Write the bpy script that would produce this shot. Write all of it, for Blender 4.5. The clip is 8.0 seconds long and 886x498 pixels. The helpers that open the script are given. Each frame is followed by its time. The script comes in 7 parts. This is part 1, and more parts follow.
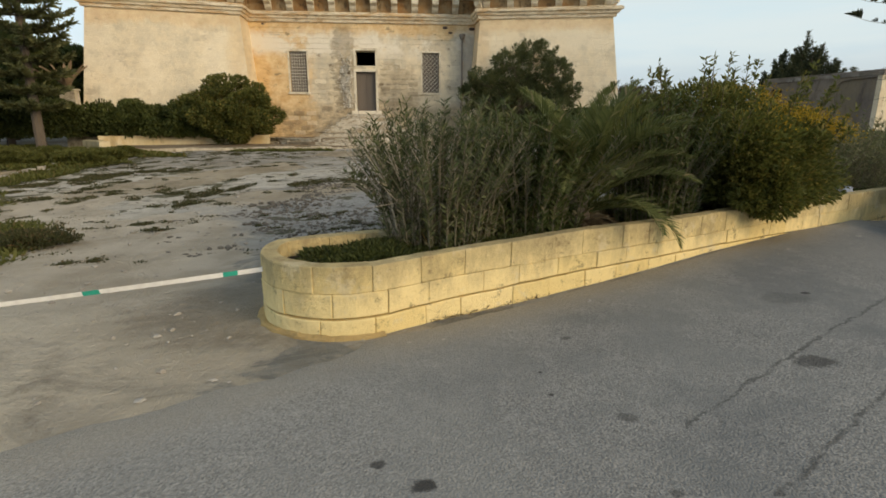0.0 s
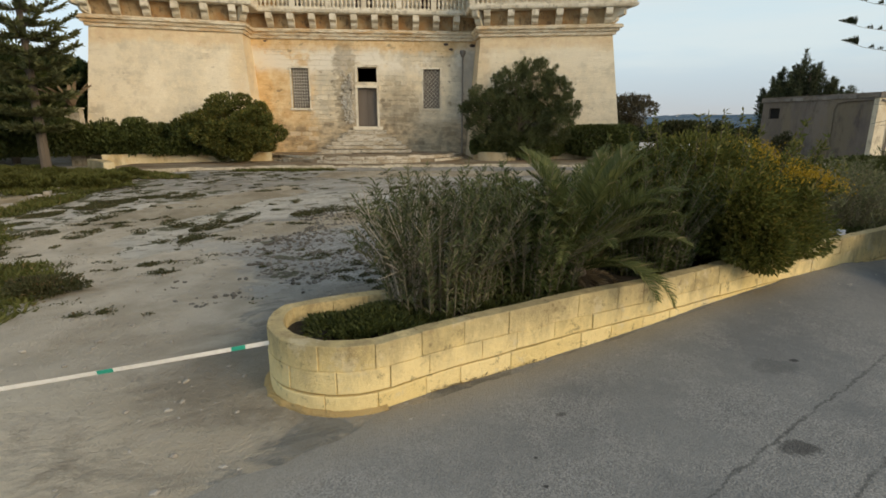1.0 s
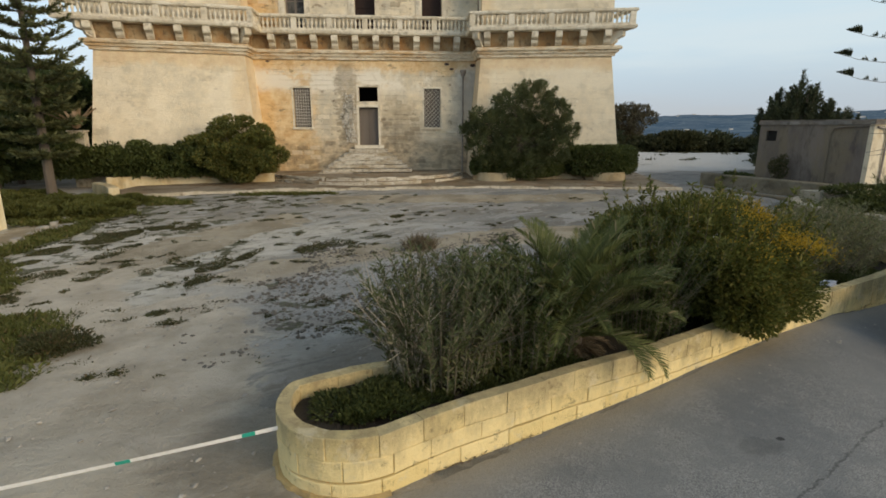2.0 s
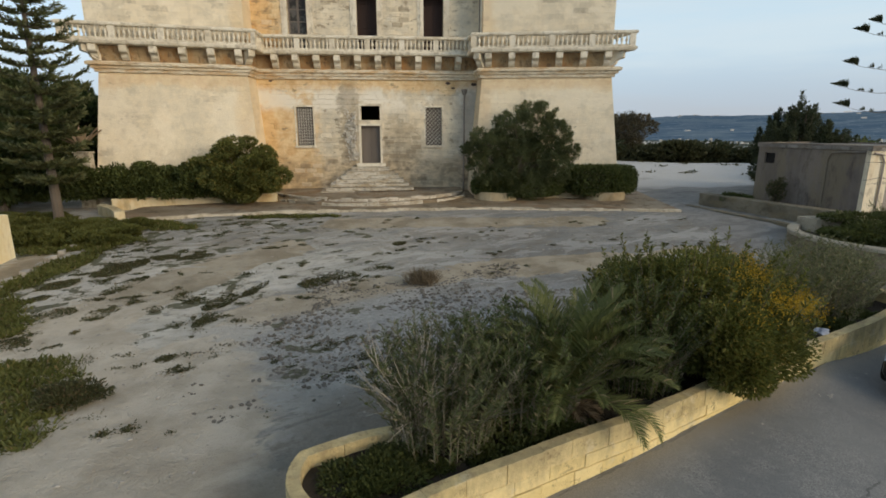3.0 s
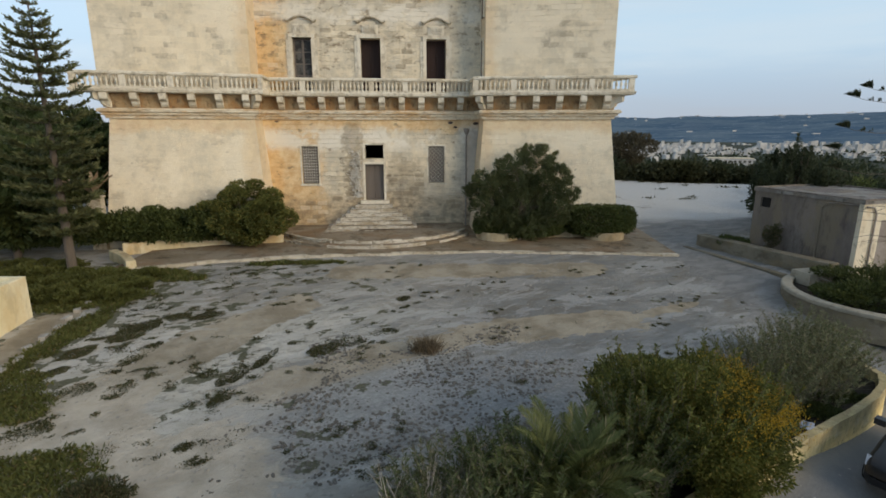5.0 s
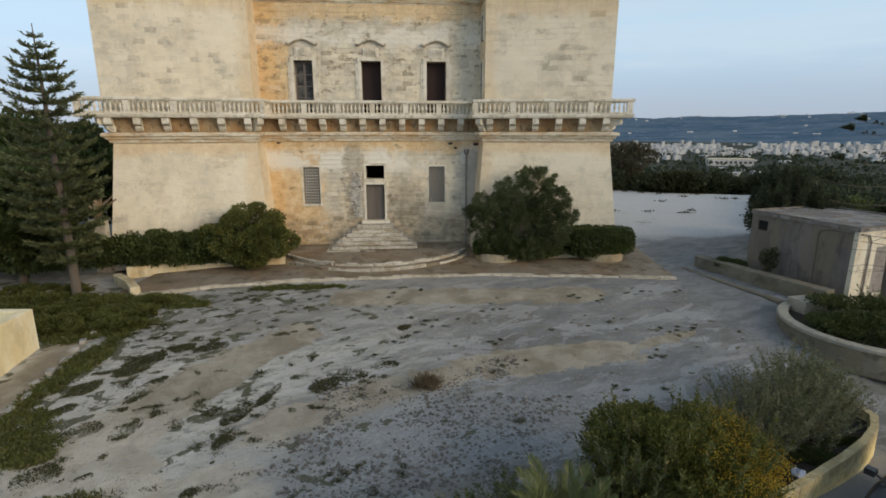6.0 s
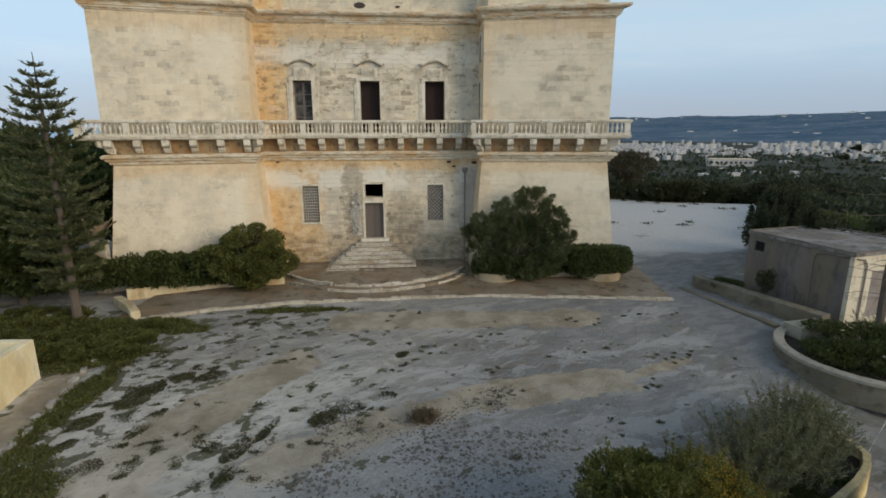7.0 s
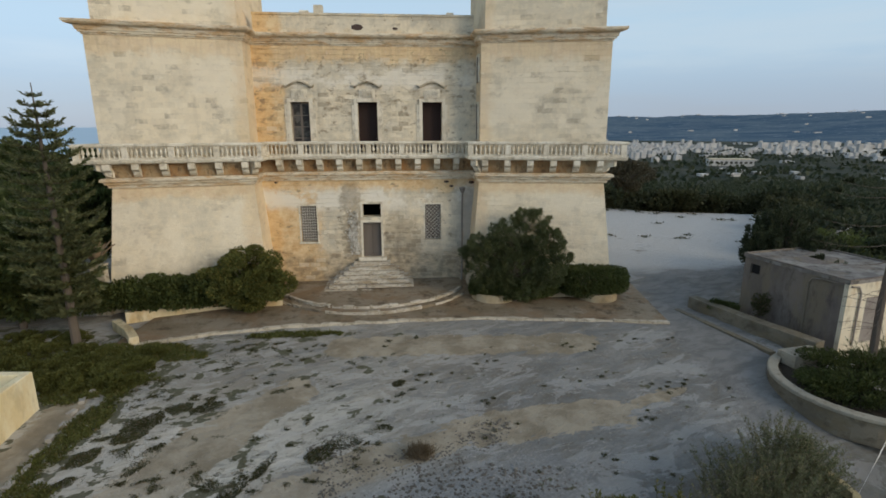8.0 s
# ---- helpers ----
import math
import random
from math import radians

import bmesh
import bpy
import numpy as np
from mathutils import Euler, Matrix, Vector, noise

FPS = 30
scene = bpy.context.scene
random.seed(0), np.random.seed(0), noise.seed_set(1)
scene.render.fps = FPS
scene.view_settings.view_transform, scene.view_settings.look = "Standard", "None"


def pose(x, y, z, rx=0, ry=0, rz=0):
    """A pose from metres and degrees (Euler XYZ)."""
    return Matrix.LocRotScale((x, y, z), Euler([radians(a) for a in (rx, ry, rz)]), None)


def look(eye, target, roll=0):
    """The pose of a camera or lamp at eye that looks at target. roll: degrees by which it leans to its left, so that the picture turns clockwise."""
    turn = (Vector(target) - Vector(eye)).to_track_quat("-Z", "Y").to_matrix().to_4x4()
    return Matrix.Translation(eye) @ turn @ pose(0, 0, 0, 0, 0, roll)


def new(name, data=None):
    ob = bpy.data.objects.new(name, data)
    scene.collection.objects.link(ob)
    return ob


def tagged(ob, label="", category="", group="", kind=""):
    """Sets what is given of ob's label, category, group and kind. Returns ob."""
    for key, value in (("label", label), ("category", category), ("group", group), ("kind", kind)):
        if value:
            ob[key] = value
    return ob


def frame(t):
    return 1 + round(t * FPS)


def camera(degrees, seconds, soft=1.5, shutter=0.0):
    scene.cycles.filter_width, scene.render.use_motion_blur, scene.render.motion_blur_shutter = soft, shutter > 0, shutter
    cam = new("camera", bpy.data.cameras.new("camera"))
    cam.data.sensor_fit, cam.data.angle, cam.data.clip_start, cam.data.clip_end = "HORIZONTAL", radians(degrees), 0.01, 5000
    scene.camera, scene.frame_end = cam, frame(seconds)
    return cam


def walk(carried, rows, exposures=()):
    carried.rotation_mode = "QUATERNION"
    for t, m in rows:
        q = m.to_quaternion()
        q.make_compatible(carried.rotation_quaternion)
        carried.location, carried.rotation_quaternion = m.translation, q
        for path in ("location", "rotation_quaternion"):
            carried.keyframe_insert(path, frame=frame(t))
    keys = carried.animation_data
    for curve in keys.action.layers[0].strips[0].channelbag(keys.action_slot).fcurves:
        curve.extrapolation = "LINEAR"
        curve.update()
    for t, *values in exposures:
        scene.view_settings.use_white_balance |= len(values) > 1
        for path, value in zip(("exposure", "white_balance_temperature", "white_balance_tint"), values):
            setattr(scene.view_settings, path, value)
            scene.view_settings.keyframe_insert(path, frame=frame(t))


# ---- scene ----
cam = camera(81.2, 8.0, soft=1.7)
METRES, EYE, TILT, LEAN, TURN = 8.8, 2.1, -13.5, 0.0, 0.0
ROWS = [
    (0.0, 0.0, 0.0, 0.0, 0.0, 0.0, -0.0),
    (0.5, -0.0005, -0.0099, 0.0399, 0.03, 0.06, -0.04),
    (1.0, 0.0007, -0.0235, 0.0922, 0.08, 0.11, -0.05),
    (1.5, 0.001, -0.0389, 0.1512, 0.11, 0.13, -0.04),
    (3.0, -0.0031, -0.0853, 0.3257, 0.22, 0.17, -0.11),
    (3.5, -0.0042, -0.1016, 0.3856, 0.29, 0.2, -0.16),
    (4.0, -0.0067, -0.1198, 0.4488, 0.34, 0.22, -0.16),
    (4.5, -0.0092, -0.1355, 0.5054, 0.37, 0.22, -0.16),
    (6.0, -0.0068, -0.1851, 0.7036, 0.47, 0.26, -0.1),
    (6.5, -0.0024, -0.1931, 0.7614, 0.5, 0.2, -0.06),
    (7.0, 0.005, -0.2015, 0.8308, 0.51, 0.23, -0.02),
    (7.5, 0.0126, -0.2083, 0.8947, 0.51, 0.19, -0.02),
    (8.0, 0.0244, -0.2167, 0.9719, 0.54, 0.14, -0.01),
]
walk(cam, [(t, pose(0, 0, EYE, TILT, LEAN, TURN) @ pose(METRES * x, METRES * y, METRES * z, 90 + pitch, roll, yaw)) for t, x, y, z, yaw, pitch, roll in ROWS],
     exposures=[(0.0, 0.25, 7650, 8), (1.5, 0.18, 7300, 8), (3.0, 0.15, 6880, 8), (4.5, 0.1, 6600, 8), (6.0, 0.06, 6450, 8), (8.0, -0.08, 6350, 7)])

# ---- world and sun ----
SUN_EL, SUN_AZ = 20.5, 127.0  # degrees; azimuth clockwise from +y
world = bpy.data.worlds.new("sky")
scene.world = world
world.use_nodes = True
wn = world.node_tree.nodes
sky = wn.new("ShaderNodeTexSky")
sky.sky_type, sky.sun_disc = "NISHITA", False
sky.sun_elevation, sky.sun_rotation = radians(SUN_EL), radians(SUN_AZ)
sky.air_density, sky.dust_density, sky.ozone_density = 1.0, 0.4, 3.0
pale = wn.new("ShaderNodeHueSaturation")
pale.inputs["Saturation"].default_value = 0.72
haze = wn.new("ShaderNodeMix")
haze.data_type, haze.blend_type = "RGBA", "MULTIPLY"
haze.inputs[0].default_value = 1.0
haze.inputs[7].default_value = (0.94, 0.915, 1.06, 1)
world.node_tree.links.new(sky.outputs[0], pale.inputs["Color"])
world.node_tree.links.new(pale.outputs[0], haze.inputs[6])
wl = world.node_tree.links
way = wn.new("ShaderNodeTexCoord")
parts = wn.new("ShaderNodeSeparateXYZ")
wl.new(way.outputs["Generated"], parts.inputs[0])


def sky_step(low, high):
    n = wn.new("ShaderNodeMapRange")
    n.interpolation_type = "SMOOTHSTEP"
    wl.new(parts.outputs[2], n.inputs[0])
    n.inputs[1].default_value, n.inputs[2].default_value = low, high
    return n.outputs[0]


def sky_mix(fac, a, b):
    n = wn.new("ShaderNodeMix")
    n.data_type = "RGBA"
    for value, socket in ((fac, n.inputs[0]), (a, n.inputs[6]), (b, n.inputs[7])):
        if isinstance(value, bpy.types.NodeSocket):
            wl.new(value, socket)
        else:
            socket.default_value = value
    return n.outputs[2]


drawn = wn.new("ShaderNodeVectorMath")
drawn.operation = "MULTIPLY"
wl.new(way.outputs["Generated"], drawn.inputs[0])
drawn.inputs[1].default_value = (2.2, 2.2, 17.0)
cloud = wn.new("ShaderNodeTexNoise")
wl.new(drawn.outputs[0], cloud.inputs["Vector"])
cloud.inputs["Scale"].default_value, cloud.inputs["Detail"].default_value, cloud.inputs["Roughness"].default_value = 1.3, 5.0, 0.55
wisp = wn.new("ShaderNodeMapRange")
wisp.interpolation_type = "SMOOTHSTEP"
wl.new(cloud.outputs["Fac"], wisp.inputs[0])
wisp.inputs[1].default_value, wisp.inputs[2].default_value = 0.38, 0.68
veil = sky_mix(sky_step(0.01, 0.17), (2.50, 3.08, 4.00, 1), (3.72, 4.88, 5.72, 1))
wisp.inputs[4].default_value = 0.55
veil = sky_mix(wisp.outputs[0], veil, sky_mix(sky_step(0.03, 0.12), (2.6, 3.0, 3.7, 1), (4.35, 5.02, 5.45, 1)))
thin = wn.new("ShaderNodeMapRange")
wl.new(sky_step(0.25, 0.7), thin.inputs[0])
thin.inputs[3].default_value, thin.inputs[4].default_value = 0.78, 0.40
wl.new(sky_mix(thin.outputs[0], haze.outputs[2], veil), wn["Background"].inputs[0])
wn["Background"].inputs[1].default_value = 0.15
sun = new("sun", bpy.data.lights.new("sun", "SUN"))
sun.data.energy, sun.data.angle, sun.data.color = 1.85, radians(32.0), (1.0, 0.80, 0.55)
toward = Vector((math.sin(radians(SUN_AZ)) * math.cos(radians(SUN_EL)), math.cos(radians(SUN_AZ)) * math.cos(radians(SUN_EL)), math.sin(radians(SUN_EL))))
sun.matrix_world = look(toward * 200, (0, 0, 0))


# ---- materials ----
class Nodes:
    """Short names for the nodes of one material."""

    def __init__(self, name):
        self.material = bpy.data.materials.new(name)
        self.material.use_nodes = True
        self.tree = self.material.node_tree
        self.bsdf = self.tree.nodes["Principled BSDF"]

    def node(self, kind, operation="", feature="", use_clamp=False):
        n = self.tree.nodes.new("ShaderNode" + kind)
        if operation:
            n.operation = operation
        if feature:
            n.feature = feature
        if use_clamp:
            n.use_clamp = True
        return n

    def put(self, value, socket):
        if isinstance(value, bpy.types.NodeSocket):
            self.tree.links.new(value, socket)
        elif isinstance(value, tuple) and len(value) == 3 and socket.type == "RGBA":
            socket.default_value = (*value, 1)
        elif isinstance(value, float) and socket.type == "VECTOR":
            socket.default_value = (value, value, value)
        else:
            socket.default_value = value

    def place(self, loose=False):
        """Object coordinates; loose: shifted for each object by its own random number."""
        at = self.node("TexCoord").outputs["Object"]
        if loose:
            far = self.math("MULTIPLY", self.node("ObjectInfo").outputs["Random"], 57.0)
            at = self.vector("ADD", at, far)
        return at

    def vector(self, operation, a, b):
        n = self.node("VectorMath", operation=operation)
        self.put(a, n.inputs[0])
        self.put(b, n.inputs[1])
        return n.outputs[0]

    def math(self, operation, a, b=0.0, c=0.0, clamp=False):
        n = self.node("Math", operation=operation, use_clamp=clamp)
        for value, socket in zip((a, b, c), n.inputs):
            self.put(value, socket)
        return n.outputs[0]

    def split(self, v):
        n = self.node("SeparateXYZ")
        self.put(v, n.inputs[0])
        return n.outputs[0], n.outputs[1], n.outputs[2]

    def join(self, x, y, z):
        n = self.node("CombineXYZ")
        for value, socket in zip((x, y, z), n.inputs):
            self.put(value, socket)
        return n.outputs[0]

    def noise(self, at, scale, detail=4.0, rough=0.6, warp=0.0):
        n = self.node("TexNoise")
        for key, value in (("Vector", at), ("Scale", scale), ("Detail", detail), ("Roughness", rough), ("Distortion", warp)):
            self.put(value, n.inputs[key])
        return n.outputs["Fac"]

    def cells(self, at, scale, feature="F1", out="Distance"):
        n = self.node("TexVoronoi", feature=feature)
        self.put(at, n.inputs["Vector"])
        self.put(scale, n.inputs["Scale"])
        return n.outputs[out]

    def step(self, value, low, high):
        n = self.node("MapRange")
        n.interpolation_type = "SMOOTHSTEP"
        for v, socket in zip((value, low, high, 0.0, 1.0), n.inputs):
            self.put(v, socket)
        return n.outputs[0]

    def mix(self, fac, a, b, blend="MIX"):
        n = self.node("Mix")
        n.data_type, n.blend_type = "RGBA", blend
        self.put(fac, n.inputs[0])
        self.put(a, n.inputs[6])
        self.put(b, n.inputs[7])
        return n.outputs[2]

    def finish(self, color, rough=0.9, relief=None, depth=0.01, metal=0.0, gloss=0.3):
        self.put(color, self.bsdf.inputs["Base Color"])
        self.put(rough, self.bsdf.inputs["Roughness"])
        self.put(metal, self.bsdf.inputs["Metallic"])
        self.put(gloss, self.bsdf.inputs["Specular IOR Level"])
        if relief is not None:
            b = self.node("Bump")
            self.put(depth, b.inputs["Distance"])
            self.put(relief, b.inputs["Height"])
            self.put(b.outputs[0], self.bsdf.inputs["Normal"])
        return self.material


def plain(name, a, b, grain=6.0, rough=0.85, depth=0.01, metal=0.0, loose=True, streak=1.0):
    """A weathered surface between two colours, with broad stains and fine grain."""
    n = Nodes(name)
    at = n.place(loose)
    if streak != 1.0:
        x, y, z = n.split(at)
        at = n.join(x, y, n.math("MULTIPLY", z, streak))
    broad, fine = n.noise(at, grain * 0.15, 5), n.noise(at, grain * 3, 6, 0.7)
    color = n.mix(n.step(broad, 0.35, 0.65), a, b)
    color = n.mix(0.5, color, n.mix(n.step(fine, 0.3, 0.75), tuple(0.72 * c for c in a), tuple(min(1, 1.2 * c) for c in b)))
    return n.finish(color, rough, fine, depth, metal)


def leafy(name, dark, light, extra=None, share=0.0):
    """Leaves that differ one by one, and let some light through."""
    n = Nodes(name)
    one = n.node("NewGeometry").outputs["Random Per Island"]
    color = n.mix(one, dark, light)
    if extra:
        color = n.mix(n.step(n.math("FRACT", n.math("MULTIPLY", one, 37.0)), 1.0 - share, 1.0 - share + 0.01), color, extra)
    broad = n.noise(n.place(), 0.9, 3)
    color = n.mix(n.step(broad, 0.3, 0.7), n.mix(0.28, color, (0.0, 0.0, 0.0)), color)
    n.finish(color, 0.55, gloss=0.25)
    thin = n.node("BsdfTranslucent")
    n.put(color, thin.inputs[0])
    both = n.node("MixShader")
    both.inputs[0].default_value = 0.42
    n.put(n.bsdf.outputs[0], both.inputs[1])
    n.put(thin.outputs[0], both.inputs[2])
    n.put(both.outputs[0], n.tree.nodes["Material Output"].inputs[0])
    return n.material


def line_gap(n, x, y, a, b):
    """Distance in plan from the line a-b."""
    ux, uy = b[0] - a[0], b[1] - a[1]
    dx, dy = n.math("SUBTRACT", x, a[0]), n.math("SUBTRACT", y, a[1])
    t = n.math("MULTIPLY", n.math("ADD", n.math("MULTIPLY", dx, ux), n.math("MULTIPLY", dy, uy)), 1.0 / (ux * ux + uy * uy), clamp=True)
    ex, ey = n.math("SUBTRACT", dx, n.math("MULTIPLY", t, ux)), n.math("SUBTRACT", dy, n.math("MULTIPLY", t, uy))
    return n.math("SQRT", n.math("ADD", n.math("MULTIPLY", ex, ex), n.math("MULTIPLY", ey, ey)))


def ashlar(name, orange=1.0, plaster=0.5, gain=1.0, centre=False, piece=False):
    """Old globigerina limestone: faint coursed blocks, grey crust, ochre wash, patches of plaster and flaked spots."""
    n = Nodes(name)
    at = n.place()
    x, y, z = n.split(at)
    add = lambda a, b: n.math("ADD", a, b)
    mul = lambda a, b: n.math("MULTIPLY", a, b)
    less = lambda a: n.math("SUBTRACT", 1.0, a)
    dev = lambda a, k: mul(n.math("SUBTRACT", a, 0.5), k)
    near = lambda a, at_, inner, outer: less(n.step(n.math("ABSOLUTE", n.math("SUBTRACT", a, at_)), inner, outer))
    along = add(x, mul(y, 0.83))
    wob = n.noise(at, 2.5, 3)
    b = n.node("TexBrick")
    b.offset = 0.43
    bent = n.vector("ADD", n.join(along, z, 0.0), dev(wob, 0.14))
    for key, value in (("Vector", bent), ("Scale", 1.0), ("Mortar Size", 0.012), ("Mortar Smooth", 0.9), ("Brick Width", 0.66), ("Row Height", 0.275), ("Color1", (0.0, 0.0, 0.0)), ("Color2", (1.0, 1.0, 1.0)), ("Mortar", (0.5, 0.5, 0.5))):
        n.put(value, b.inputs[key])
    block, joint = b.outputs["Color"], b.outputs["Fac"]
    broad, mid, fine = n.noise(at, 0.33, 6, 0.7), n.noise(at, 1.5, 7, 0.72), n.noise(at, 13.0, 6, 0.75)
    # smudges lie along the courses
    flat = n.join(along, 0.0, mul(z, 1.7))
    flaky, smudge = n.noise(flat, 1.7, 7, 0.74), n.noise(n.vector("ADD", flat, 23.0), 0.75, 6, 0.7)
    patchy = n.noise(n.vector("ADD", at, 11.0), 0.55, 7, 0.72)
    cream, grey, dark = (0.72 * gain, 0.63 * gain, 0.47 * gain), (0.50 * gain, 0.46 * gain, 0.37 * gain), (0.155, 0.128, 0.092)
    color = n.mix(mul(n.step(add(broad, mul(mid, 0.5)), 0.62, 0.92), 1.0 if centre else 0.6), cream, grey)
    # whole blocks differ a little where the face is bare
    bare = n.step(add(patchy, mul(mid, 0.35)), 0.56 + 0.12 * plaster, 0.76 + 0.12 * plaster)
    if not centre:
        bare = n.math("MAXIMUM", bare, mul(n.step(z, 9.0, 11.0), 0.3))
    color = n.mix(mul(n.step(block, 0.55, 0.9), add(mul(bare, 0.36), 0.07)), color, (0.36 * gain, 0.315 * gain, 0.235 * gain))
    color = n.mix(mul(less(n.step(block, 0.05, 0.2)), add(mul(bare, 0.3), 0.10)), color, (0.82 * gain, 0.75 * gain, 0.60 * gain))
    if not centre:
        color = n.mix(mul(mul(n.step(block, 0.84, 0.93), n.step(z, 9.0, 11.0)), mul(n.step(mid, 0.4, 0.6), 0.5)), color, (0.30, 0.255, 0.185))
    color = n.mix(mul(mul(joint, n.step(mid, 0.35, 0.7)), 0.34 if centre else 0.16), color, dark)
    # grey crust in long smudges, pale flakes, rain runs
    color = n.mix(mul(n.step(smudge, 0.50, 0.66), 0.42 if centre else 0.30), color, (0.33 * gain, 0.30 * gain, 0.235 * gain))
    color = n.mix(mul(n.step(flaky, 0.43, 0.31), 0.55), color, (0.80 * gain, 0.74 * gain, 0.61 * gain))
    runs = n.step(n.noise(n.join(mul(x, 2.0), mul(y, 2.0), mul(z, 0.14)), 1.0, 6, 0.68), 0.52, 0.72)
    color = n.mix(mul(runs, 0.26 if centre else 0.12), color, (0.27, 0.225, 0.16))
    # broad smooth plaster remains
    skin = n.step(n.noise(n.vector("ADD", at, 53.0), 0.28, 5, 0.62), 0.50, 0.60 if centre else 0.56)
    color = n.mix(mul(skin, 0.25 if centre else 0.6), color, (0.76 * gain, 0.68 * gain, 0.53 * gain))
    # ochre: the inner corner, under both cornices, and at random
    corner = n.math("MAXIMUM", near(add(x, dev(patchy, 2.2)), -6.0, 0.5, 1.9), mul(near(add(x, dev(patchy, 3.0)), -5.3, 1.0, 3.4), less(n.step(z, 7.6, 9.0)))) if centre else near(add(n.math("ABSOLUTE", x), dev(patchy, 1.2)), 6.5, 0.1, 1.2)
    low = near(add(z, dev(patchy, 1.6)), 7.75, 0.25, 1.15)
    top = near(add(z, dev(patchy, 2.4)), 15.2, 0.35, 1.3)
    wash = add(n.math("MAXIMUM", mul(corner, 1.0 if centre else 0.55), n.math("MAXIMUM", mul(low, 0.8), mul(top, 0.6))), dev(mid, 1.1))
    wash = n.math("SUBTRACT", wash, 0.16)
    ochre = n.mix(n.step(mid, 0.32, 0.66), (0.60, 0.37, 0.165), (0.82, 0.64, 0.38))
    ochre = n.mix(mul(n.step(flaky, 0.44, 0.32), 0.6), ochre, (0.76, 0.66, 0.47))
    color = n.mix(mul(n.step(wash, 0.0, 0.55), 0.9 * orange), color, ochre)
    if centre:
        rust = add(near(add(x, dev(mid, 0.9)), -6.2, 0.35, 1.3), dev(patchy, 1.2))
        color = n.mix(mul(n.step(rust, 0.25, 0.75), 0.75), color, n.mix(n.step(flaky, 0.4, 0.6), (0.80, 0.57, 0.29), (0.66, 0.41, 0.19)))
    # flaked dark spots the size of a stone
    spots = mul(n.step(flaky, 0.575, 0.64), n.step(patchy, 0.36, 0.60))
    if centre:
        spots = mul(n.step(add(flaky, mul(near(z, 12.6, 1.0, 3.0), 0.045)), 0.57, 0.63), n.step(patchy, 0.30, 0.52))
    color = n.mix(mul(spots, 0.72 if centre else 0.34), color, n.mix(fine, (0.20, 0.145, 0.085), (0.30, 0.24, 0.17)))
    # dirt under the cornices and slabs with its own runs
    drip = mul(near(z, 15.1, 0.1, 1.1), n.step(n.noise(n.join(mul(along, 3.0), 0.0, mul(z, 0.4)), 1.0, 5, 0.7), 0.48, 0.62))
    color = n.mix(mul(drip, 0.15), color, (0.25, 0.19, 0.125))
    if centre:
        pale = mul(n.math("MAXIMUM", near(add(z, dev(patchy, 1.5)), 6.6, 0.25, 0.95), mul(near(add(z, dev(patchy, 2.0)), 13.6, 0.2, 0.8), 0.8)), n.step(n.noise(n.vector("ADD", at, 41.0), 0.4, 6, 0.7), 0.44, 0.54))
        color = n.mix(mul(pale, 0.9), color, (0.84, 0.79, 0.68))
        grime = mul(near(add(x, dev(flaky, 2.2)), -1.2, 0.2, 0.9), mul(n.step(z, 2.2, 3.2), less(n.step(z, 6.6, 8.6))))
        rough = mul(near(add(x, dev(patchy, 3.0)), 1.9, 0.4, 1.7), near(add(z, dev(flaky, 3.0)), 4.0, 0.5, 2.2))
        # bluish grey and darker towards the right end of the lower wall
        dark_zone = mul(n.step(x, 4.6, 6.2), near(add(z, dev(patchy, 2.0)), 4.6, 1.5, 3.6))
        dirty = add(n.math("MAXIMUM", grime, mul(rough, 0.85)), dev(mid, 0.9))
        color = n.mix(mul(n.step(dirty, 0.15, 0.75), 0.55), color, n.mix(n.step(flaky, 0.4, 0.6), (0.40, 0.32, 0.21), (0.17, 0.14, 0.10)))
        color = n.mix(mul(dark_zone, 0.6), color, (0.335, 0.335, 0.345))
        foot = add(less(n.step(z, 2.1, 4.1)), dev(patchy, 1.6))
        color = n.mix(mul(n.step(foot, 0.1, 0.8), 0.62), color, n.mix(n.step(flaky, 0.38, 0.6), (0.58, 0.44, 0.27), (0.22, 0.17, 0.115)))
    else:
        foot = add(less(n.step(z, 1.8, 5.0)), dev(patchy, 2.0))
        color = n.mix(mul(n.step(foot, 0.2, 1.1), 0.42), color, (0.40, 0.345, 0.26))
    color = n.mix(mul(n.step(fine, 0.58, 0.75), 0.35), color, (0.26 * gain, 0.22 * gain, 0.16 * gain))
    if piece:
        own = n.node("ObjectInfo").outputs["Random"]
        color = n.mix(mul(n.step(own, 0.45, 1.0), 0.5), color, (0.24, 0.195, 0.135))
        color = n.mix(mul(n.step(own, 0.3, 0.0), 0.35), color, (0.80, 0.73, 0.59))
    relief = add(mul(fine, 0.4), add(mul(flaky, -0.8), mul(mul(joint, bare), -0.35)))
    return n.finish(color, 0.95, relief, 0.07, gloss=0.1)


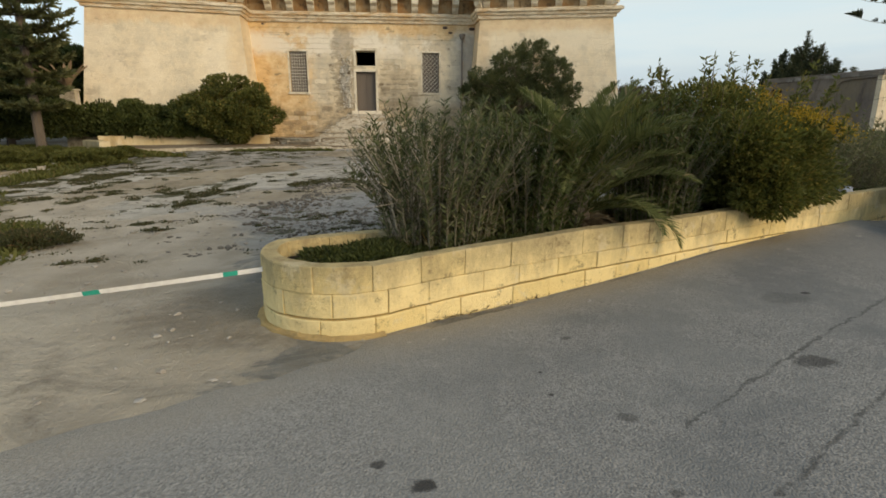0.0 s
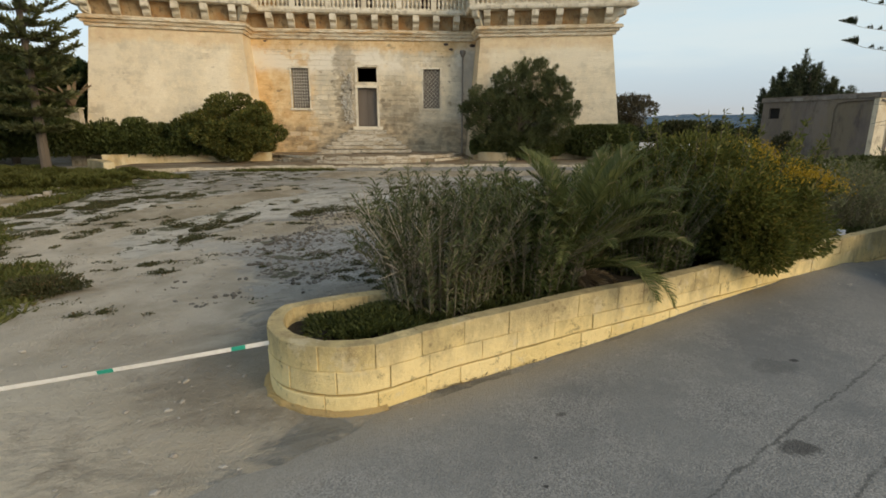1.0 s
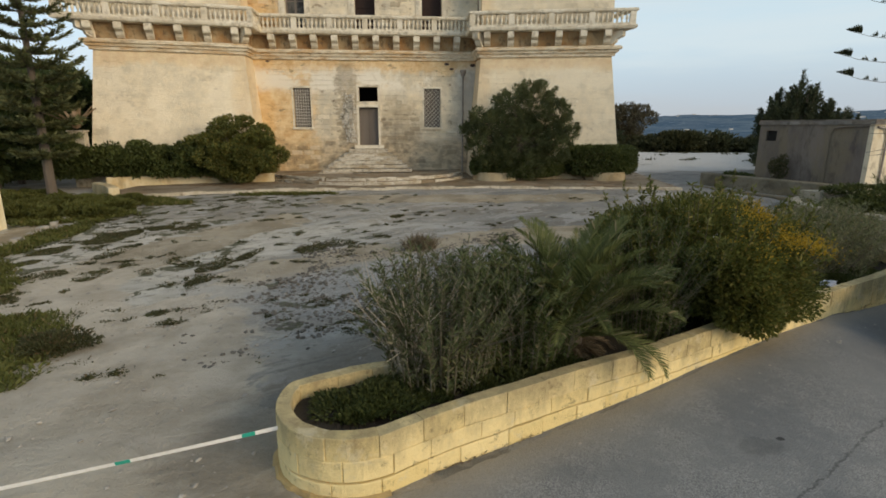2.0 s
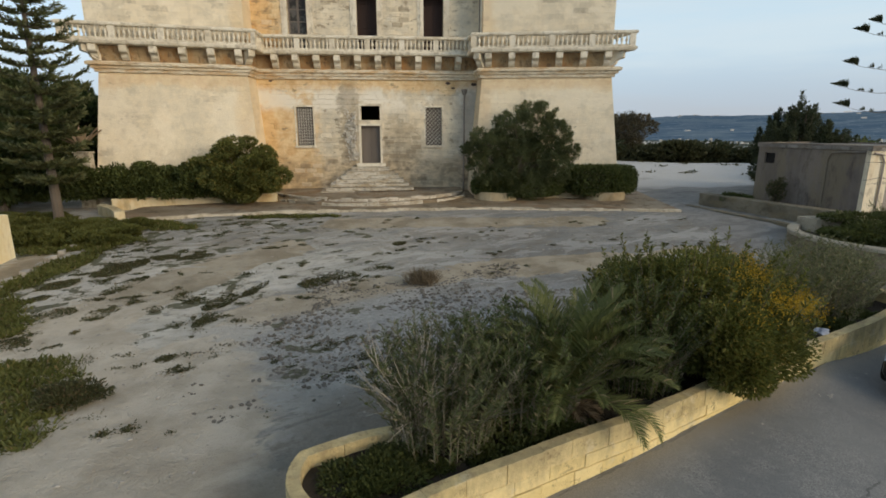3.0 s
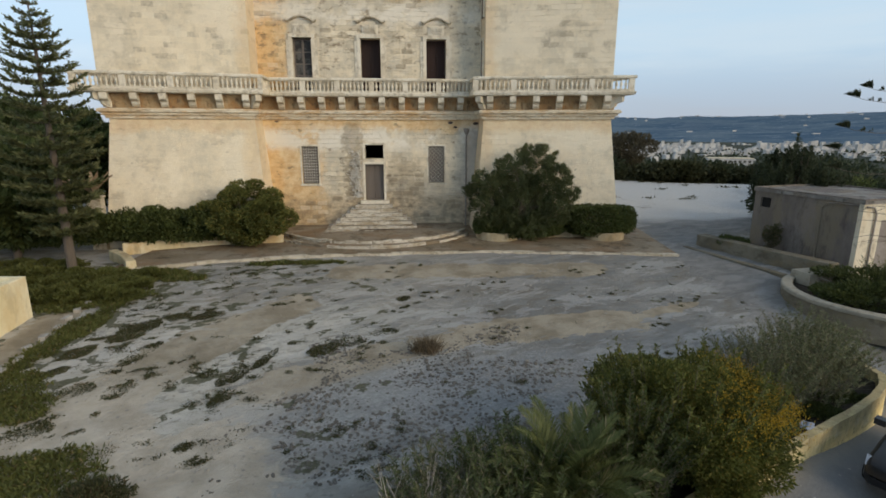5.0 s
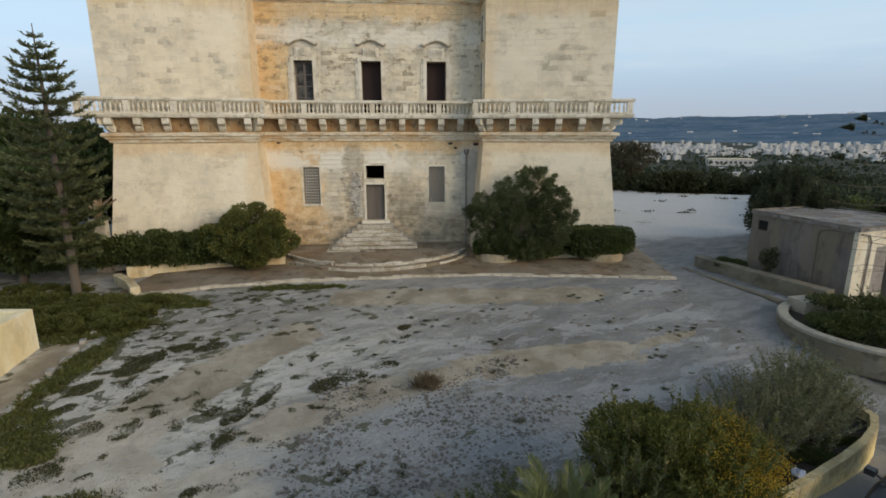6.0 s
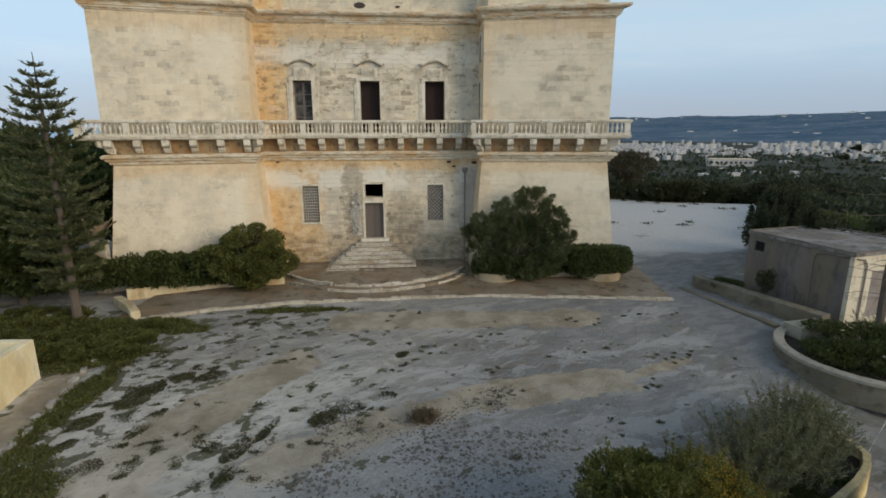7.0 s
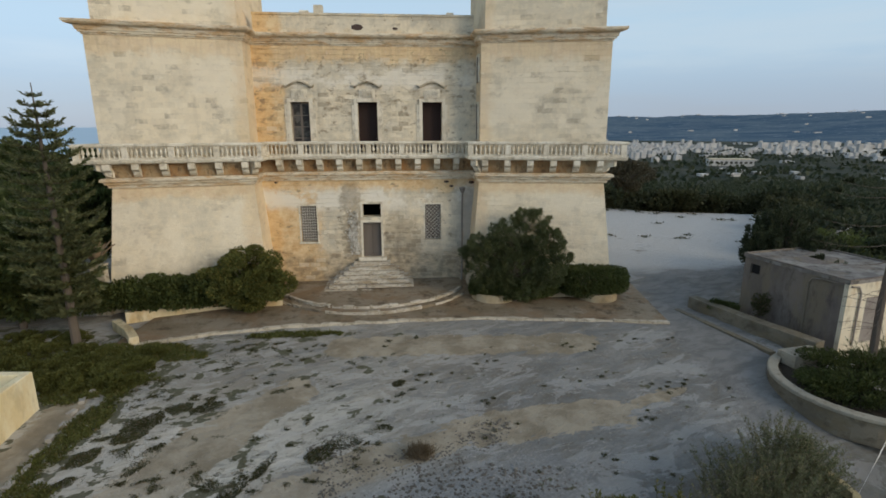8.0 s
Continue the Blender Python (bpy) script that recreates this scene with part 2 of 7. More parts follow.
def mottled(name, base, pale, dark, orange=None, scale=1.0, stretch=1.0, stains=0.5):
    """Weathered mineral surface with crusts, flakes and streaky stains."""
    n = Nodes(name)
    at = n.place(True)
    x, y, z = n.split(at)
    lie = n.join(x, y, n.math("MULTIPLY", z, stretch))
    broad, mid, fine = n.noise(lie, 0.5 * scale, 6, 0.7), n.noise(n.vector("ADD", lie, 7.0), 2.2 * scale, 7, 0.72), n.noise(at, 16.0 * scale, 6, 0.75)
    color = n.mix(n.step(broad, 0.38, 0.58), base, pale)
    if orange:
        color = n.mix(n.math("MULTIPLY", n.step(n.noise(n.vector("ADD", lie, 19.0), 0.8 * scale, 6, 0.7), 0.47, 0.62), 0.75), color, orange)
    color = n.mix(n.math("MULTIPLY", n.step(mid, 0.50, 0.64), stains), color, dark)
    color = n.mix(n.math("MULTIPLY", n.step(mid, 0.42, 0.30), 0.5), color, pale)
    color = n.mix(n.math("MULTIPLY", n.step(fine, 0.54, 0.74), 0.45), color, dark)
    relief = n.math("ADD", fine, n.math("MULTIPLY", mid, 1.5))
    return n.finish(color, 0.95, relief, 0.03, gloss=0.1)


ROAD_EDGE = [(-9.0, -2.2), (-5.2, 1.2), (-2.98, 3.07), (-2.48, 3.49), (-1.74, 3.93), (-0.95, 4.5), (-0.72, 4.9), (0.42, 5.6), (3.0, 6.97), (6.4, 9.05), (8.5, 10.3), (11.4, 12.2), (15.0, 14.6), (30, 22)]
TRACKS = (((-5.0, 12.7), (-2.2, 14.7), 0.8), ((-2.2, 14.7), (1.3, 16.3), 0.65), ((1.3, 16.3), (6.2, 17.4), 0.85), ((6.2, 17.4), (9.4, 19.0), 0.25), ((-9.7, 11.0), (-7.9, 15.6), 1.25), ((-7.9, 15.6), (-5.9, 18.7), 0.9),
          ((-5.5, 5.8), (-9.0, 11.0), 1.5), ((-3.6, 4.8), (-5.4, 9.8), 1.5), ((-8.5, 2.6), (-3.0, 5.2), 1.6), ((-7.5, 0.0), (-3.2, 3.8), 1.3), ((-4.5, 22.4), (6.5, 22.9), 0.95), ((-14.2, 19.0), (-13.6, 12.0), 0.6))
DRIVE = (((13.0, 18.0), (12.9, 22.0)), ((12.9, 22.0), (13.2, 27.0)), ((13.2, 27.0), (16.5, 33.5)), ((14.0, 31.0), (24.0, 35.5)))


def chalk():
    """Worn chalky limestone ground with soil and scrub beyond the plateau."""
    n = Nodes("chalky ground")
    at = n.place()
    x, y, z = n.split(at)
    drift = n.join(n.math("ADD", n.math("MULTIPLY", x, 0.8), n.math("MULTIPLY", y, 0.25)), n.math("SUBTRACT", n.math("MULTIPLY", y, 1.7), n.math("MULTIPLY", x, 0.7)), 0.0)
    broad, mid = n.noise(drift, 0.22, 6, 0.65, 0.4), n.noise(drift, 0.9, 6, 0.7, 0.5)
    fine, grit = n.noise(at, 9.0, 6, 0.75), n.noise(at, 45.0, 4, 0.7)
    # base tone graded by place: paler at low x, darker at high x and y
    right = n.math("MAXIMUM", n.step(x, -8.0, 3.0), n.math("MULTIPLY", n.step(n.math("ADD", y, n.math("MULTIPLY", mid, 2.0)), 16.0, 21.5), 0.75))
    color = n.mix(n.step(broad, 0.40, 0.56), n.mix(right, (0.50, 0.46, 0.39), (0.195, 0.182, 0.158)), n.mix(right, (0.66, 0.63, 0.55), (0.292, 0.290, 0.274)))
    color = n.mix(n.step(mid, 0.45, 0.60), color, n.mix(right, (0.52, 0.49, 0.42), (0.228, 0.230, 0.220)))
    color = n.mix(n.math("MULTIPLY", n.step(n.noise(drift, 2.2, 7, 0.76), 0.52, 0.62), 0.55), color, (0.21, 0.185, 0.145))
    blot = n.noise(n.vector("ADD", drift, 9.0), 0.5, 6, 0.72, 0.6)
    soil = n.math("MULTIPLY", n.step(n.math("ADD", n.math("SUBTRACT", y, n.math("MULTIPLY", x, 0.25)), n.math("MULTIPLY", broad, 5.0)), 19.0, 26.0), n.step(blot, 0.38, 0.60))
    color = n.mix(n.math("MULTIPLY", soil, 0.55), color, (0.30, 0.262, 0.205))
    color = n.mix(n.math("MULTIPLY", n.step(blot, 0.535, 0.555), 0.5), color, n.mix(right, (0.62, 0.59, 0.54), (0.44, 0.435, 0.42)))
    color = n.mix(n.math("MULTIPLY", n.step(blot, 0.435, 0.415), 0.5), color, (0.20, 0.198, 0.19))
    # smooth tan wheel tracks
    tracks = None
    for a, b, wide in TRACKS:
        gap = n.math("SUBTRACT", 1.0, n.step(n.math("ADD", line_gap(n, x, y, a, b), n.math("MULTIPLY", n.math("SUBTRACT", mid, 0.5), 1.9)), wide * 0.95, wide * 1.08))
        tracks = gap if tracks is None else n.math("MAXIMUM", tracks, gap)
    near = n.step(n.math("ADD", y, n.math("MULTIPLY", mid, 3.0)), 8.5, 4.5)
    color = n.mix(n.math("MULTIPLY", tracks, 0.94), color, n.mix(n.step(n.math("ADD", y, n.math("MULTIPLY", mid, 3.0)), 12.0, 16.5), n.mix(n.step(n.noise(at, 1.1, 4), 0.35, 0.65), (0.52, 0.455, 0.36), (0.69, 0.62, 0.51)), n.mix(n.step(n.noise(at, 0.8, 6, 0.65), 0.38, 0.62), (0.285, 0.240, 0.170), (0.43, 0.375, 0.285))))
    puddle = n.noise(n.join(n.math("ADD", x, n.math("MULTIPLY", y, 0.3)), n.math("MULTIPLY", y, 1.6), 0.0), 0.75, 7, 0.7, 0.7)
    color = n.mix(n.math("MULTIPLY", near, n.step(puddle, 0.42, 0.53)), color, n.mix(n.step(x, -1.5, -5.0), (0.66, 0.575, 0.45), (0.90, 0.81, 0.65)))
    color = n.mix(n.math("MULTIPLY", near, n.math("MULTIPLY", n.step(puddle, 0.43, 0.33), 0.8)), color, (0.30, 0.26, 0.20))
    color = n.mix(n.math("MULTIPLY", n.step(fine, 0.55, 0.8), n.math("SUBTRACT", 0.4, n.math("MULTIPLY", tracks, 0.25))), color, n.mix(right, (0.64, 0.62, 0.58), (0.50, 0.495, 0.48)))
    color = n.mix(n.math("MULTIPLY", n.step(grit, 0.56, 0.74), 0.35), color, (0.17, 0.15, 0.12))
    stony = n.math("SUBTRACT", 1.0, n.step(n.math("ADD", line_gap(n, x, y, (-3.0, 11.4), (3.2, 13.6)), n.math("MULTIPLY", n.math("SUBTRACT", mid, 0.5), 3.0)), 1.2, 2.0))
    color = n.mix(n.math("MULTIPLY", stony, 0.6), color, n.mix(n.step(fine, 0.4, 0.65), (0.27, 0.276, 0.278), (0.44, 0.443, 0.435)))
    # a darker brown strip beside the planter's rounded end
    dark_zone = n.math("SUBTRACT", 1.0, n.step(n.math("ADD", line_gap(n, x, y, (-2.7, 5.4), (-1.5, 8.3)), n.math("MULTIPLY", n.math("SUBTRACT", mid, 0.5), 2.2)), 0.35, 1.2))
    color = n.mix(n.math("MULTIPLY", dark_zone, 0.6), color, n.mix(n.step(fine, 0.35, 0.7), (0.19, 0.165, 0.13), (0.29, 0.255, 0.205)))
    # dull moss mats, thicker towards the garden
    left = n.step(x, 3.0, -11.0)
    turf = n.join(n.math("ADD", n.math("MULTIPLY", x, 0.9), n.math("MULTIPLY", y, 0.15)), n.math("SUBTRACT", n.math("MULTIPLY", y, 1.15), n.math("MULTIPLY", x, 0.35)), 0.0)
    moss = n.math("SUBTRACT", n.math("ADD", n.noise(turf, 1.0, 5, 0.62, 0.2), n.math("MULTIPLY", left, 0.10)), n.math("MULTIPLY", tracks, 0.14))
    moss = n.math("MULTIPLY", n.step(moss, 0.640, 0.662), n.math("MULTIPLY", n.step(y, 7.5, 9.5), n.step(y, 25.0, 24.0)))
    color = n.mix(n.math("MULTIPLY", moss, 0.9), color, n.mix(n.step(fine, 0.35, 0.7), (0.075, 0.078, 0.042), (0.155, 0.148, 0.095)))
    # grey drive past the palace
    drive = None
    for a, b in DRIVE:
        gap = n.math("SUBTRACT", 1.0, n.step(n.math("ADD", line_gap(n, x, y, a, b), n.math("MULTIPLY", n.math("SUBTRACT", mid, 0.5), 1.2)), 1.5, 2.2))
        drive = gap if drive is None else n.math("MAXIMUM", drive, gap)
    # bare white rock on the far plateau, scrub and fields below its edge
    far = n.step(y, 33.0, 37.0)
    color = n.mix(far, color, n.mix(n.step(fine, 0.3, 0.8), (0.47, 0.46, 0.435), (0.62, 0.605, 0.575)))
    color = n.mix(n.math("MULTIPLY", far, n.math("MULTIPLY", n.step(n.noise(at, 0.35, 6, 0.75), 0.60, 0.68), 0.7)), color, (0.20, 0.18, 0.14))
    color = n.mix(n.math("MULTIPLY", drive, 0.8), color, n.mix(n.step(mid, 0.4, 0.6), (0.19, 0.187, 0.18), (0.28, 0.272, 0.256)))
    rim = n.step(z, 0.6, -1.2)
    plots = n.cells(at, 0.012, out="Color")
    wild = n.mix(n.step(n.noise(at, 0.03, 5, 0.7), 0.45, 0.6), (0.026, 0.036, 0.027), (0.058, 0.062, 0.042))
    wild = n.mix(0.25, wild, n.mix(plots, (0.03, 0.04, 0.03), (0.16, 0.14, 0.10)))
    color = n.mix(rim, color, wild)
    relief = n.math("ADD", n.math("MULTIPLY", mid, 1.6), n.math("ADD", n.math("MULTIPLY", fine, 0.8), n.math("MULTIPLY", grit, 0.2)))
    return n.finish(color, 0.97, relief, 0.09, gloss=0.1)


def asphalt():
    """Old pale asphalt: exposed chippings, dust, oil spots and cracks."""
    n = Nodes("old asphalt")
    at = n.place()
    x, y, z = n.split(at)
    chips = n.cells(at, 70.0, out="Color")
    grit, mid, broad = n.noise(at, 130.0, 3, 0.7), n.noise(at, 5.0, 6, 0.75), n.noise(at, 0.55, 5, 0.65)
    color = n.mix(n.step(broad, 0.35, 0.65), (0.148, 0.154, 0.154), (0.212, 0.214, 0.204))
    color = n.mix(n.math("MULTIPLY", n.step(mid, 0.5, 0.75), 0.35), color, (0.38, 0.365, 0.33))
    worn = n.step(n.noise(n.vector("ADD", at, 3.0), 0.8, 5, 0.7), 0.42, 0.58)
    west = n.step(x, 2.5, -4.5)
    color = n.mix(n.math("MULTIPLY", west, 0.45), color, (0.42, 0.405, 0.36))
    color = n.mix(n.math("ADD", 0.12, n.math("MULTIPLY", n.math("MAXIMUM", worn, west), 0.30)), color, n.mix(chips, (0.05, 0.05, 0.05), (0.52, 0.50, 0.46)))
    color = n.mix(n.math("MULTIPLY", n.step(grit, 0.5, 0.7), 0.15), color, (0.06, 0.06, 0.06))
    # darker towards +x: shade around the parked car, painted into the colour
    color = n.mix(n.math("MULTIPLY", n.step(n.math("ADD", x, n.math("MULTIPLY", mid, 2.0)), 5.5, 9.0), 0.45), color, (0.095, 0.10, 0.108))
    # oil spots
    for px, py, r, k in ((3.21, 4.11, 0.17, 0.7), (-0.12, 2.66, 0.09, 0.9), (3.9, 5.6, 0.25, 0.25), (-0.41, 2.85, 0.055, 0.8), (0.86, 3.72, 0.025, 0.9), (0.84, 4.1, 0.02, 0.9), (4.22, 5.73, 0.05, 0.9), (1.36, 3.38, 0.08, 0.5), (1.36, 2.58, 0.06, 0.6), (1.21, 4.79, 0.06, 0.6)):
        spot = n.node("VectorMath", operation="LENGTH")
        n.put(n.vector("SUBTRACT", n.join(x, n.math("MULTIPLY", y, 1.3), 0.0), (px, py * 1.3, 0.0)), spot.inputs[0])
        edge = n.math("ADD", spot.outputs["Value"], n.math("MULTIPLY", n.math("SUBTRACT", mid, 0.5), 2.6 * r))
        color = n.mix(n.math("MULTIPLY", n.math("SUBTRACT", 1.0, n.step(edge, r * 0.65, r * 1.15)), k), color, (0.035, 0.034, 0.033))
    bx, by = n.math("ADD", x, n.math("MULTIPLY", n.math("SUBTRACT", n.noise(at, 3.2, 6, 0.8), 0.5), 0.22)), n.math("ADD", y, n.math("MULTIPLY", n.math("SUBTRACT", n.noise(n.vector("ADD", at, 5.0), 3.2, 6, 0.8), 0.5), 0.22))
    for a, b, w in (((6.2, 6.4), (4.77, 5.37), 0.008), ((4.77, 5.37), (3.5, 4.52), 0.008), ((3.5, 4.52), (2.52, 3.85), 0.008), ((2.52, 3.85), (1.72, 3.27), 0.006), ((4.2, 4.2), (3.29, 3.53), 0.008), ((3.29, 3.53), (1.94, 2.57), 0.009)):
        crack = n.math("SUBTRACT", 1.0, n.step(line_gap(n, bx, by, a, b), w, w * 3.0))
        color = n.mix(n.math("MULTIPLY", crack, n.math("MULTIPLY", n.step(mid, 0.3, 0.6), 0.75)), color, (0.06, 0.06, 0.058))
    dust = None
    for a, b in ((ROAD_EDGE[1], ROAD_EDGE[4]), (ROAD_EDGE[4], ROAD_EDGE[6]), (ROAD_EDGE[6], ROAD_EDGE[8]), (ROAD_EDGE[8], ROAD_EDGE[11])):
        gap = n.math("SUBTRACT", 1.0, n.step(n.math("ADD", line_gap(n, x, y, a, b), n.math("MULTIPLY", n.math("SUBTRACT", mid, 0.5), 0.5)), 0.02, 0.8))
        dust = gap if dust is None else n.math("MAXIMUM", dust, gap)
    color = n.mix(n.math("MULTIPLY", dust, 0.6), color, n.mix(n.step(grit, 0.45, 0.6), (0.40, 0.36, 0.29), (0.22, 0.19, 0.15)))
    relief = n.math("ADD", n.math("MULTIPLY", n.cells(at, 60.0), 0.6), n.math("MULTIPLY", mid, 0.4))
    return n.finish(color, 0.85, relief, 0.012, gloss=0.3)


def block_stone():
    """Yellow garden-wall blocks with grey lichen towards their weathered tops."""
    n = Nodes("yellow limestone block")
    own = n.node("ObjectInfo").outputs["Random"]
    at = n.place()
    broad, fine = n.noise(at, 1.7, 6, 0.7), n.noise(at, 22.0, 6, 0.75)
    color = n.mix(own, (0.78, 0.62, 0.29), (0.88, 0.72, 0.38))
    color = n.mix(n.math("MULTIPLY", n.step(fine, 0.45, 0.8), 0.28), color, (0.52, 0.39, 0.18))
    x, y, z = n.split(at)
    moss = n.math("MULTIPLY", n.step(n.math("ADD", n.math("MULTIPLY", z, 0.9), n.math("MULTIPLY", n.noise(n.join(n.math("MULTIPLY", x, 2.0), n.math("MULTIPLY", y, 2.0), z), 1.6, 6, 0.7), 1.2)), 0.74, 1.45), 0.68)
    color = n.mix(moss, color, n.mix(n.step(fine, 0.3, 0.7), (0.14, 0.115, 0.075), (0.27, 0.225, 0.145)))
    color = n.mix(n.math("MULTIPLY", n.step(n.noise(n.vector("ADD", at, 7.0), 2.3, 5, 0.7), 0.56, 0.68), 0.55), color, (0.66, 0.58, 0.40))
    color = n.mix(n.math("MULTIPLY", n.step(n.noise(at, 5.0, 6, 0.8), 0.56, 0.67), 0.75), color, (0.22, 0.17, 0.095))
    blot = n.noise(n.vector("ADD", at, 13.0), 3.2, 7, 0.75)
    color = n.mix(n.math("MULTIPLY", n.step(blot, 0.54, 0.64), n.math("ADD", 0.12, n.math("MULTIPLY", n.step(z, 0.3, 0.8), 0.5))), color, (0.30, 0.23, 0.13))
    color = n.mix(n.math("MULTIPLY", n.step(blot, 0.40, 0.30), 0.45), color, (0.80, 0.70, 0.47))
    return n.finish(color, 0.95, n.math("ADD", broad, n.math("ADD", blot, n.math("MULTIPLY", fine, 0.6))), 0.03, gloss=0.1)


def dark_glass():
    n = Nodes("window glass")
    n.finish(n.mix(n.step(n.noise(n.place(True), 1.2, 5, 0.7), 0.45, 0.6), (0.035, 0.033, 0.03), (0.11, 0.105, 0.095)), 0.35, gloss=0.2)
    return n.material


STONE = ashlar("old limestone", 1.0, 0.15, 1.10, True)
STONE_PIECE = ashlar("single limestone block", 1.0, 0.15, 1.10, True, True)
TOWER = ashlar("tower limestone", 0.6, 0.6, 1.15)
BAND = mottled("ochre stained limestone", (0.328, 0.203, 0.101), (0.437, 0.328, 0.195), (0.117, 0.082, 0.055), (0.390, 0.211, 0.086), 1.2, 0.6, 0.75)
TRIM = mottled("weathered limestone trim", (0.64, 0.57, 0.44), (0.80, 0.74, 0.61), (0.27, 0.23, 0.165), None, 1.3, 0.7, 0.5)
CORNICE = mottled("ochre-tinted cornice stone", (0.64, 0.52, 0.36), (0.78, 0.70, 0.55), (0.24, 0.175, 0.11), (0.60, 0.38, 0.18), 1.0, 4.0, 0.6)
TRIM_DARK = mottled("grey crusted limestone", (0.46, 0.40, 0.30), (0.62, 0.56, 0.45), (0.19, 0.155, 0.11), None, 2.0, 1.0, 0.7)
CHALK, ASPHALT, BLOCK = chalk(), asphalt(), block_stone()
PAVING = mottled("worn terrace paving", (0.208, 0.164, 0.108), (0.288, 0.240, 0.176), (0.088, 0.068, 0.044), (0.240, 0.160, 0.092), 0.6, 1.0, 0.7)
STEP = mottled("worn step stone", (0.486, 0.432, 0.342), (0.648, 0.603, 0.513), (0.180, 0.149, 0.104), (0.378, 0.297, 0.189), 1.6, 3.0, 0.75)
CREAM = mottled("cream rendered wall", (0.60, 0.50, 0.31), (0.72, 0.63, 0.44), (0.27, 0.215, 0.13), (0.56, 0.40, 0.20), 0.8, 0.5, 0.5)
# a brighter CREAM for the garden wall: sunlight is put into the colour
SUNNY = mottled("sunlit yellow render", (0.80, 0.68, 0.42), (0.88, 0.78, 0.54), (0.50, 0.40, 0.23), (0.76, 0.60, 0.32), 0.6, 0.5, 0.35)
DULL = mottled("dull ochre render", (0.40, 0.32, 0.20), (0.50, 0.41, 0.27), (0.19, 0.15, 0.095), (0.40, 0.29, 0.155), 0.8, 0.5, 0.55)
# far darker than the hut's PALE front: the side wall's shade is included
HUT = mottled("darkened stained cement render", (0.155, 0.136, 0.126), (0.235, 0.206, 0.180), (0.085, 0.072, 0.066), (0.230, 0.196, 0.140), 0.7, 0.35, 0.6)
ROOF = mottled("dusty flat roof", (0.170, 0.157, 0.145), (0.306, 0.289, 0.264), (0.076, 0.068, 0.060), (0.212, 0.178, 0.140), 0.8, 1.0, 0.7)
WOOD = plain("weathered grey wood", (0.20, 0.17, 0.145), (0.13, 0.11, 0.095), 8.0, 0.8, 0.01, streak=0.12)
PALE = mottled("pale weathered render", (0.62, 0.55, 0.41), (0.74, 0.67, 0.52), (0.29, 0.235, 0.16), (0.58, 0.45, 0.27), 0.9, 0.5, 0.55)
MAROON = plain("dark maroon shutter", (0.040, 0.020, 0.016), (0.022, 0.013, 0.011), 6.0, 0.7, 0.005, streak=0.2)
IRON = plain("rusty iron", (0.20, 0.17, 0.15), (0.32, 0.29, 0.26), 10.0, 0.7, 0.003)
GRILLE = plain("pale iron grille", (0.62, 0.60, 0.54), (0.45, 0.42, 0.36), 10.0, 0.7, 0.003)
# rooms, slits and wall holes: the darkness of unlit hollows is in the colour
DARK = plain("unlit dark interior", (0.10, 0.07, 0.06), (0.06, 0.045, 0.04), 2.0, 0.95, 0.01)
GLASS = dark_glass()
VOID = plain("dark hollow", (0.012, 0.012, 0.012), (0.020, 0.019, 0.018), 4.0, 0.9, 0.004)
BARK = plain("grey brown bark", (0.17, 0.14, 0.11), (0.10, 0.08, 0.065), 10.0, 0.95, 0.03, streak=0.3)
SOIL = plain("dark planter soil", (0.055, 0.042, 0.03), (0.035, 0.03, 0.02), 8.0, 1.0, 0.04)
ROCK = plain("loose limestone", (0.50, 0.47, 0.42), (0.24, 0.22, 0.19), 12.0, 0.95, 0.01)
GRAVEL = plain("dark gravel", (0.20, 0.18, 0.155), (0.11, 0.10, 0.085), 12.0, 0.95, 0.01)
OLEANDER = leafy("oleander leaves", (0.064, 0.096, 0.031), (0.170, 0.200, 0.075), (0.26, 0.23, 0.14), 0.08)
SHRUB = leafy("dense shrub leaves", (0.078, 0.096, 0.026), (0.195, 0.200, 0.052), (0.26, 0.22, 0.06), 0.10)
BLOOM = leafy("yellow flower clusters", (0.36, 0.235, 0.02), (0.56, 0.38, 0.04))
PALM = leafy("date palm leaflets", (0.092, 0.112, 0.036), (0.190, 0.205, 0.072), (0.329, 0.266, 0.139), 0.08)
HEDGE = leafy("dark hedge leaves", (0.058, 0.080, 0.028), (0.140, 0.164, 0.052))
BLUEPINE = leafy("blue-green pine needles", (0.085, 0.110, 0.050), (0.190, 0.212, 0.098))
ROUNDLEAF = leafy("mid green shrub leaves", (0.090, 0.110, 0.034), (0.230, 0.235, 0.070), (0.30, 0.25, 0.07), 0.10)
GREYLEAF = leafy("grey-green oleander leaves", (0.085, 0.110, 0.045), (0.200, 0.220, 0.100), (0.30, 0.27, 0.18), 0.12)
HERB = leafy("low herb leaves", (0.050, 0.066, 0.022), (0.120, 0.140, 0.044))
BROWNLEAF = leafy("brown thorny twigs", (0.078, 0.070, 0.044), (0.170, 0.148, 0.094))
DARKLEAF = leafy("near-black conifer leaves", (0.040, 0.053, 0.030), (0.098, 0.114, 0.058))
PINE = leafy("pine needles", (0.098, 0.116, 0.052), (0.235, 0.245, 0.110))
IVY = leafy("ivy leaves", (0.095, 0.108, 0.030), (0.165, 0.170, 0.052))
PALEBUSH = leafy("dusty grey-green leaves", (0.120, 0.138, 0.066), (0.250, 0.262, 0.135), (0.32, 0.29, 0.18), 0.12)
WOODS = leafy("far scrub leaves", (0.032, 0.046, 0.027), (0.078, 0.090, 0.044))
RIM = leafy("dark olive scrub leaves", (0.042, 0.050, 0.026), (0.105, 0.108, 0.050))
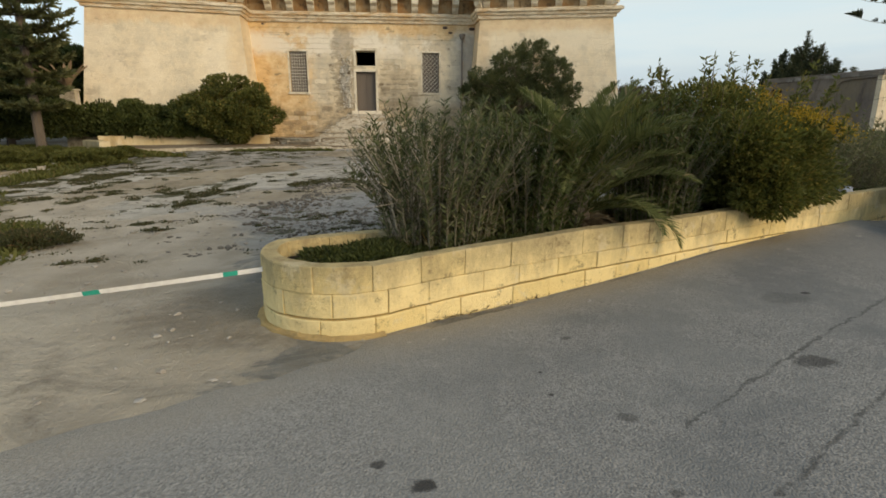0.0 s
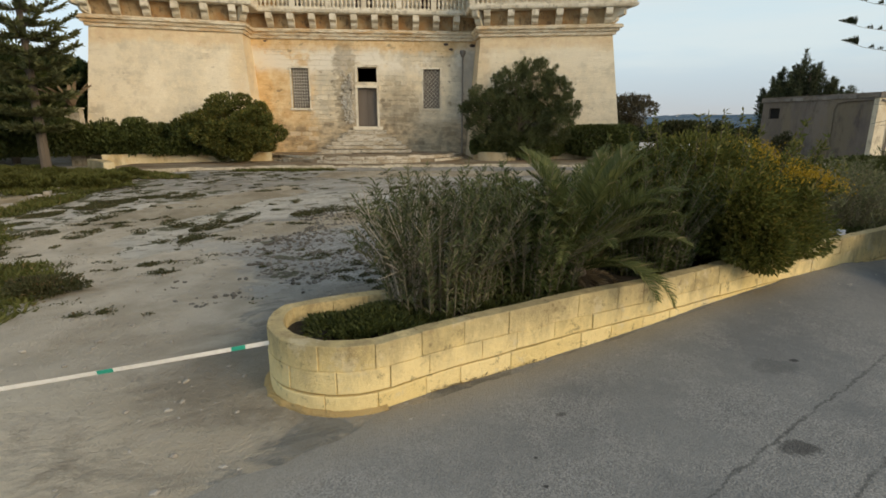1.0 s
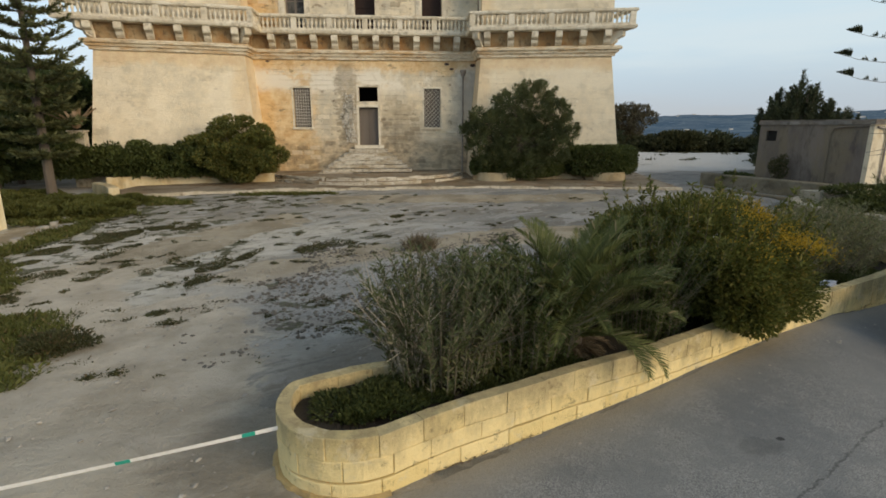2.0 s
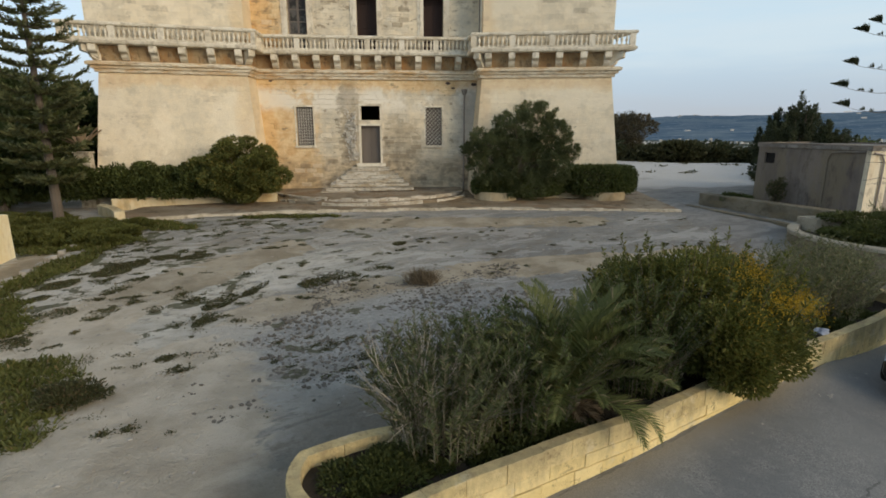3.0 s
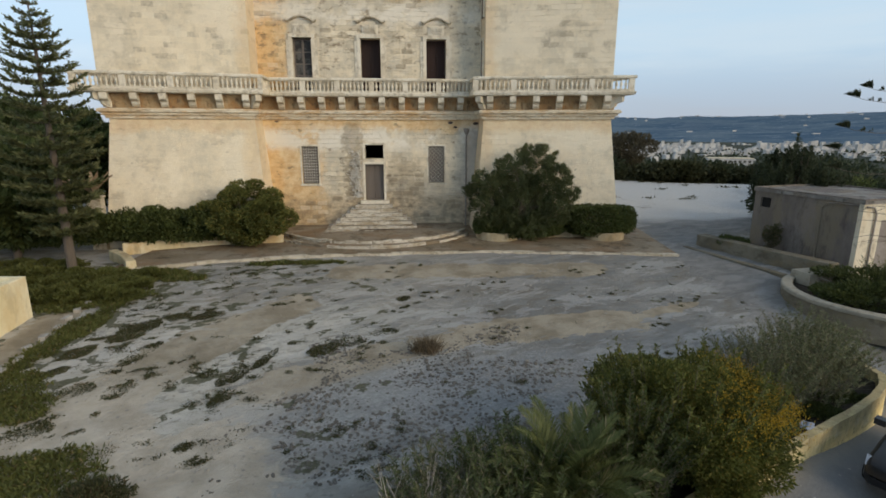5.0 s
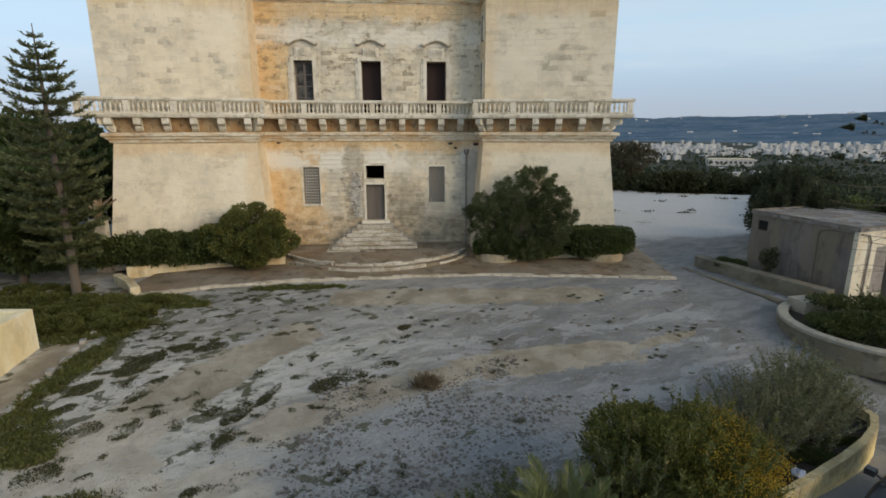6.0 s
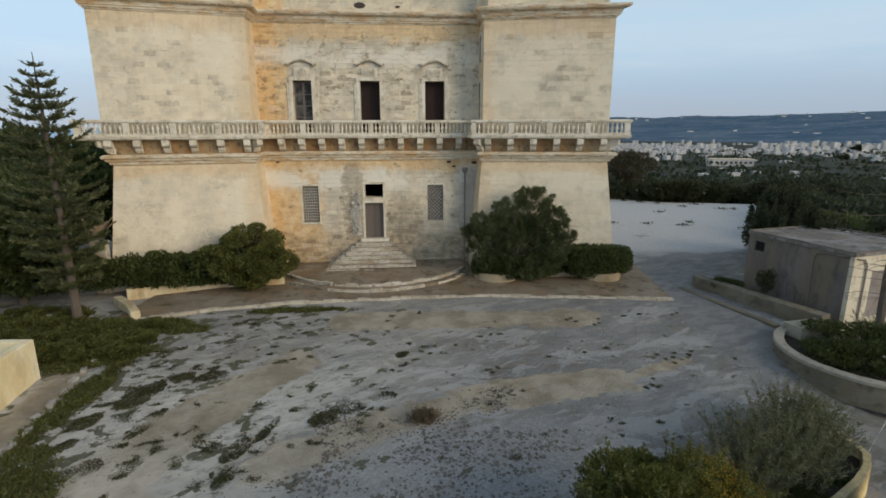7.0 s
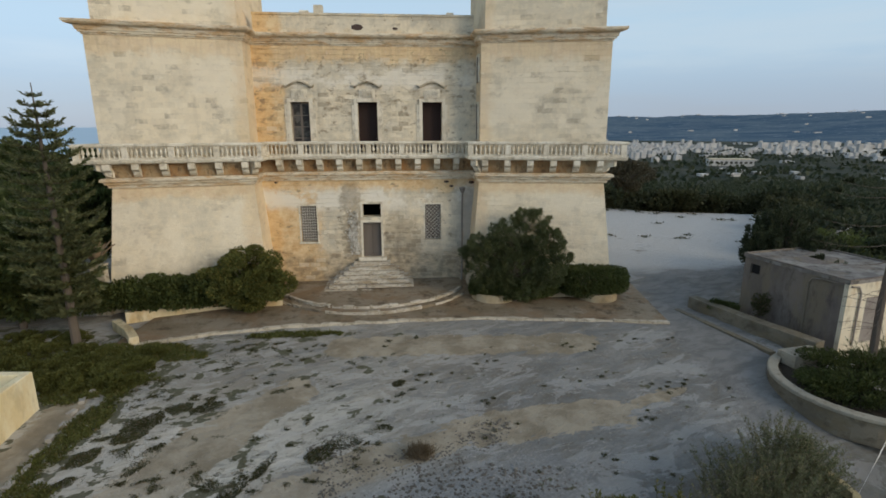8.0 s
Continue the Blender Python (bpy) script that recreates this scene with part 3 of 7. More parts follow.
GRASS = leafy("rough green grass", (0.100, 0.118, 0.032), (0.200, 0.205, 0.066), (0.30, 0.23, 0.11), 0.05)
DRY = leafy("dry brown twigs", (0.16, 0.12, 0.075), (0.30, 0.24, 0.16))
WEED = leafy("dull weeds", (0.060, 0.068, 0.029), (0.132, 0.132, 0.060), (0.22, 0.16, 0.09), 0.10)
TAPE = plain("white barrier tape", (0.80, 0.80, 0.78), (0.70, 0.70, 0.68), 6.0, 0.4, 0.001)
TAPE_GREEN = plain("green tape print", (0.02, 0.36, 0.27), (0.02, 0.30, 0.22), 6.0, 0.4, 0.001)
BLACK = plain("black paint", (0.018, 0.018, 0.02), (0.03, 0.03, 0.032), 8.0, 0.3, 0.001)
RUBBER = plain("black rubber", (0.02, 0.02, 0.02), (0.035, 0.035, 0.035), 20.0, 0.85, 0.004)
HOUSES = plain("far white houses", (0.76, 0.73, 0.68), (0.34, 0.34, 0.34), 0.2, 0.9, 0.01, loose=False)


# ---- mesh helpers ----
def box(bm, x0, x1, y0, y1, z0, z1, m=None):
    vs = [bm.verts.new(Vector((x, y, z)) if m is None else m @ Vector((x, y, z))) for z in (z0, z1) for x, y in ((x0, y0), (x1, y0), (x1, y1), (x0, y1))]
    for f in ((3, 2, 1, 0), (4, 5, 6, 7), (0, 1, 5, 4), (1, 2, 6, 5), (2, 3, 7, 6), (3, 0, 4, 7)):
        bm.faces.new([vs[i] for i in f])
    return vs


def soften(bm, width, segments=2):
    edges = [e for e in bm.edges if len(e.link_faces) == 2 and e.calc_face_angle(0) > 0.6]
    bmesh.ops.bevel(bm, geom=edges, offset=width, segments=segments, affect="EDGES", profile=0.6)


def ring_loft(bm, rings, cap=True):
    """Skin closed rings of equal length, bottom to top."""
    rows = [[bm.verts.new(p) for p in ring] for ring in rings]
    n = len(rows[0])
    for a, b in zip(rows, rows[1:]):
        for i in range(n):
            bm.faces.new((a[i], a[(i + 1) % n], b[(i + 1) % n], b[i]))
    if cap:
        bm.faces.new(rows[0][::-1])
        bm.faces.new(rows[-1])


def lathe(bm, profile, sides=10, at=(0, 0, 0)):
    ring_loft(bm, [[(at[0] + r * math.cos(2 * math.pi * i / sides), at[1] + r * math.sin(2 * math.pi * i / sides), at[2] + z) for i in range(sides)] for r, z in profile])


def tube(bm, points, radii, sides=7):
    """A tapering round bar along points."""
    rings, side = [], Vector((1, 0, 0))
    points = [Vector(p) for p in points]
    for i, p in enumerate(points):
        d = (points[min(i + 1, len(points) - 1)] - points[max(i - 1, 0)]).normalized()
        side = (side - d * side.dot(d)).normalized() if abs(side.dot(d)) < 0.95 else d.orthogonal().normalized()
        up = d.cross(side)
        rings.append([p + radii[i] * (side * math.cos(2 * math.pi * k / sides) + up * math.sin(2 * math.pi * k / sides)) for k in range(sides)])
    ring_loft(bm, rings)


def mesh_of(name, bm, material, smooth=False):
    bmesh.ops.recalc_face_normals(bm, faces=bm.faces)
    me = bpy.data.meshes.new(name)
    bm.to_mesh(me)
    bm.free()
    me.materials.append(material)
    if smooth:
        me.polygons.foreach_set("use_smooth", [True] * len(me.polygons))
    return me


def link(name, me, parent=None, m=None, label=""):
    ob = new(name, me)
    ob.parent = parent
    if m is not None:
        ob.matrix_basis = m
    return tagged(ob, label)


def part(name, bm, material, parent=None, label="", smooth=False):
    return link(name, mesh_of(name, bm, material, smooth), parent, None, label)


def thing(name, m, label, category, group="", kind=""):
    root = new(name)
    root.empty_display_size = 0.2
    root.matrix_basis = m
    return tagged(root, label, category, group, kind)


def offset_path(path, d, closed=False):
    """A plan line moved d to the right of its way, with mitred corners."""
    out, n = [], len(path)
    for i, p in enumerate(path):
        p = Vector(p[:2])
        ways = []
        if closed or i > 0:
            ways.append((p - Vector(path[(i - 1) % n][:2])).normalized())
        if closed or i < n - 1:
            ways.append((Vector(path[(i + 1) % n][:2]) - p).normalized())
        normals = [Vector((w.y, -w.x)) for w in ways]
        mean = sum(normals, Vector((0, 0))).normalized()
        out.append(p + mean * (d / max(0.35, mean.dot(normals[0]))))
    return out


def sweep(bm, path, profile, closed=False):
    """A profile of (out, height) pairs, closed upon itself, carried along a plan line."""
    lines = [[(p.x, p.y, z) for p in offset_path(path, d, closed)] for d, z in profile]
    rows = [[bm.verts.new(line[i]) for line in lines] for i in range(len(path))]
    k = len(profile)
    pairs = list(zip(rows, rows[1:])) + ([(rows[-1], rows[0])] if closed else [])
    for a, b in pairs:
        for j in range(k):
            bm.faces.new((a[j], b[j], b[(j + 1) % k], a[(j + 1) % k]))
    if not closed:
        bm.faces.new(rows[0])
        bm.faces.new(rows[-1][::-1])


def along(path, s):
    """The point and way at length s of a plan line."""
    for a, b in zip(path, path[1:]):
        a, b = Vector(a[:2]), Vector(b[:2])
        d = (b - a).length
        if s <= d or b == Vector(path[-1][:2]):
            return a + (b - a) * (s / d), (b - a).normalized()
        s -= d


def length_of(path):
    return sum((Vector(b[:2]) - Vector(a[:2])).length for a, b in zip(path, path[1:]))


def leaves_mesh(name, places, ways, lengths, widths, material, fold=0.25):
    """Thousands of leaves, each one folded diamond."""
    count = len(places)
    ways = ways / np.maximum(np.linalg.norm(ways, axis=1, keepdims=True), 1e-6)
    rng = np.random.default_rng(count)
    aside = np.cross(ways, rng.normal(size=(count, 3)))
    aside /= np.maximum(np.linalg.norm(aside, axis=1, keepdims=True), 1e-6)
    lengths, widths = np.broadcast_to(lengths, count)[:, None], np.broadcast_to(widths, count)[:, None]
    lift = np.cross(aside, ways) * lengths * fold * 0.3
    v = np.stack([places, places + ways * lengths * 0.45 + aside * widths * 0.5 + lift, places + ways * lengths, places + ways * lengths * 0.45 - aside * widths * 0.5 + lift], 1).reshape(-1, 3)
    me = bpy.data.meshes.new(name)
    me.vertices.add(4 * count)
    me.vertices.foreach_set("co", v.ravel())
    me.loops.add(4 * count)
    me.loops.foreach_set("vertex_index", np.arange(4 * count, dtype=np.int32))
    me.polygons.add(count)
    me.polygons.foreach_set("loop_start", np.arange(0, 4 * count, 4, dtype=np.int32))
    me.update(calc_edges=True)
    me.materials.append(material)
    return me


def crown_cloud(rng, count, centre, radii, lobes=14, spread=0.62, lobe=(0.28, 0.46), up=0.35, floor=None):
    """Leaf places and ways of an uneven crown made of many lobes."""
    radii = np.array(radii, float)
    d = rng.normal(size=(lobes, 3))
    d /= np.linalg.norm(d, axis=1, keepdims=True)
    mids = d * spread * rng.uniform(0.75, 1.12, (lobes, 1))
    size = rng.uniform(*lobe, lobes)
    pick = rng.integers(0, lobes, count)
    o = rng.normal(size=(count, 3))
    o /= np.linalg.norm(o, axis=1, keepdims=True)
    far = size[pick][:, None] * rng.uniform(0.45, 1.0, (count, 1)) ** 0.6
    places = (mids[pick] + o * far) * radii + np.array(centre)
    ways = o + d[pick] * 0.5 + rng.normal(size=(count, 3)) * 0.45 + np.array([0, 0, up])
    if floor is not None:
        keep = places[:, 2] > floor
        places, ways = places[keep], ways[keep]
    return places, ways


def grid_wall(bm, x0, x1, z0, z1, front, back, openings):
    """A wall along x with openings (x0, x1, z0, z1) cut through it."""
    xs = sorted({x0, x1, *(v for o in openings for v in o[:2])})
    zs = sorted({z0, z1, *(v for o in openings for v in o[2:])})
    solid = lambda i, k: 0 <= i < len(xs) - 1 and 0 <= k < len(zs) - 1 and not any(o[0] <= xs[i] < o[1] and o[2] <= zs[k] < o[3] for o in openings)
    points = {}
    def at(i, k, y):
        key = (i, k, y)
        if key not in points:
            points[key] = bm.verts.new((xs[i], y, zs[k]))
        return points[key]
    for i in range(len(xs) - 1):
        for k in range(len(zs) - 1):
            if not solid(i, k):
                continue
            for y in (front, back):
                bm.faces.new((at(i, k, y), at(i + 1, k, y), at(i + 1, k + 1, y), at(i, k + 1, y)))
            for (di, dk), (p, q) in (((-1, 0), ((0, 0), (0, 1))), ((1, 0), ((1, 0), (1, 1))), ((0, -1), ((0, 0), (1, 0))), ((0, 1), ((0, 1), (1, 1)))):
                if not solid(i + di, k + dk):
                    a, b = (i + p[0], k + p[1]), (i + q[0], k + q[1])
                    bm.faces.new((at(*a, front), at(*b, front), at(*b, back), at(*a, back)))


# ---- ground ----
def soft(a, b, v):
    t = np.clip((np.asarray(v, float) - a) / (b - a), 0, 1)
    return t * t * (3 - 2 * t)


def height(x, y):
    """The lie of the land."""
    x, y = np.asarray(x, float), np.asarray(y, float)
    z = np.interp(y, [-30, 6.5, 10.6, 13.0, 15.0, 18.5, 22.0, 24.5, 40, 70], [0, 0, 0.15, 0.32, 0.44, 0.62, 0.90, 0.98, 1.1, 1.3])
    s = 0.87 * (x + 1.2) + 0.5 * (y - 5.0)
    z = np.maximum(z, 0) + 0.20 * soft(1.0, 6.0, s) * soft(14.0, 9.0, y)
    edge = np.maximum.reduce([y - 62 + 0.2 * np.maximum(x - 18, 0), 0.86 * (x - 23.5 - 0.6 * (y - 36)), 0.8 * (np.abs(x - 4) - 44), -y - 80])
    out = np.maximum(edge, 0)
    z = z - 47 * (1 - np.exp(-out / 260.0))
    return z


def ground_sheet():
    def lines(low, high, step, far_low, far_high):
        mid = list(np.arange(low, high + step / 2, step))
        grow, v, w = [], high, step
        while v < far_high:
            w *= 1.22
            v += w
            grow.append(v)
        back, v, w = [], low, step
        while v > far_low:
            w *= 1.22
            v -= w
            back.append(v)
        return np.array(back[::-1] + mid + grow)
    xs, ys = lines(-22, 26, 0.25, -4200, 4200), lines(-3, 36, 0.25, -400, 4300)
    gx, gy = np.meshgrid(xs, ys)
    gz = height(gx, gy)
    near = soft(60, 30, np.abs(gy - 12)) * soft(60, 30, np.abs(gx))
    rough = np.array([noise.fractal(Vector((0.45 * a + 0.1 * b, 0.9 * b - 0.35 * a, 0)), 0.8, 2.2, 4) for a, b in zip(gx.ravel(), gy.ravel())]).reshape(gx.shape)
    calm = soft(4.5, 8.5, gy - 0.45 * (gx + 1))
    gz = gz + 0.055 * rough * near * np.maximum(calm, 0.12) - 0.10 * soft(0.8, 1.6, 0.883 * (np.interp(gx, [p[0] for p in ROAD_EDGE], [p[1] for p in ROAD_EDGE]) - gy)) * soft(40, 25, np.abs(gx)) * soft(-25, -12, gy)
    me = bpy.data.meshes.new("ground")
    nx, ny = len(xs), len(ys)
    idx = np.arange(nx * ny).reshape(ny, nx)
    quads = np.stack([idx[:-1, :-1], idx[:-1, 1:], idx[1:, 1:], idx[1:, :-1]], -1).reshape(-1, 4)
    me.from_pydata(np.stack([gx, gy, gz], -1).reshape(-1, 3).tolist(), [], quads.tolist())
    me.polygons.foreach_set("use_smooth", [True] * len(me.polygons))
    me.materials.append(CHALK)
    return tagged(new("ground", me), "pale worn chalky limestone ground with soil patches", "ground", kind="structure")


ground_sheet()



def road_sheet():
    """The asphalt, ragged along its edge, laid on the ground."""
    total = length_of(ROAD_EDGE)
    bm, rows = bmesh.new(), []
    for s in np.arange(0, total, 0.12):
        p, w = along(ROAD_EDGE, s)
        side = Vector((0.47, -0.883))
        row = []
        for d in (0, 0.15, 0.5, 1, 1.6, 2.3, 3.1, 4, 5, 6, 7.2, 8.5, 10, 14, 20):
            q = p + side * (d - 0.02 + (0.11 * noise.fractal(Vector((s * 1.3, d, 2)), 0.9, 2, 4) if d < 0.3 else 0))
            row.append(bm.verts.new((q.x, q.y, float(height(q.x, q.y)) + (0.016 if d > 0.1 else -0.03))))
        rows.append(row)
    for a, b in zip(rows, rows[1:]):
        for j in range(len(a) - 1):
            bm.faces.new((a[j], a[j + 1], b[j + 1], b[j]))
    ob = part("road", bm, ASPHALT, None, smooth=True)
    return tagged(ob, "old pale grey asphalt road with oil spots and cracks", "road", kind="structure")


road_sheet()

# ---- the palace ----
PALACE = thing("palace", pose(-4.5, 31.55, 0, 0, 0, 5.5), "old limestone palace with battered corner towers and a balustraded balcony", "palace")
FRONT = [(-11.9, 4.4), (-13.32, -3.08), (-6.4, -1.7), (-6.4, 0.0), (6.4, 0.0), (6.4, -1.7), (13.36, -3.09), (11.9, 4.4)]
FRONT_UP = [FRONT[0], (-13.66, -3.12), *FRONT[2:]]
WINDOWS_UP = [(-4.42, -3.36), (-0.58, 0.56), (3.22, 4.37)]
WINDOWS_LOW = [(-4.27, -3.31), (3.31, 4.29)]
DOOR, TRANSOM = (-0.54, 0.58, 2.91, 5.10), (-0.52, 0.58, 5.43, 6.25)


def palace_shell():
    openings = [(a, b, 9.35, 12.25) for a, b in WINDOWS_UP] + [(a, b, 3.95, 6.17) for a, b in WINDOWS_LOW] + [DOOR, TRANSOM]
    bm = bmesh.new()
    grid_wall(bm, -6.6, 6.6, 0.7, 16.0, 0.0, 0.75, openings)
    part("centre_wall", bm, STONE, PALACE)
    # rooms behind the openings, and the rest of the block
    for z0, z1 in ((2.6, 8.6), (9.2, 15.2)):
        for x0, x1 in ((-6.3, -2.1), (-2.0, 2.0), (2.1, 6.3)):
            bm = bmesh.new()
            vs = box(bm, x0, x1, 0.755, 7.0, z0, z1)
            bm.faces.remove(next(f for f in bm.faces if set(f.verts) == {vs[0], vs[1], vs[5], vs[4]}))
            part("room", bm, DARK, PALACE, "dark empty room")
    bm = bmesh.new()
    for x0, x1, y0, y1 in ((-11.2, -6.3, 2.0, 21.5), (6.3, 11.2, 2.0, 21.5), (-6.3, 6.3, 7.3, 21.5)):
        box(bm, x0, x1, y0, y1, 0.6, 15.9)
    box(bm, -6.28, 6.28, 0.76, 7.3, 15.3, 15.9)
    part("rear_block", bm, STONE, PALACE)
    for side, name in ((-1, "west"), (1, "east")):
        low, high = [[*line[5:], (6.4, 4.8)] if side > 0 else [(-6.4, 4.8), *line[:3]] for line in (FRONT, FRONT_UP)]
        ring = lambda d, z: [(p.x, p.y, z) for p in offset_path(low if z < 8.8 else high, d, True)]
        bm = bmesh.new()
        ring_loft(bm, [ring(0.56 - 0.56 * k / 6, 0.7 + 7.05 * k / 6) for k in range(7)] + [ring(-0.02, 8.6), ring(-0.02, 9.3), ring(-0.02, 15.5), ring(-0.04, 15.95)])
        part("tower_wall", bm, TOWER, PALACE)
        bm = bmesh.new()
        ring_loft(bm, [ring(-0.25, 15.9), ring(-0.27, 19.2), ring(-0.1, 19.3), ring(-0.05, 19.5), ring(-0.4, 19.55)])
        part("turret", bm, TOWER, PALACE)
        # a small dark slit in the turret
        slit = Vector((side * 9.55, -2.06, 0))
        turn = pose(slit.x, slit.y + 0.09, 17.05, 0, 0, -side * 11.5)
        bm = bmesh.new()
        for q in ((-0.26, -0.17, -0.42, 0.42), (0.17, 0.26, -0.42, 0.42), (-0.17, 0.17, 0.33, 0.42), (-0.17, 0.17, -0.42, -0.33)):
            box(bm, q[0], q[1], -0.05, 0.3, q[2], q[3], turn)
        slit_frame = part("slit_window", bm, TRIM_DARK, PALACE)
        # a dark box stands for the unlit inside of the slit
        bm = bmesh.new()
        box(bm, -0.17, 0.17, 0.0, 0.25, -0.33, 0.33, turn)
        part("pane", bm, DARK, slit_frame)
    for z0, z1 in ((10.1, 12.1), (13.3, 14.7)):
        bm = bmesh.new()
        for q in ((-1.22, -1.1, z0, z1 + 0.12), (-0.6, -0.48, z0, z1 + 0.12), (-1.1, -0.6, z1, z1 + 0.12)):
            box(bm, 6.33, 6.5, q[0], q[1], q[2], q[3])
        flank = part("window", bm, TRIM, PALACE)
        # a dark box stands for the unlit inside of the window
        bm = bmesh.new()
        box(bm, 6.36, 6.5, -1.1, -0.6, z0, z1)
        part("pane", bm, DARK, flank)
    bm = bmesh.new()
    sweep(bm, [(-6.25, 0.12), (6.25, 0.12)], [(0, 16.0), (0, 16.95), (0.06, 16.97), (0.06, 17.08), (-0.42, 17.08), (-0.42, 16.0)])
    part("parapet", bm, STONE, PALACE)
    for x, w, h in ((-2.9, 0.5, 0.5), (-3.7, 0.5, 0.2), (4.7, 0.4, 0.2)):
        bm = bmesh.new()
        box(bm, x, x + w, 0.5, 1.0, 16.6, 17.08 + h)
        soften(bm, 0.1)
        part("roof_stump", bm, TRIM, PALACE)


def palace_mouldings():
    runs = (
        ("lower_cornice", CORNICE, [(-0.1, 7.72), (0.1, 7.72), (0.12, 7.86), (0.2, 7.9), (0.22, 8.0), (0.32, 8.06), (0.32, 8.18), (0.24, 8.24), (-0.1, 8.24)]),
        ("corbel_band", BAND, [(-0.1, 8.25), (0.06, 8.25), (0.1, 8.6), (0.2, 8.98), (-0.1, 8.98)]),
        ("balcony_slab", TRIM, [(-0.1, 8.99), (0.64, 8.99), (0.70, 9.03), (0.73, 9.12), (0.73, 9.18), (0.68, 9.2), (-0.1, 9.2)]),
        ("balustrade_plinth", TRIM, [(0.45, 9.205), (0.67, 9.205), (0.67, 9.3), (0.45, 9.3)]),
        ("balustrade_rail", TRIM, [(0.43, 9.84), (0.69, 9.84), (0.73, 9.9), (0.73, 9.98), (0.65, 10.02), (0.47, 10.02), (0.39, 9.98), (0.39, 9.9)]),
        ("upper_cornice", CORNICE, [(-0.3, 15.32), (0.03, 15.32), (0.03, 15.40), (0.10, 15.41), (0.10, 15.49), (0.15, 15.52), (0.16, 15.61), (0.19, 15.70), (0.39, 15.77), (0.41, 15.82), (0.44, 15.83), (0.45, 15.92), (0.43, 15.96), (-0.3, 16.02)]),
    )
    for name, material, profile in runs:
        bm = bmesh.new()
        sweep(bm, FRONT_UP if profile[0][1] > 8.5 else FRONT, profile)
        part(name, bm, material, PALACE)
    # corbels, piers and balusters
    bm = bmesh.new()
    outline = [(0.0, 8.26), (-0.16, 8.30), (-0.30, 8.42), (-0.34, 8.56), (-0.42, 8.60), (-0.59, 8.66), (-0.62, 8.72), (-0.62, 8.985), (0.0, 8.985)]
    left, right = [[bm.verts.new((x, y, z)) for y, z in outline] for x in (-0.175, 0.175)]
    for i in range(len(outline)):
        j = (i + 1) % len(outline)
        bm.faces.new((left[i], left[j], right[j], right[i]))
    bm.faces.new(left)
    bm.faces.new(right[::-1])
    corbel = mesh_of("corbel", bm, TRIM)
    bm = bmesh.new()
    lathe(bm, [(0.07, 9.3), (0.07, 9.36), (0.035, 9.39), (0.05, 9.44), (0.088, 9.53), (0.07, 9.63), (0.035, 9.72), (0.06, 9.78), (0.07, 9.8), (0.07, 9.845)], 8)
    baluster = mesh_of("baluster", bm, TRIM, True)
    bm = bmesh.new()
    box(bm, -0.15, 0.15, -0.12, 0.12, 9.3, 9.842)
    pier = mesh_of("pier", bm, TRIM)
    walls, rail = FRONT_UP, offset_path(FRONT_UP, 0.56)
    for i in range(1, 6):
        a, b = Vector(walls[i]), Vector(walls[i + 1])
        c, d = rail[i], rail[i + 1]
        if (b - a).length > 3:
            way = (b - a).normalized()
            count = 10 if i == 3 else 6
            turn = math.degrees(math.atan2(way.y, way.x))
            for k in range(count):
                gap = (b - a).length - (2.4 if i == 3 else 0.7)
                q = a + way * ((1.2 if i == 3 else 0.35) + gap * k / (count - 1))
                link("corbel", corbel, PALACE, pose(q.x, q.y, 0, 0, 0, turn))
        way, span = (d - c).normalized(), (d - c).length
        turn = math.degrees(math.atan2(way.y, way.x))
        bays = max(1, round(span / 2.1))
        for k in range(bays):
            p, q = c + way * (span * k / bays), c + way * (span * (k + 1) / bays)
            link("pier", pier, PALACE, pose(p.x, p.y, 0, 0, 0, turn))
            inner = (q - p).length - 0.34
            n = max(1, round(inner / 0.235))
            for j in range(n):
                r = p + way * (0.17 + inner * (j + 0.5) / n)
                link("baluster", baluster, PALACE, pose(r.x, r.y, 0))
        if i == 5:
            link("pier", pier, PALACE, pose(d.x, d.y, 0, 0, 0, turn))
    for i in (2, 4):
        q, way = Vector(FRONT[i if i == 2 else 5]), 1 if i == 2 else -1
        link("corbel", corbel, PALACE, pose(q.x + 0.03 * way, q.y - 0.05, 0, 0, 0, 40 * way))
    for side in (-1, 1):
        link("corbel", corbel, PALACE, pose(side * 13.2, -3.0, 0, 0, 0, side * 45) @ Matrix.Diagonal((1, 1.3, 1, 1)))


def frame_bars(bm, a, b, z0, z1, w, y0, y1, sill=True):
    box(bm, a - w, a, y0, y1, z0, z1)
    box(bm, b, b + w, y0, y1, z0, z1)
    box(bm, a - w, b + w, y0 - 0.02, y1, z1, z1 + w)
    if sill:
        box(bm, a - w - 0.05, b + w + 0.05, y0 - 0.06, y1, z0 - 0.12, z0)


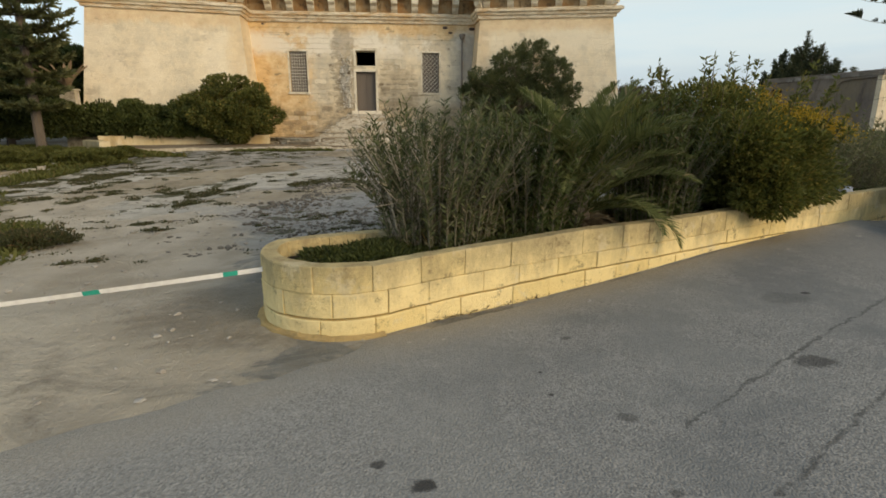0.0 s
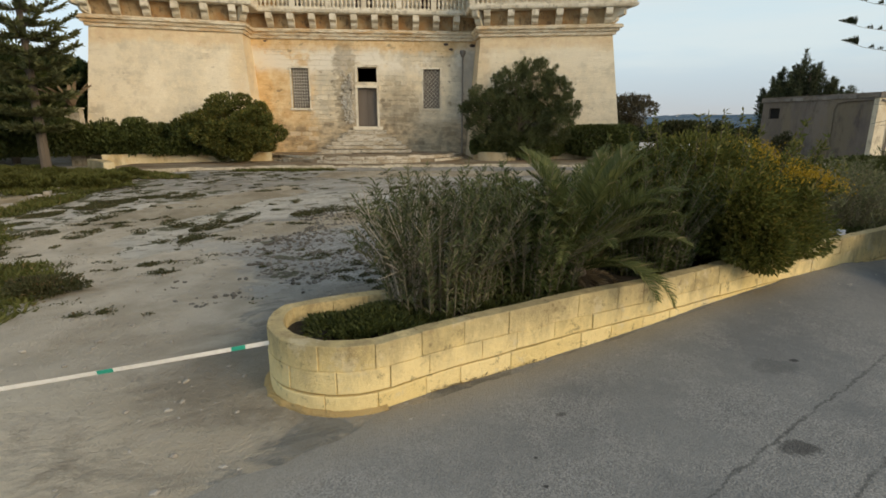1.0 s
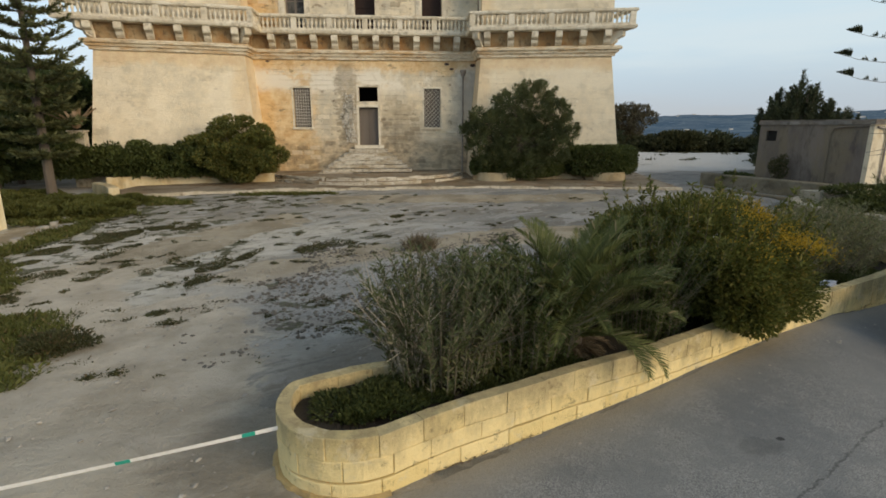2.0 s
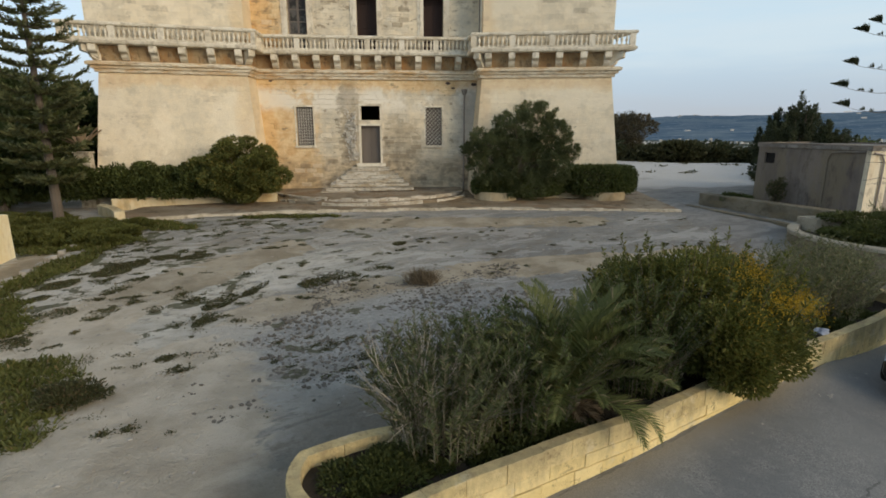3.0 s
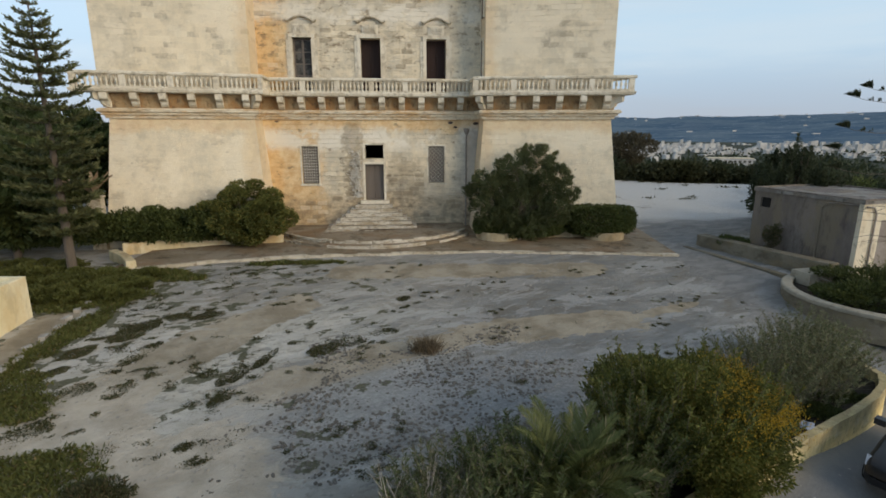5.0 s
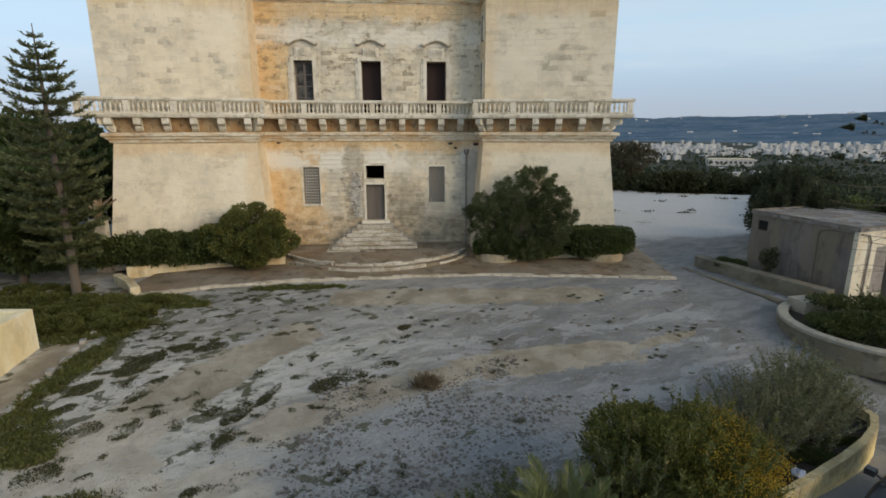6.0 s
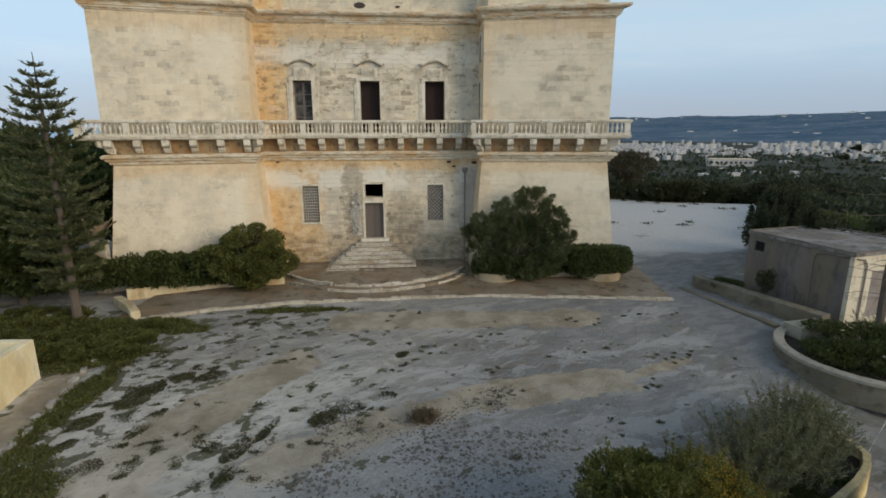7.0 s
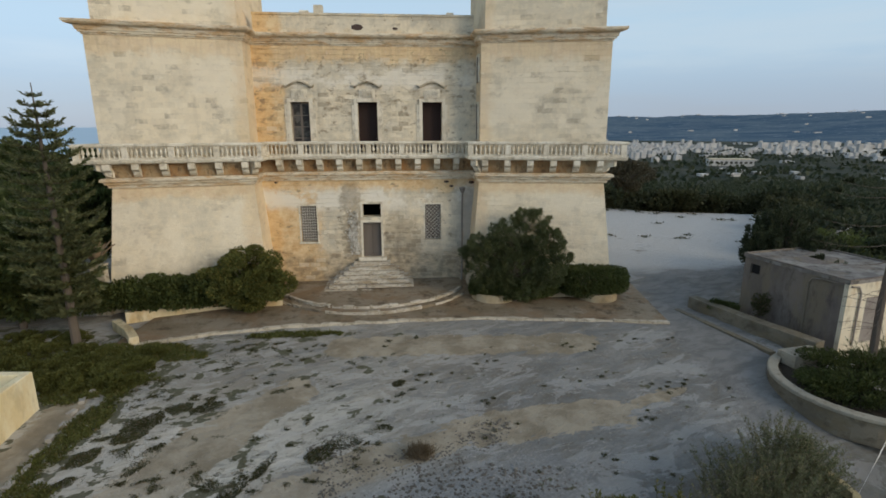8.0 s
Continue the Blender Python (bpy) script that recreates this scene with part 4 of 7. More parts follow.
def palace_windows():
    for k, (a, b) in enumerate(WINDOWS_UP):
        mid = (a + b) / 2
        bm = bmesh.new()
        frame_bars(bm, a, b, 9.25, 12.25, 0.2, -0.09, 0.12, False)
        box(bm, a - 0.34, a - 0.2, -0.05, 0.05, 9.25, 12.1)
        box(bm, b + 0.2, b + 0.34, -0.05, 0.05, 9.25, 12.1)
        surround = part("window", bm, TRIM, PALACE)
        # fluted tablet under a curved broken hood
        bm = bmesh.new()
        box(bm, mid - 0.46, mid + 0.46, -0.06, 0.05, 12.46, 12.98)
        soften(bm, 0.06, 2)
        for j in range(5):
            box(bm, mid - 0.33 + 0.15 * j, mid - 0.27 + 0.15 * j, -0.13, 0.0, 12.52, 12.9)
        part("tablet", bm, TRIM, surround, "pale fluted stone tablet")
        line = []
        for j in range(25):
            u = -1 + 2 * j / 24
            z = 12.98 + 0.30 * max(0.0, math.cos(u * 1.9)) + (0.10 if abs(u) > 0.8 else 0.0) * (abs(u) - 0.8) * 5
            line.append((mid + 0.86 * u, z))
        bm = bmesh.new()
        rows = []
        for x, z in line:
            d = 0.07 * noise.noise(Vector((x * 3.1, z, k)))
            z += 0.03 * noise.noise(Vector((x * 4.3, 2.0, k)))
            rows.append([bm.verts.new(p) for p in ((x, 0.03, z + 0.03), (x, -0.14 - d, z + 0.04), (x, -0.2 - d, z + 0.09), (x, -0.2 - d, z + 0.13), (x, 0.03, z + 0.17))])
        for p, q in zip(rows, rows[1:]):
            for j in range(5):
                bm.faces.new((p[j], q[j], q[(j + 1) % 5], p[(j + 1) % 5]))
        bm.faces.new(rows[0])
        bm.faces.new(rows[-1][::-1])
        part("hood", bm, TRIM_DARK, surround)
        if k == 0:
            bm = bmesh.new()
            for x0, x1 in ((a, a + 0.09), (b - 0.09, b), (mid - 0.06, mid + 0.06)):
                box(bm, x0, x1, 0.3, 0.37, 9.36, 12.25)
            for z in (9.4, 10.2, 10.85, 11.5, 12.17):
                for x0, x1 in ((a + 0.09, mid - 0.06), (mid + 0.06, b - 0.09)):
                    box(bm, x0, x1, 0.31, 0.36, z - 0.03, z + 0.03)
            part("casement", bm, WOOD, surround, "weathered grey wooden casement")
            for x0, x1 in ((a + 0.09, mid - 0.06), (mid + 0.06, b - 0.09)):
                for z0, z1 in ((9.43, 10.17), (10.23, 10.82), (10.88, 11.47), (11.53, 12.14)):
                    bm = bmesh.new()
                    box(bm, x0, x1, 0.33, 0.34, z0, z1)
                    part("pane", bm, GLASS, surround)
        else:
            for x0, x1 in ((a + 0.01, mid - 0.006), (mid + 0.006, b - 0.01)):
                bm = bmesh.new()
                box(bm, x0, x1, 0.5, 0.54, 9.36, 12.24)
                for z in (9.5, 10.6, 11.9):
                    box(bm, x0 + 0.03, x1 - 0.03, 0.47, 0.5, z, z + 0.1)
                part("shutter", bm, MAROON, surround, "dark maroon wooden shutter")
    for k, (a, b) in enumerate(WINDOWS_LOW):
        bm = bmesh.new()
        frame_bars(bm, a, b, 3.95, 6.17, 0.09, -0.03, 0.15)
        surround = part("window", bm, TRIM, PALACE)
        bm = bmesh.new()
        box(bm, a, b, 0.3, 0.33, 3.95, 6.17)
        part("shutter", bm, WOOD, surround, "dark wooden shutter behind the grille")
        bm = bmesh.new()
        if k == 0:
            for j in range(1, 7):
                x = a + (b - a) * j / 7
                box(bm, x - 0.014, x + 0.014, 0.05, 0.078, 3.95, 6.17)
            for j in range(1, 13):
                z = 3.95 + 2.22 * j / 13
                box(bm, a, b, 0.05, 0.08, z - 0.016, z + 0.016)
        else:
            # crossing diagonal bars
            w, h, pitch = b - a, 2.22, 0.165
            for sgn in (1, -1):
                for j in range(-16, 22):
                    o = j * pitch * 1.42
                    pts = [(t, o + sgn * t) if sgn > 0 else (t, o + w - t) for t in np.linspace(0, w, 41)]
                    pts = [p for p in pts if 0 <= p[1] <= h]
                    if len(pts) > 2:
                        (x0, z0), (x1, z1) = pts[0], pts[-1]
                        tube(bm, [(a + x0, 0.06 + 0.012 * sgn, 3.95 + z0), (a + x1, 0.06 + 0.012 * sgn, 3.95 + z1)], [0.015, 0.015], 4)
        part("grille", bm, GRILLE, surround, "pale iron grille" if k == 0 else "pale diagonal iron lattice")
    # door and the light over it
    a, b, z0, z1 = DOOR
    bm = bmesh.new()
    frame_bars(bm, a, b, z0, 5.1, 0.13, -0.04, 0.2, False)
    frame_bars(bm, TRANSOM[0] - 0.005, TRANSOM[1] + 0.005, 5.43, 6.25, 0.12, -0.035, 0.2, False)
    box(bm, a - 0.3, b + 0.3, -0.3, 0.7, 2.72, 2.905)
    door = part("door", bm, TRIM, PALACE)
    mid = (a + b) / 2
    for x0, x1 in ((a + 0.01, mid - 0.006), (mid + 0.006, b - 0.01)):
        bm = bmesh.new()
        w = (x1 - x0) / 4
        for j in range(4):
            box(bm, x0 + j * w + 0.006, x0 + (j + 1) * w - 0.006, 0.22, 0.27, 2.915, 5.09)
        box(bm, x0, x1, 0.25, 0.29, 2.915, 5.09)
        for z in (3.1, 4.0, 4.85):
            box(bm, x0 + 0.02, x1 - 0.02, 0.2, 0.23, z - 0.06, z + 0.06)
        part("leaf", bm, WOOD, door, "grey weathered plank door leaf")
    # rainwater pipe with its hopper
    bm = bmesh.new()
    tube(bm, [(5.62, -0.1, 1.2), (5.62, -0.1, 6.9)], [0.05, 0.05], 8)
    lathe(bm, [(0.06, 6.85), (0.16, 7.05), (0.18, 7.2), (0.12, 7.22)], 8, (5.62, -0.12, 0))
    part("downpipe", bm, IRON, PALACE, "rusty downpipe with a hopper")
    # shallow dark discs: the shade inside wall holes is put into their colour
    for x, z, r in ((4.65, 7.55, 0.12), (4.95, 7.28, 0.1), (6.2, 7.5, 0.14), (0.0, 8.2, 0.15), (-5.6, 7.6, 0.08), (-0.45, 16.35, 0.26), (1.7, 16.3, 0.12)):
        bm = bmesh.new()
        lathe(bm, [(r * 0.6, 0.0), (r, 0.04), (r * 0.9, 0.12), (r * 0.3, 0.16)], 7)
        for v in bm.verts:
            v.co = Vector((x + v.co.x * 1.4, -v.co.z * 0.3 + (0.02 if z < 16 else 0.14), z + v.co.y * 0.7))
        part("hole_stain", bm, DARK, PALACE, "dark disc for the shade of a hole in the masonry")


def wall_blocks():
    """Single stones that stand out of the worn middle wall."""
    rng = np.random.default_rng(64)
    meshes = []
    for k in range(6):
        bm = bmesh.new()
        w, h = rng.uniform(0.22, 0.31), rng.uniform(0.115, 0.13)
        rings = []
        for inset, y in ((0.0, 0.03), (0.0, -0.012), (0.02, -0.022)):
            rings.append([(sx * (w - inset) + rng.uniform(-0.012, 0.012), y, sz * (h - inset) + rng.uniform(-0.012, 0.012)) for sx, sz in ((-1, -1), (0, -1), (1, -1), (1, 1), (0, 1), (-1, 1))])
        ring_loft(bm, rings)
        meshes.append(mesh_of("stone_block", bm, STONE_PIECE))
    holes = [(a - 0.7, b + 0.7, 9.0, 13.35) for a, b in WINDOWS_UP] + [(a - 0.45, b + 0.45, 3.6, 6.5) for a, b in WINDOWS_LOW] + [(-1.0, 1.0, 1.0, 6.6), (-2.9, 2.9, 1.0, 2.9), (5.2, 6.5, 1.0, 7.4)]
    spots = []
    for row in range(56):
        z = 0.7 + 0.275 * row + 0.1375
        if not (1.6 < z < 4.6 or 9.4 < z < 14.6):
            continue
        for col in range(20):
            x = -6.2 + 0.66 * col + 0.33 * (row % 2)
            if x > 6.0 or any(a < x < b and c < z < d for a, b, c, d in holes):
                continue
            if noise.noise(Vector((x * 0.5, z * 0.7, 3.0))) + rng.uniform(-0.35, 0.35) > 0.02:
                spots.append((x, z))
    wall = next(ob for ob in PALACE.children if ob.name.startswith("centre_wall"))
    for x, z in spots[:290]:
        link("stone_block", meshes[rng.integers(6)], wall, pose(x + rng.uniform(-0.05, 0.05), rng.uniform(-0.004, 0.012), z, rng.uniform(-1.5, 1.5), rng.uniform(-1, 1), rng.uniform(-1.5, 1.5)))


palace_shell()
palace_mouldings()
palace_windows()
for stone in (STONE, STONE_PIECE, TOWER):
    for node in stone.node_tree.nodes:
        if node.type == "TEX_COORD":
            node.object = PALACE
wall_blocks()

# ---- terrace, steps and kerb ----
KERB = [(-15.2, 21.9), (-14.57, 22.16), (-11.4, 23.5), (-8.22, 24.39), (-4.48, 24.94), (-1.0, 25.4), (2.21, 25.63), (7.0, 25.45), (11.56, 25.1)]
bm = bmesh.new()
front = [bm.verts.new((x, y + 0.15, 1.08)) for x, y in KERB]
backs = [bm.verts.new((x + 0.2, 33.5, 1.28)) for x, y in KERB]
for i in range(len(KERB) - 1):
    bm.faces.new((front[i], front[i + 1], backs[i + 1], backs[i]))
bmesh.ops.subdivide_edges(bm, edges=bm.edges, cuts=3, use_grid_fill=True)
low = [bm.verts.new((x, y + 0.15, 0.7)) for x, y in KERB]
tagged(part("pavement_terrace", bm, PAVING), "worn stone terrace with soil in front of the palace", "pavement", kind="structure")

ARC = pose(-4.5, 31.55, 0, 0, 0, 5.5)
for name, r, z0, z1 in (("step_lower", 6.65, 0.9, 1.27), ("step_upper", 6.2, 1.0, 1.42)):
    bm = bmesh.new()
    rim = []
    half = math.asin(min(1.0, 5.45 / r))
    for i in range(41):
        f = -half + 2 * half * i / 40
        rr = r + 0.03 * noise.noise(Vector((f * 9, r, 0)))
        rim.append((rr * math.sin(f), 1.15 - rr * math.cos(f)))
    rim += [(5.45, 0.05), (-5.45, 0.05)]
    ring_loft(bm, [[tuple(ARC @ Vector((x, y, z0))) for x, y in rim], [tuple(ARC @ Vector((x, y, z1 - 0.03))) for x, y in rim],
                   [tuple(ARC @ Vector((x * 0.996, y * 0.996, z1))) for x, y in rim]])
    tagged(part(name, bm, PAVING), "broad curved stone step before the entrance", "step", "entrance steps", kind="structure")

def rough_stone(name, ring_low, z0, z1, material, parent, seed, wear=0.02):
    """One worn slab over a plan outline, its top edge rounded and uneven."""
    mid = sum((Vector(p) for p in ring_low), Vector((0, 0))) / len(ring_low)
    inset = [mid + (Vector(p) - mid) * 0.985 for p in ring_low]
    bm = bmesh.new()
    ring_loft(bm, [[(p[0], p[1], z0) for p in ring_low], [(p[0], p[1], z1 - 0.03) for p in ring_low], [(p[0], p[1], z1) for p in inset]])
    for v in bm.verts:
        v.co += wear * Vector(noise.noise_vector(v.co * 1.9 + Vector((seed, 0, 0)))) + 0.4 * wear * Vector(noise.noise_vector(v.co * 6.0))
    return part(name, bm, material, parent)


def stone_row(parent, path, width, z0, z1, lengths, rng, name, wear=0.025, skip=0.0, skin=STEP):
    """Stones laid end to end along a plan line, their outer side on its right."""
    s, total, k = 0.0, length_of(path), 0
    while s < total - 0.1:
        e = min(total, s + rng.uniform(*lengths))
        if rng.uniform() > skip:
            line = [along(path, s + 0.008 + (e - s - 0.016) * i / 3) for i in range(4)]
            out = rng.uniform(-0.025, 0.025)
            outer = [p + Vector((w.y, -w.x)) * out for p, w in line]
            inner = [p - Vector((w.y, -w.x)) * (width + rng.uniform(-0.04, 0.04)) for p, w in line]
            rough_stone(name, [tuple(p) for p in outer + inner[::-1]], z0, z1 + rng.uniform(-0.035, 0.015), skin, parent, 1.7 * k, wear)
        s, k = e, k + 1


rng = np.random.default_rng(37)
for r, z in ((6.68, 1.275), (6.23, 1.425)):
    half = math.asin(5.4 / r)
    rim = [tuple((ARC @ Vector((r * math.sin(-half + 2 * half * i / 40), 1.15 - r * math.cos(-half + 2 * half * i / 40), 0)))[:2]) for i in range(41)]
    nosing = tagged(new("step_nosing"), "pale worn stones edging the curved step", "step", "entrance nosings", kind="structure")
    stone_row(nosing, rim, 0.17, z - 0.2, z + 0.012, (0.5, 1.1), rng, "stone", 0.03, 0.04)

STAIRS = thing("entrance_stairs", ARC, "worn stone entrance stairs spreading on three sides", "stairs")
for k in range(7):
    reach, half = 0.62 + 0.26 * (6 - k), 1.05 + 0.28 * (6 - k)
    z0, z1 = 1.3 + 0.2 * k, 1.44 + 0.21 * k
    bm = bmesh.new()
    box(bm, -half + 0.05, half - 0.1, -reach + 0.05, -0.02, z0 - 0.05, z1 - 0.035)
    step = part("step", bm, STEP, STAIRS)
    # treads of uneven slabs along the front, long stones at both ends
    x = -half - 0.1
    while x < half - 0.1:
        e = min(half + 0.05, x + rng.uniform(1.0, 2.4))
        if half + 0.05 - e < 0.25:
            e = half + 0.05
        f = -reach + rng.uniform(-0.04, 0.04)
        lift = rng.uniform(-0.03, 0.012) - (0.03 * rng.uniform() if x > 0.4 else 0)
        rough_stone("slab", [(x + 0.008, f), ((x + e) / 2, f + rng.uniform(-0.03, 0.02)), (e - 0.008, f + rng.uniform(-0.02, 0.03)), (e - 0.008, f + 0.46), (x + 0.008, f + 0.46)], z0 - 0.03, z1 + lift, STEP, step, 3.1 * k + x, 0.03)
        x = e
    for side in (-1, 1):
        if reach > 0.75:
            x0, x1 = sorted((side * half + (-0.1 if side < 0 else 0.05), side * (half - 0.42)))
            rough_stone("slab", [(x0, -reach + 0.47), (x1, -reach + 0.47), (x1, -0.02), (x0, -0.02)], z0 - 0.03, z1 + rng.uniform(-0.04, 0.01), STEP, step, 5.3 * k + side, 0.03)

fine_kerb = [tuple(along(KERB, length_of(KERB) * i / 90)[0]) for i in range(91)]
kerb = tagged(new("kerb"), "long low kerb of worn pale stones along the terrace", "kerb", kind="structure")
stone_row(kerb, fine_kerb, 0.22, 0.6, 1.10, (0.6, 1.35), rng, "kerbstone", 0.035, skin=TRIM_DARK)


# ---- planters ----
def block_wall(parent, path, levels, thick, length, rng, mark, material=BLOCK):
    """Courses of stone blocks with open joints along a plan line; each block is one piece."""
    total = length_of(path)
    for k, (under, over) in enumerate(zip(levels, levels[1:])):
        s = (mark + (0.145 if k == 1 else 0.0)) % length - length
        while s < total - 0.02:
            step = length * round((s + length - mark) / length) + mark + (0.145 if k == 1 else 0.0) + rng.normal() * 0.035 - s
            step = step if step > 0.25 else step + length
            a, b = max(s, 0.0) + 0.002, min(s + step, total) - 0.002
            s += step
            if b - a < 0.06:
                continue
            proud, lift = rng.uniform(-0.008, 0.010), rng.uniform(-0.008, 0.004)
            low, high = 0.002, (lift if k == 2 else -0.018 if k == 0 else -0.002)
            c = rng.uniform(0.004, 0.011)
            n = max(1, int((b - a) / 0.11))
            stations = [(a, c)] + [(a + c + (b - a - 2 * c) * i / n, 0.0) for i in range(n + 1)] + [(b, c)]
            bm = bmesh.new()
            rows = []
            for at, inset in stations:
                p, w = along(path, at)
                w2 = along(path, min(at + 0.08, total))[1] + along(path, max(at - 0.08, 0))[1]
                w = w2.normalized()
                side = Vector((w.y, -w.x))
                out = []
                for d, bed, z in ((proud - inset, under, low + c), (proud - inset, over, high - c * 1.5), (proud - c - inset, over, high), (-thick + c + inset, over, high), (-thick + inset, over, high - c), (-thick + inset, under, low), (proud - c - inset, under, low)):
                    q = p + side * d
                    z = z + bed(q.x)
                    rub = 0.010 * noise.noise(Vector((q.x * 6, q.y * 6, z * 9)))
                    out.append(bm.verts.new((q.x + side.x * rub, q.y + side.y * rub, z + 0.009 * noise.noise(Vector((q.x * 5, q.y * 5, z * 4))))))
                rows.append(out)
            for p, q in zip(rows, rows[1:]):
                for j in range(7):
                    bm.faces.new((p[j], q[j], q[(j + 1) % 7], p[(j + 1) % 7]))
            bm.faces.new(rows[0])
            bm.faces.new(rows[-1][::-1])
            part("block", bm, material, parent)


def fill(name, outline, z, material, parent, bump=0.06):
    """Soil filling a plan outline."""
    bm = bmesh.new()
    vs = [bm.verts.new((x, y, z)) for x, y in outline]
    f = bm.faces.new(vs)
    bmesh.ops.triangulate(bm, faces=[f])
    bmesh.ops.subdivide_edges(bm, edges=bm.edges, cuts=3)
    for v in bm.verts:
        v.co.z += bump * noise.noise(v.co * 2.2)
    return part(name, bm, material, parent, "dark bare soil")


# long planter beside the road, with a rounded end; its line runs so that outside is on its right
LONG = []
for i in range(19):
    f = radians(140 + 160 * i / 18)
    LONG.append((-1.10 + 0.97 * math.cos(f), 5.83 + 0.97 * math.sin(f)))
LONG = [(12.0, 15.4), (7.2, 12.3), (3.4, 9.3), (1.2, 7.95), (-0.6, 6.9), (-1.25, 6.66)] + LONG[2:] + [(-0.1, 5.34), (0.42, 5.63), (3.01, 6.95), (6.4, 9.02), (8.5, 10.2), (9.6, 10.84), (10.6, 11.5), (11.3, 12.1), (11.75, 12.7), (11.7, 13.4), (11.5, 15.0)]
rng = np.random.default_rng(4)
PLANTER = thing("long_planter", pose(0, 0, 0), "yellow limestone block planter with a rounded end beside the road", "planter")
BEDS = [
    lambda x: -0.085 + 0.13 * float(soft(-1.2, 3.0, x)) - 0.10 * float(soft(4.0, 9.0, x)),
    lambda x: 0.203 + 0.13 * float(soft(-1.2, 3.0, x)) - 0.10 * float(soft(4.0, 9.0, x)),
    lambda x: 0.465 + 0.065 * float(soft(-0.8, 2.6, x)),
    lambda x: 0.745 + 0.085 * float(soft(-0.8, 2.2, x)),
]
mark_at = min(np.arange(0, length_of(LONG), 0.01), key=lambda s: (along(LONG, s)[0] - Vector((0.285, 5.555))).length)
MORTAR = plain("crumbly pale mortar", (0.52, 0.42, 0.22), (0.36, 0.28, 0.15), 14.0, 1.0, 0.02)
for under, over, lift, drop in ((BEDS[0], BEDS[1], -0.115, -0.025), (BEDS[1], BEDS[3], 0.009, -0.034)):
    bm = bmesh.new()
    sweep(bm, LONG, [(-0.034, 0.0), (-0.034, 1.0), (-0.155, 1.0), (-0.155, 0.0)])
    for v in bm.verts:
        v.co.z = over(v.co.x) + drop if v.co.z > 0.5 else under(v.co.x) + lift
    part("mortar", bm, MORTAR, PLANTER, "crumbly pale mortar")
block_wall(PLANTER, LONG, BEDS, 0.19, 0.57, rng, float(mark_at))
fill("soil", [(x, y) for x, y in offset_path(LONG, -0.2)], 0.56, SOIL, PLANTER)
RUBBLE = plain("rough ochre rubble", (0.60, 0.43, 0.19), (0.40, 0.29, 0.14), 14.0, 1.0, 0.03)
foot = [p for p in LONG if p[0] < -0.5 and p[1] < 6.1]
total = length_of(foot)
foot_line = [along(foot, total * i / 40)[0] for i in range(41)]
bm = bmesh.new()
sweep(bm, foot_line, [(-0.1, -0.15), (0.085, -0.15), (0.075, -0.03), (0.055, 0.02), (0.03, 0.04), (-0.1, 0.045)])
bmesh.ops.subdivide_edges(bm, edges=bm.edges, cuts=2, use_grid_fill=True)
for v in bm.verts:
    v.co += 0.03 * Vector(noise.noise_vector(v.co * 5.0)) + 0.014 * Vector(noise.noise_vector(v.co * 17.0))
part("footing", bm, RUBBLE, PLANTER, "crumbling ochre footing")

# round planter by the hut
ROUND = [(16.3 + 3.15 * math.cos(radians(120 + 190 * i / 30)), 18.55 + 3.15 * math.sin(radians(120 + 190 * i / 30))) for i in range(31)]
ROUNDP = thing("round_planter", pose(0, 0, 0), "weathered curved limestone planter wall near the hut", "planter")
WORN = mottled("weathered grey yellow stone", (0.165, 0.145, 0.108), (0.24, 0.212, 0.16), (0.095, 0.08, 0.056), (0.21, 0.17, 0.105), 0.9, 1.5, 0.6)
COPING = mottled("weathered pale coping", (0.29, 0.262, 0.205), (0.38, 0.346, 0.275), (0.19, 0.16, 0.115), None, 1.2, 1.0, 0.6)
for name, profile, skin in (("wall", [(0.0, 0.2), (0.0, 1.07), (-0.30, 1.07), (-0.30, 0.2)], WORN), ("coping", [(0.04, 1.074), (0.05, 1.10), (0.045, 1.19), (0.0, 1.22), (-0.30, 1.22), (-0.34, 1.18), (-0.34, 1.074)], COPING)):
    bm = bmesh.new()
    sweep(bm, ROUND, profile)
    bmesh.ops.subdivide_edges(bm, edges=bm.edges, cuts=2, use_grid_fill=True)
    for v in bm.verts:
        v.co += Vector((0.025 * noise.noise(v.co * 2.0), 0.025 * noise.noise(v.co * 2.0 + Vector((9, 0, 0))), 0.02 * noise.noise(v.co * 1.6)))
    part(name, bm, skin, ROUNDP)
fill("soil", [(x, y) for x, y in offset_path(ROUND, -0.3)], 0.98, SOIL, ROUNDP)


def low_wall(name, path, z0, z1, thick, material, label, category="wall", cap=0.0):
    bm = bmesh.new()
    sweep(bm, path, [(0.0, z0), (0.0, z1 - 0.03), (-0.03, z1), (-thick + 0.03, z1), (-thick, z1 - 0.03), (-thick, z0)])
    for v in bm.verts:
        v.co += Vector((0.015 * noise.noise(v.co), 0.015 * noise.noise(v.co + Vector((9, 0, 0))), 0.01 * noise.noise(v.co * 1.3)))
    ob = part(name, bm, material)
    return tagged(ob, label, category)


low_wall("hedge_planter_wall", [(-16.3, 24.95), (-12.3, 26.75), (-9.0, 27.4)], 0.9, 1.60, 0.28, CREAM, "low cream rendered planter wall along the hedge")
low_wall("wall_stub", [(-16.6, 24.3), (-15.4, 23.3), (-14.45, 22.15)], 0.8, 1.42, 0.4, CREAM, "short low cream wall end beside the kerb")
low_wall("ramp_wall", [(13.6, 27.6), (14.9, 24.3), (16.3, 21.3)], 0.8, 1.62, 0.62, WORN, "low sloping stone wall with a broad top beside the hut")
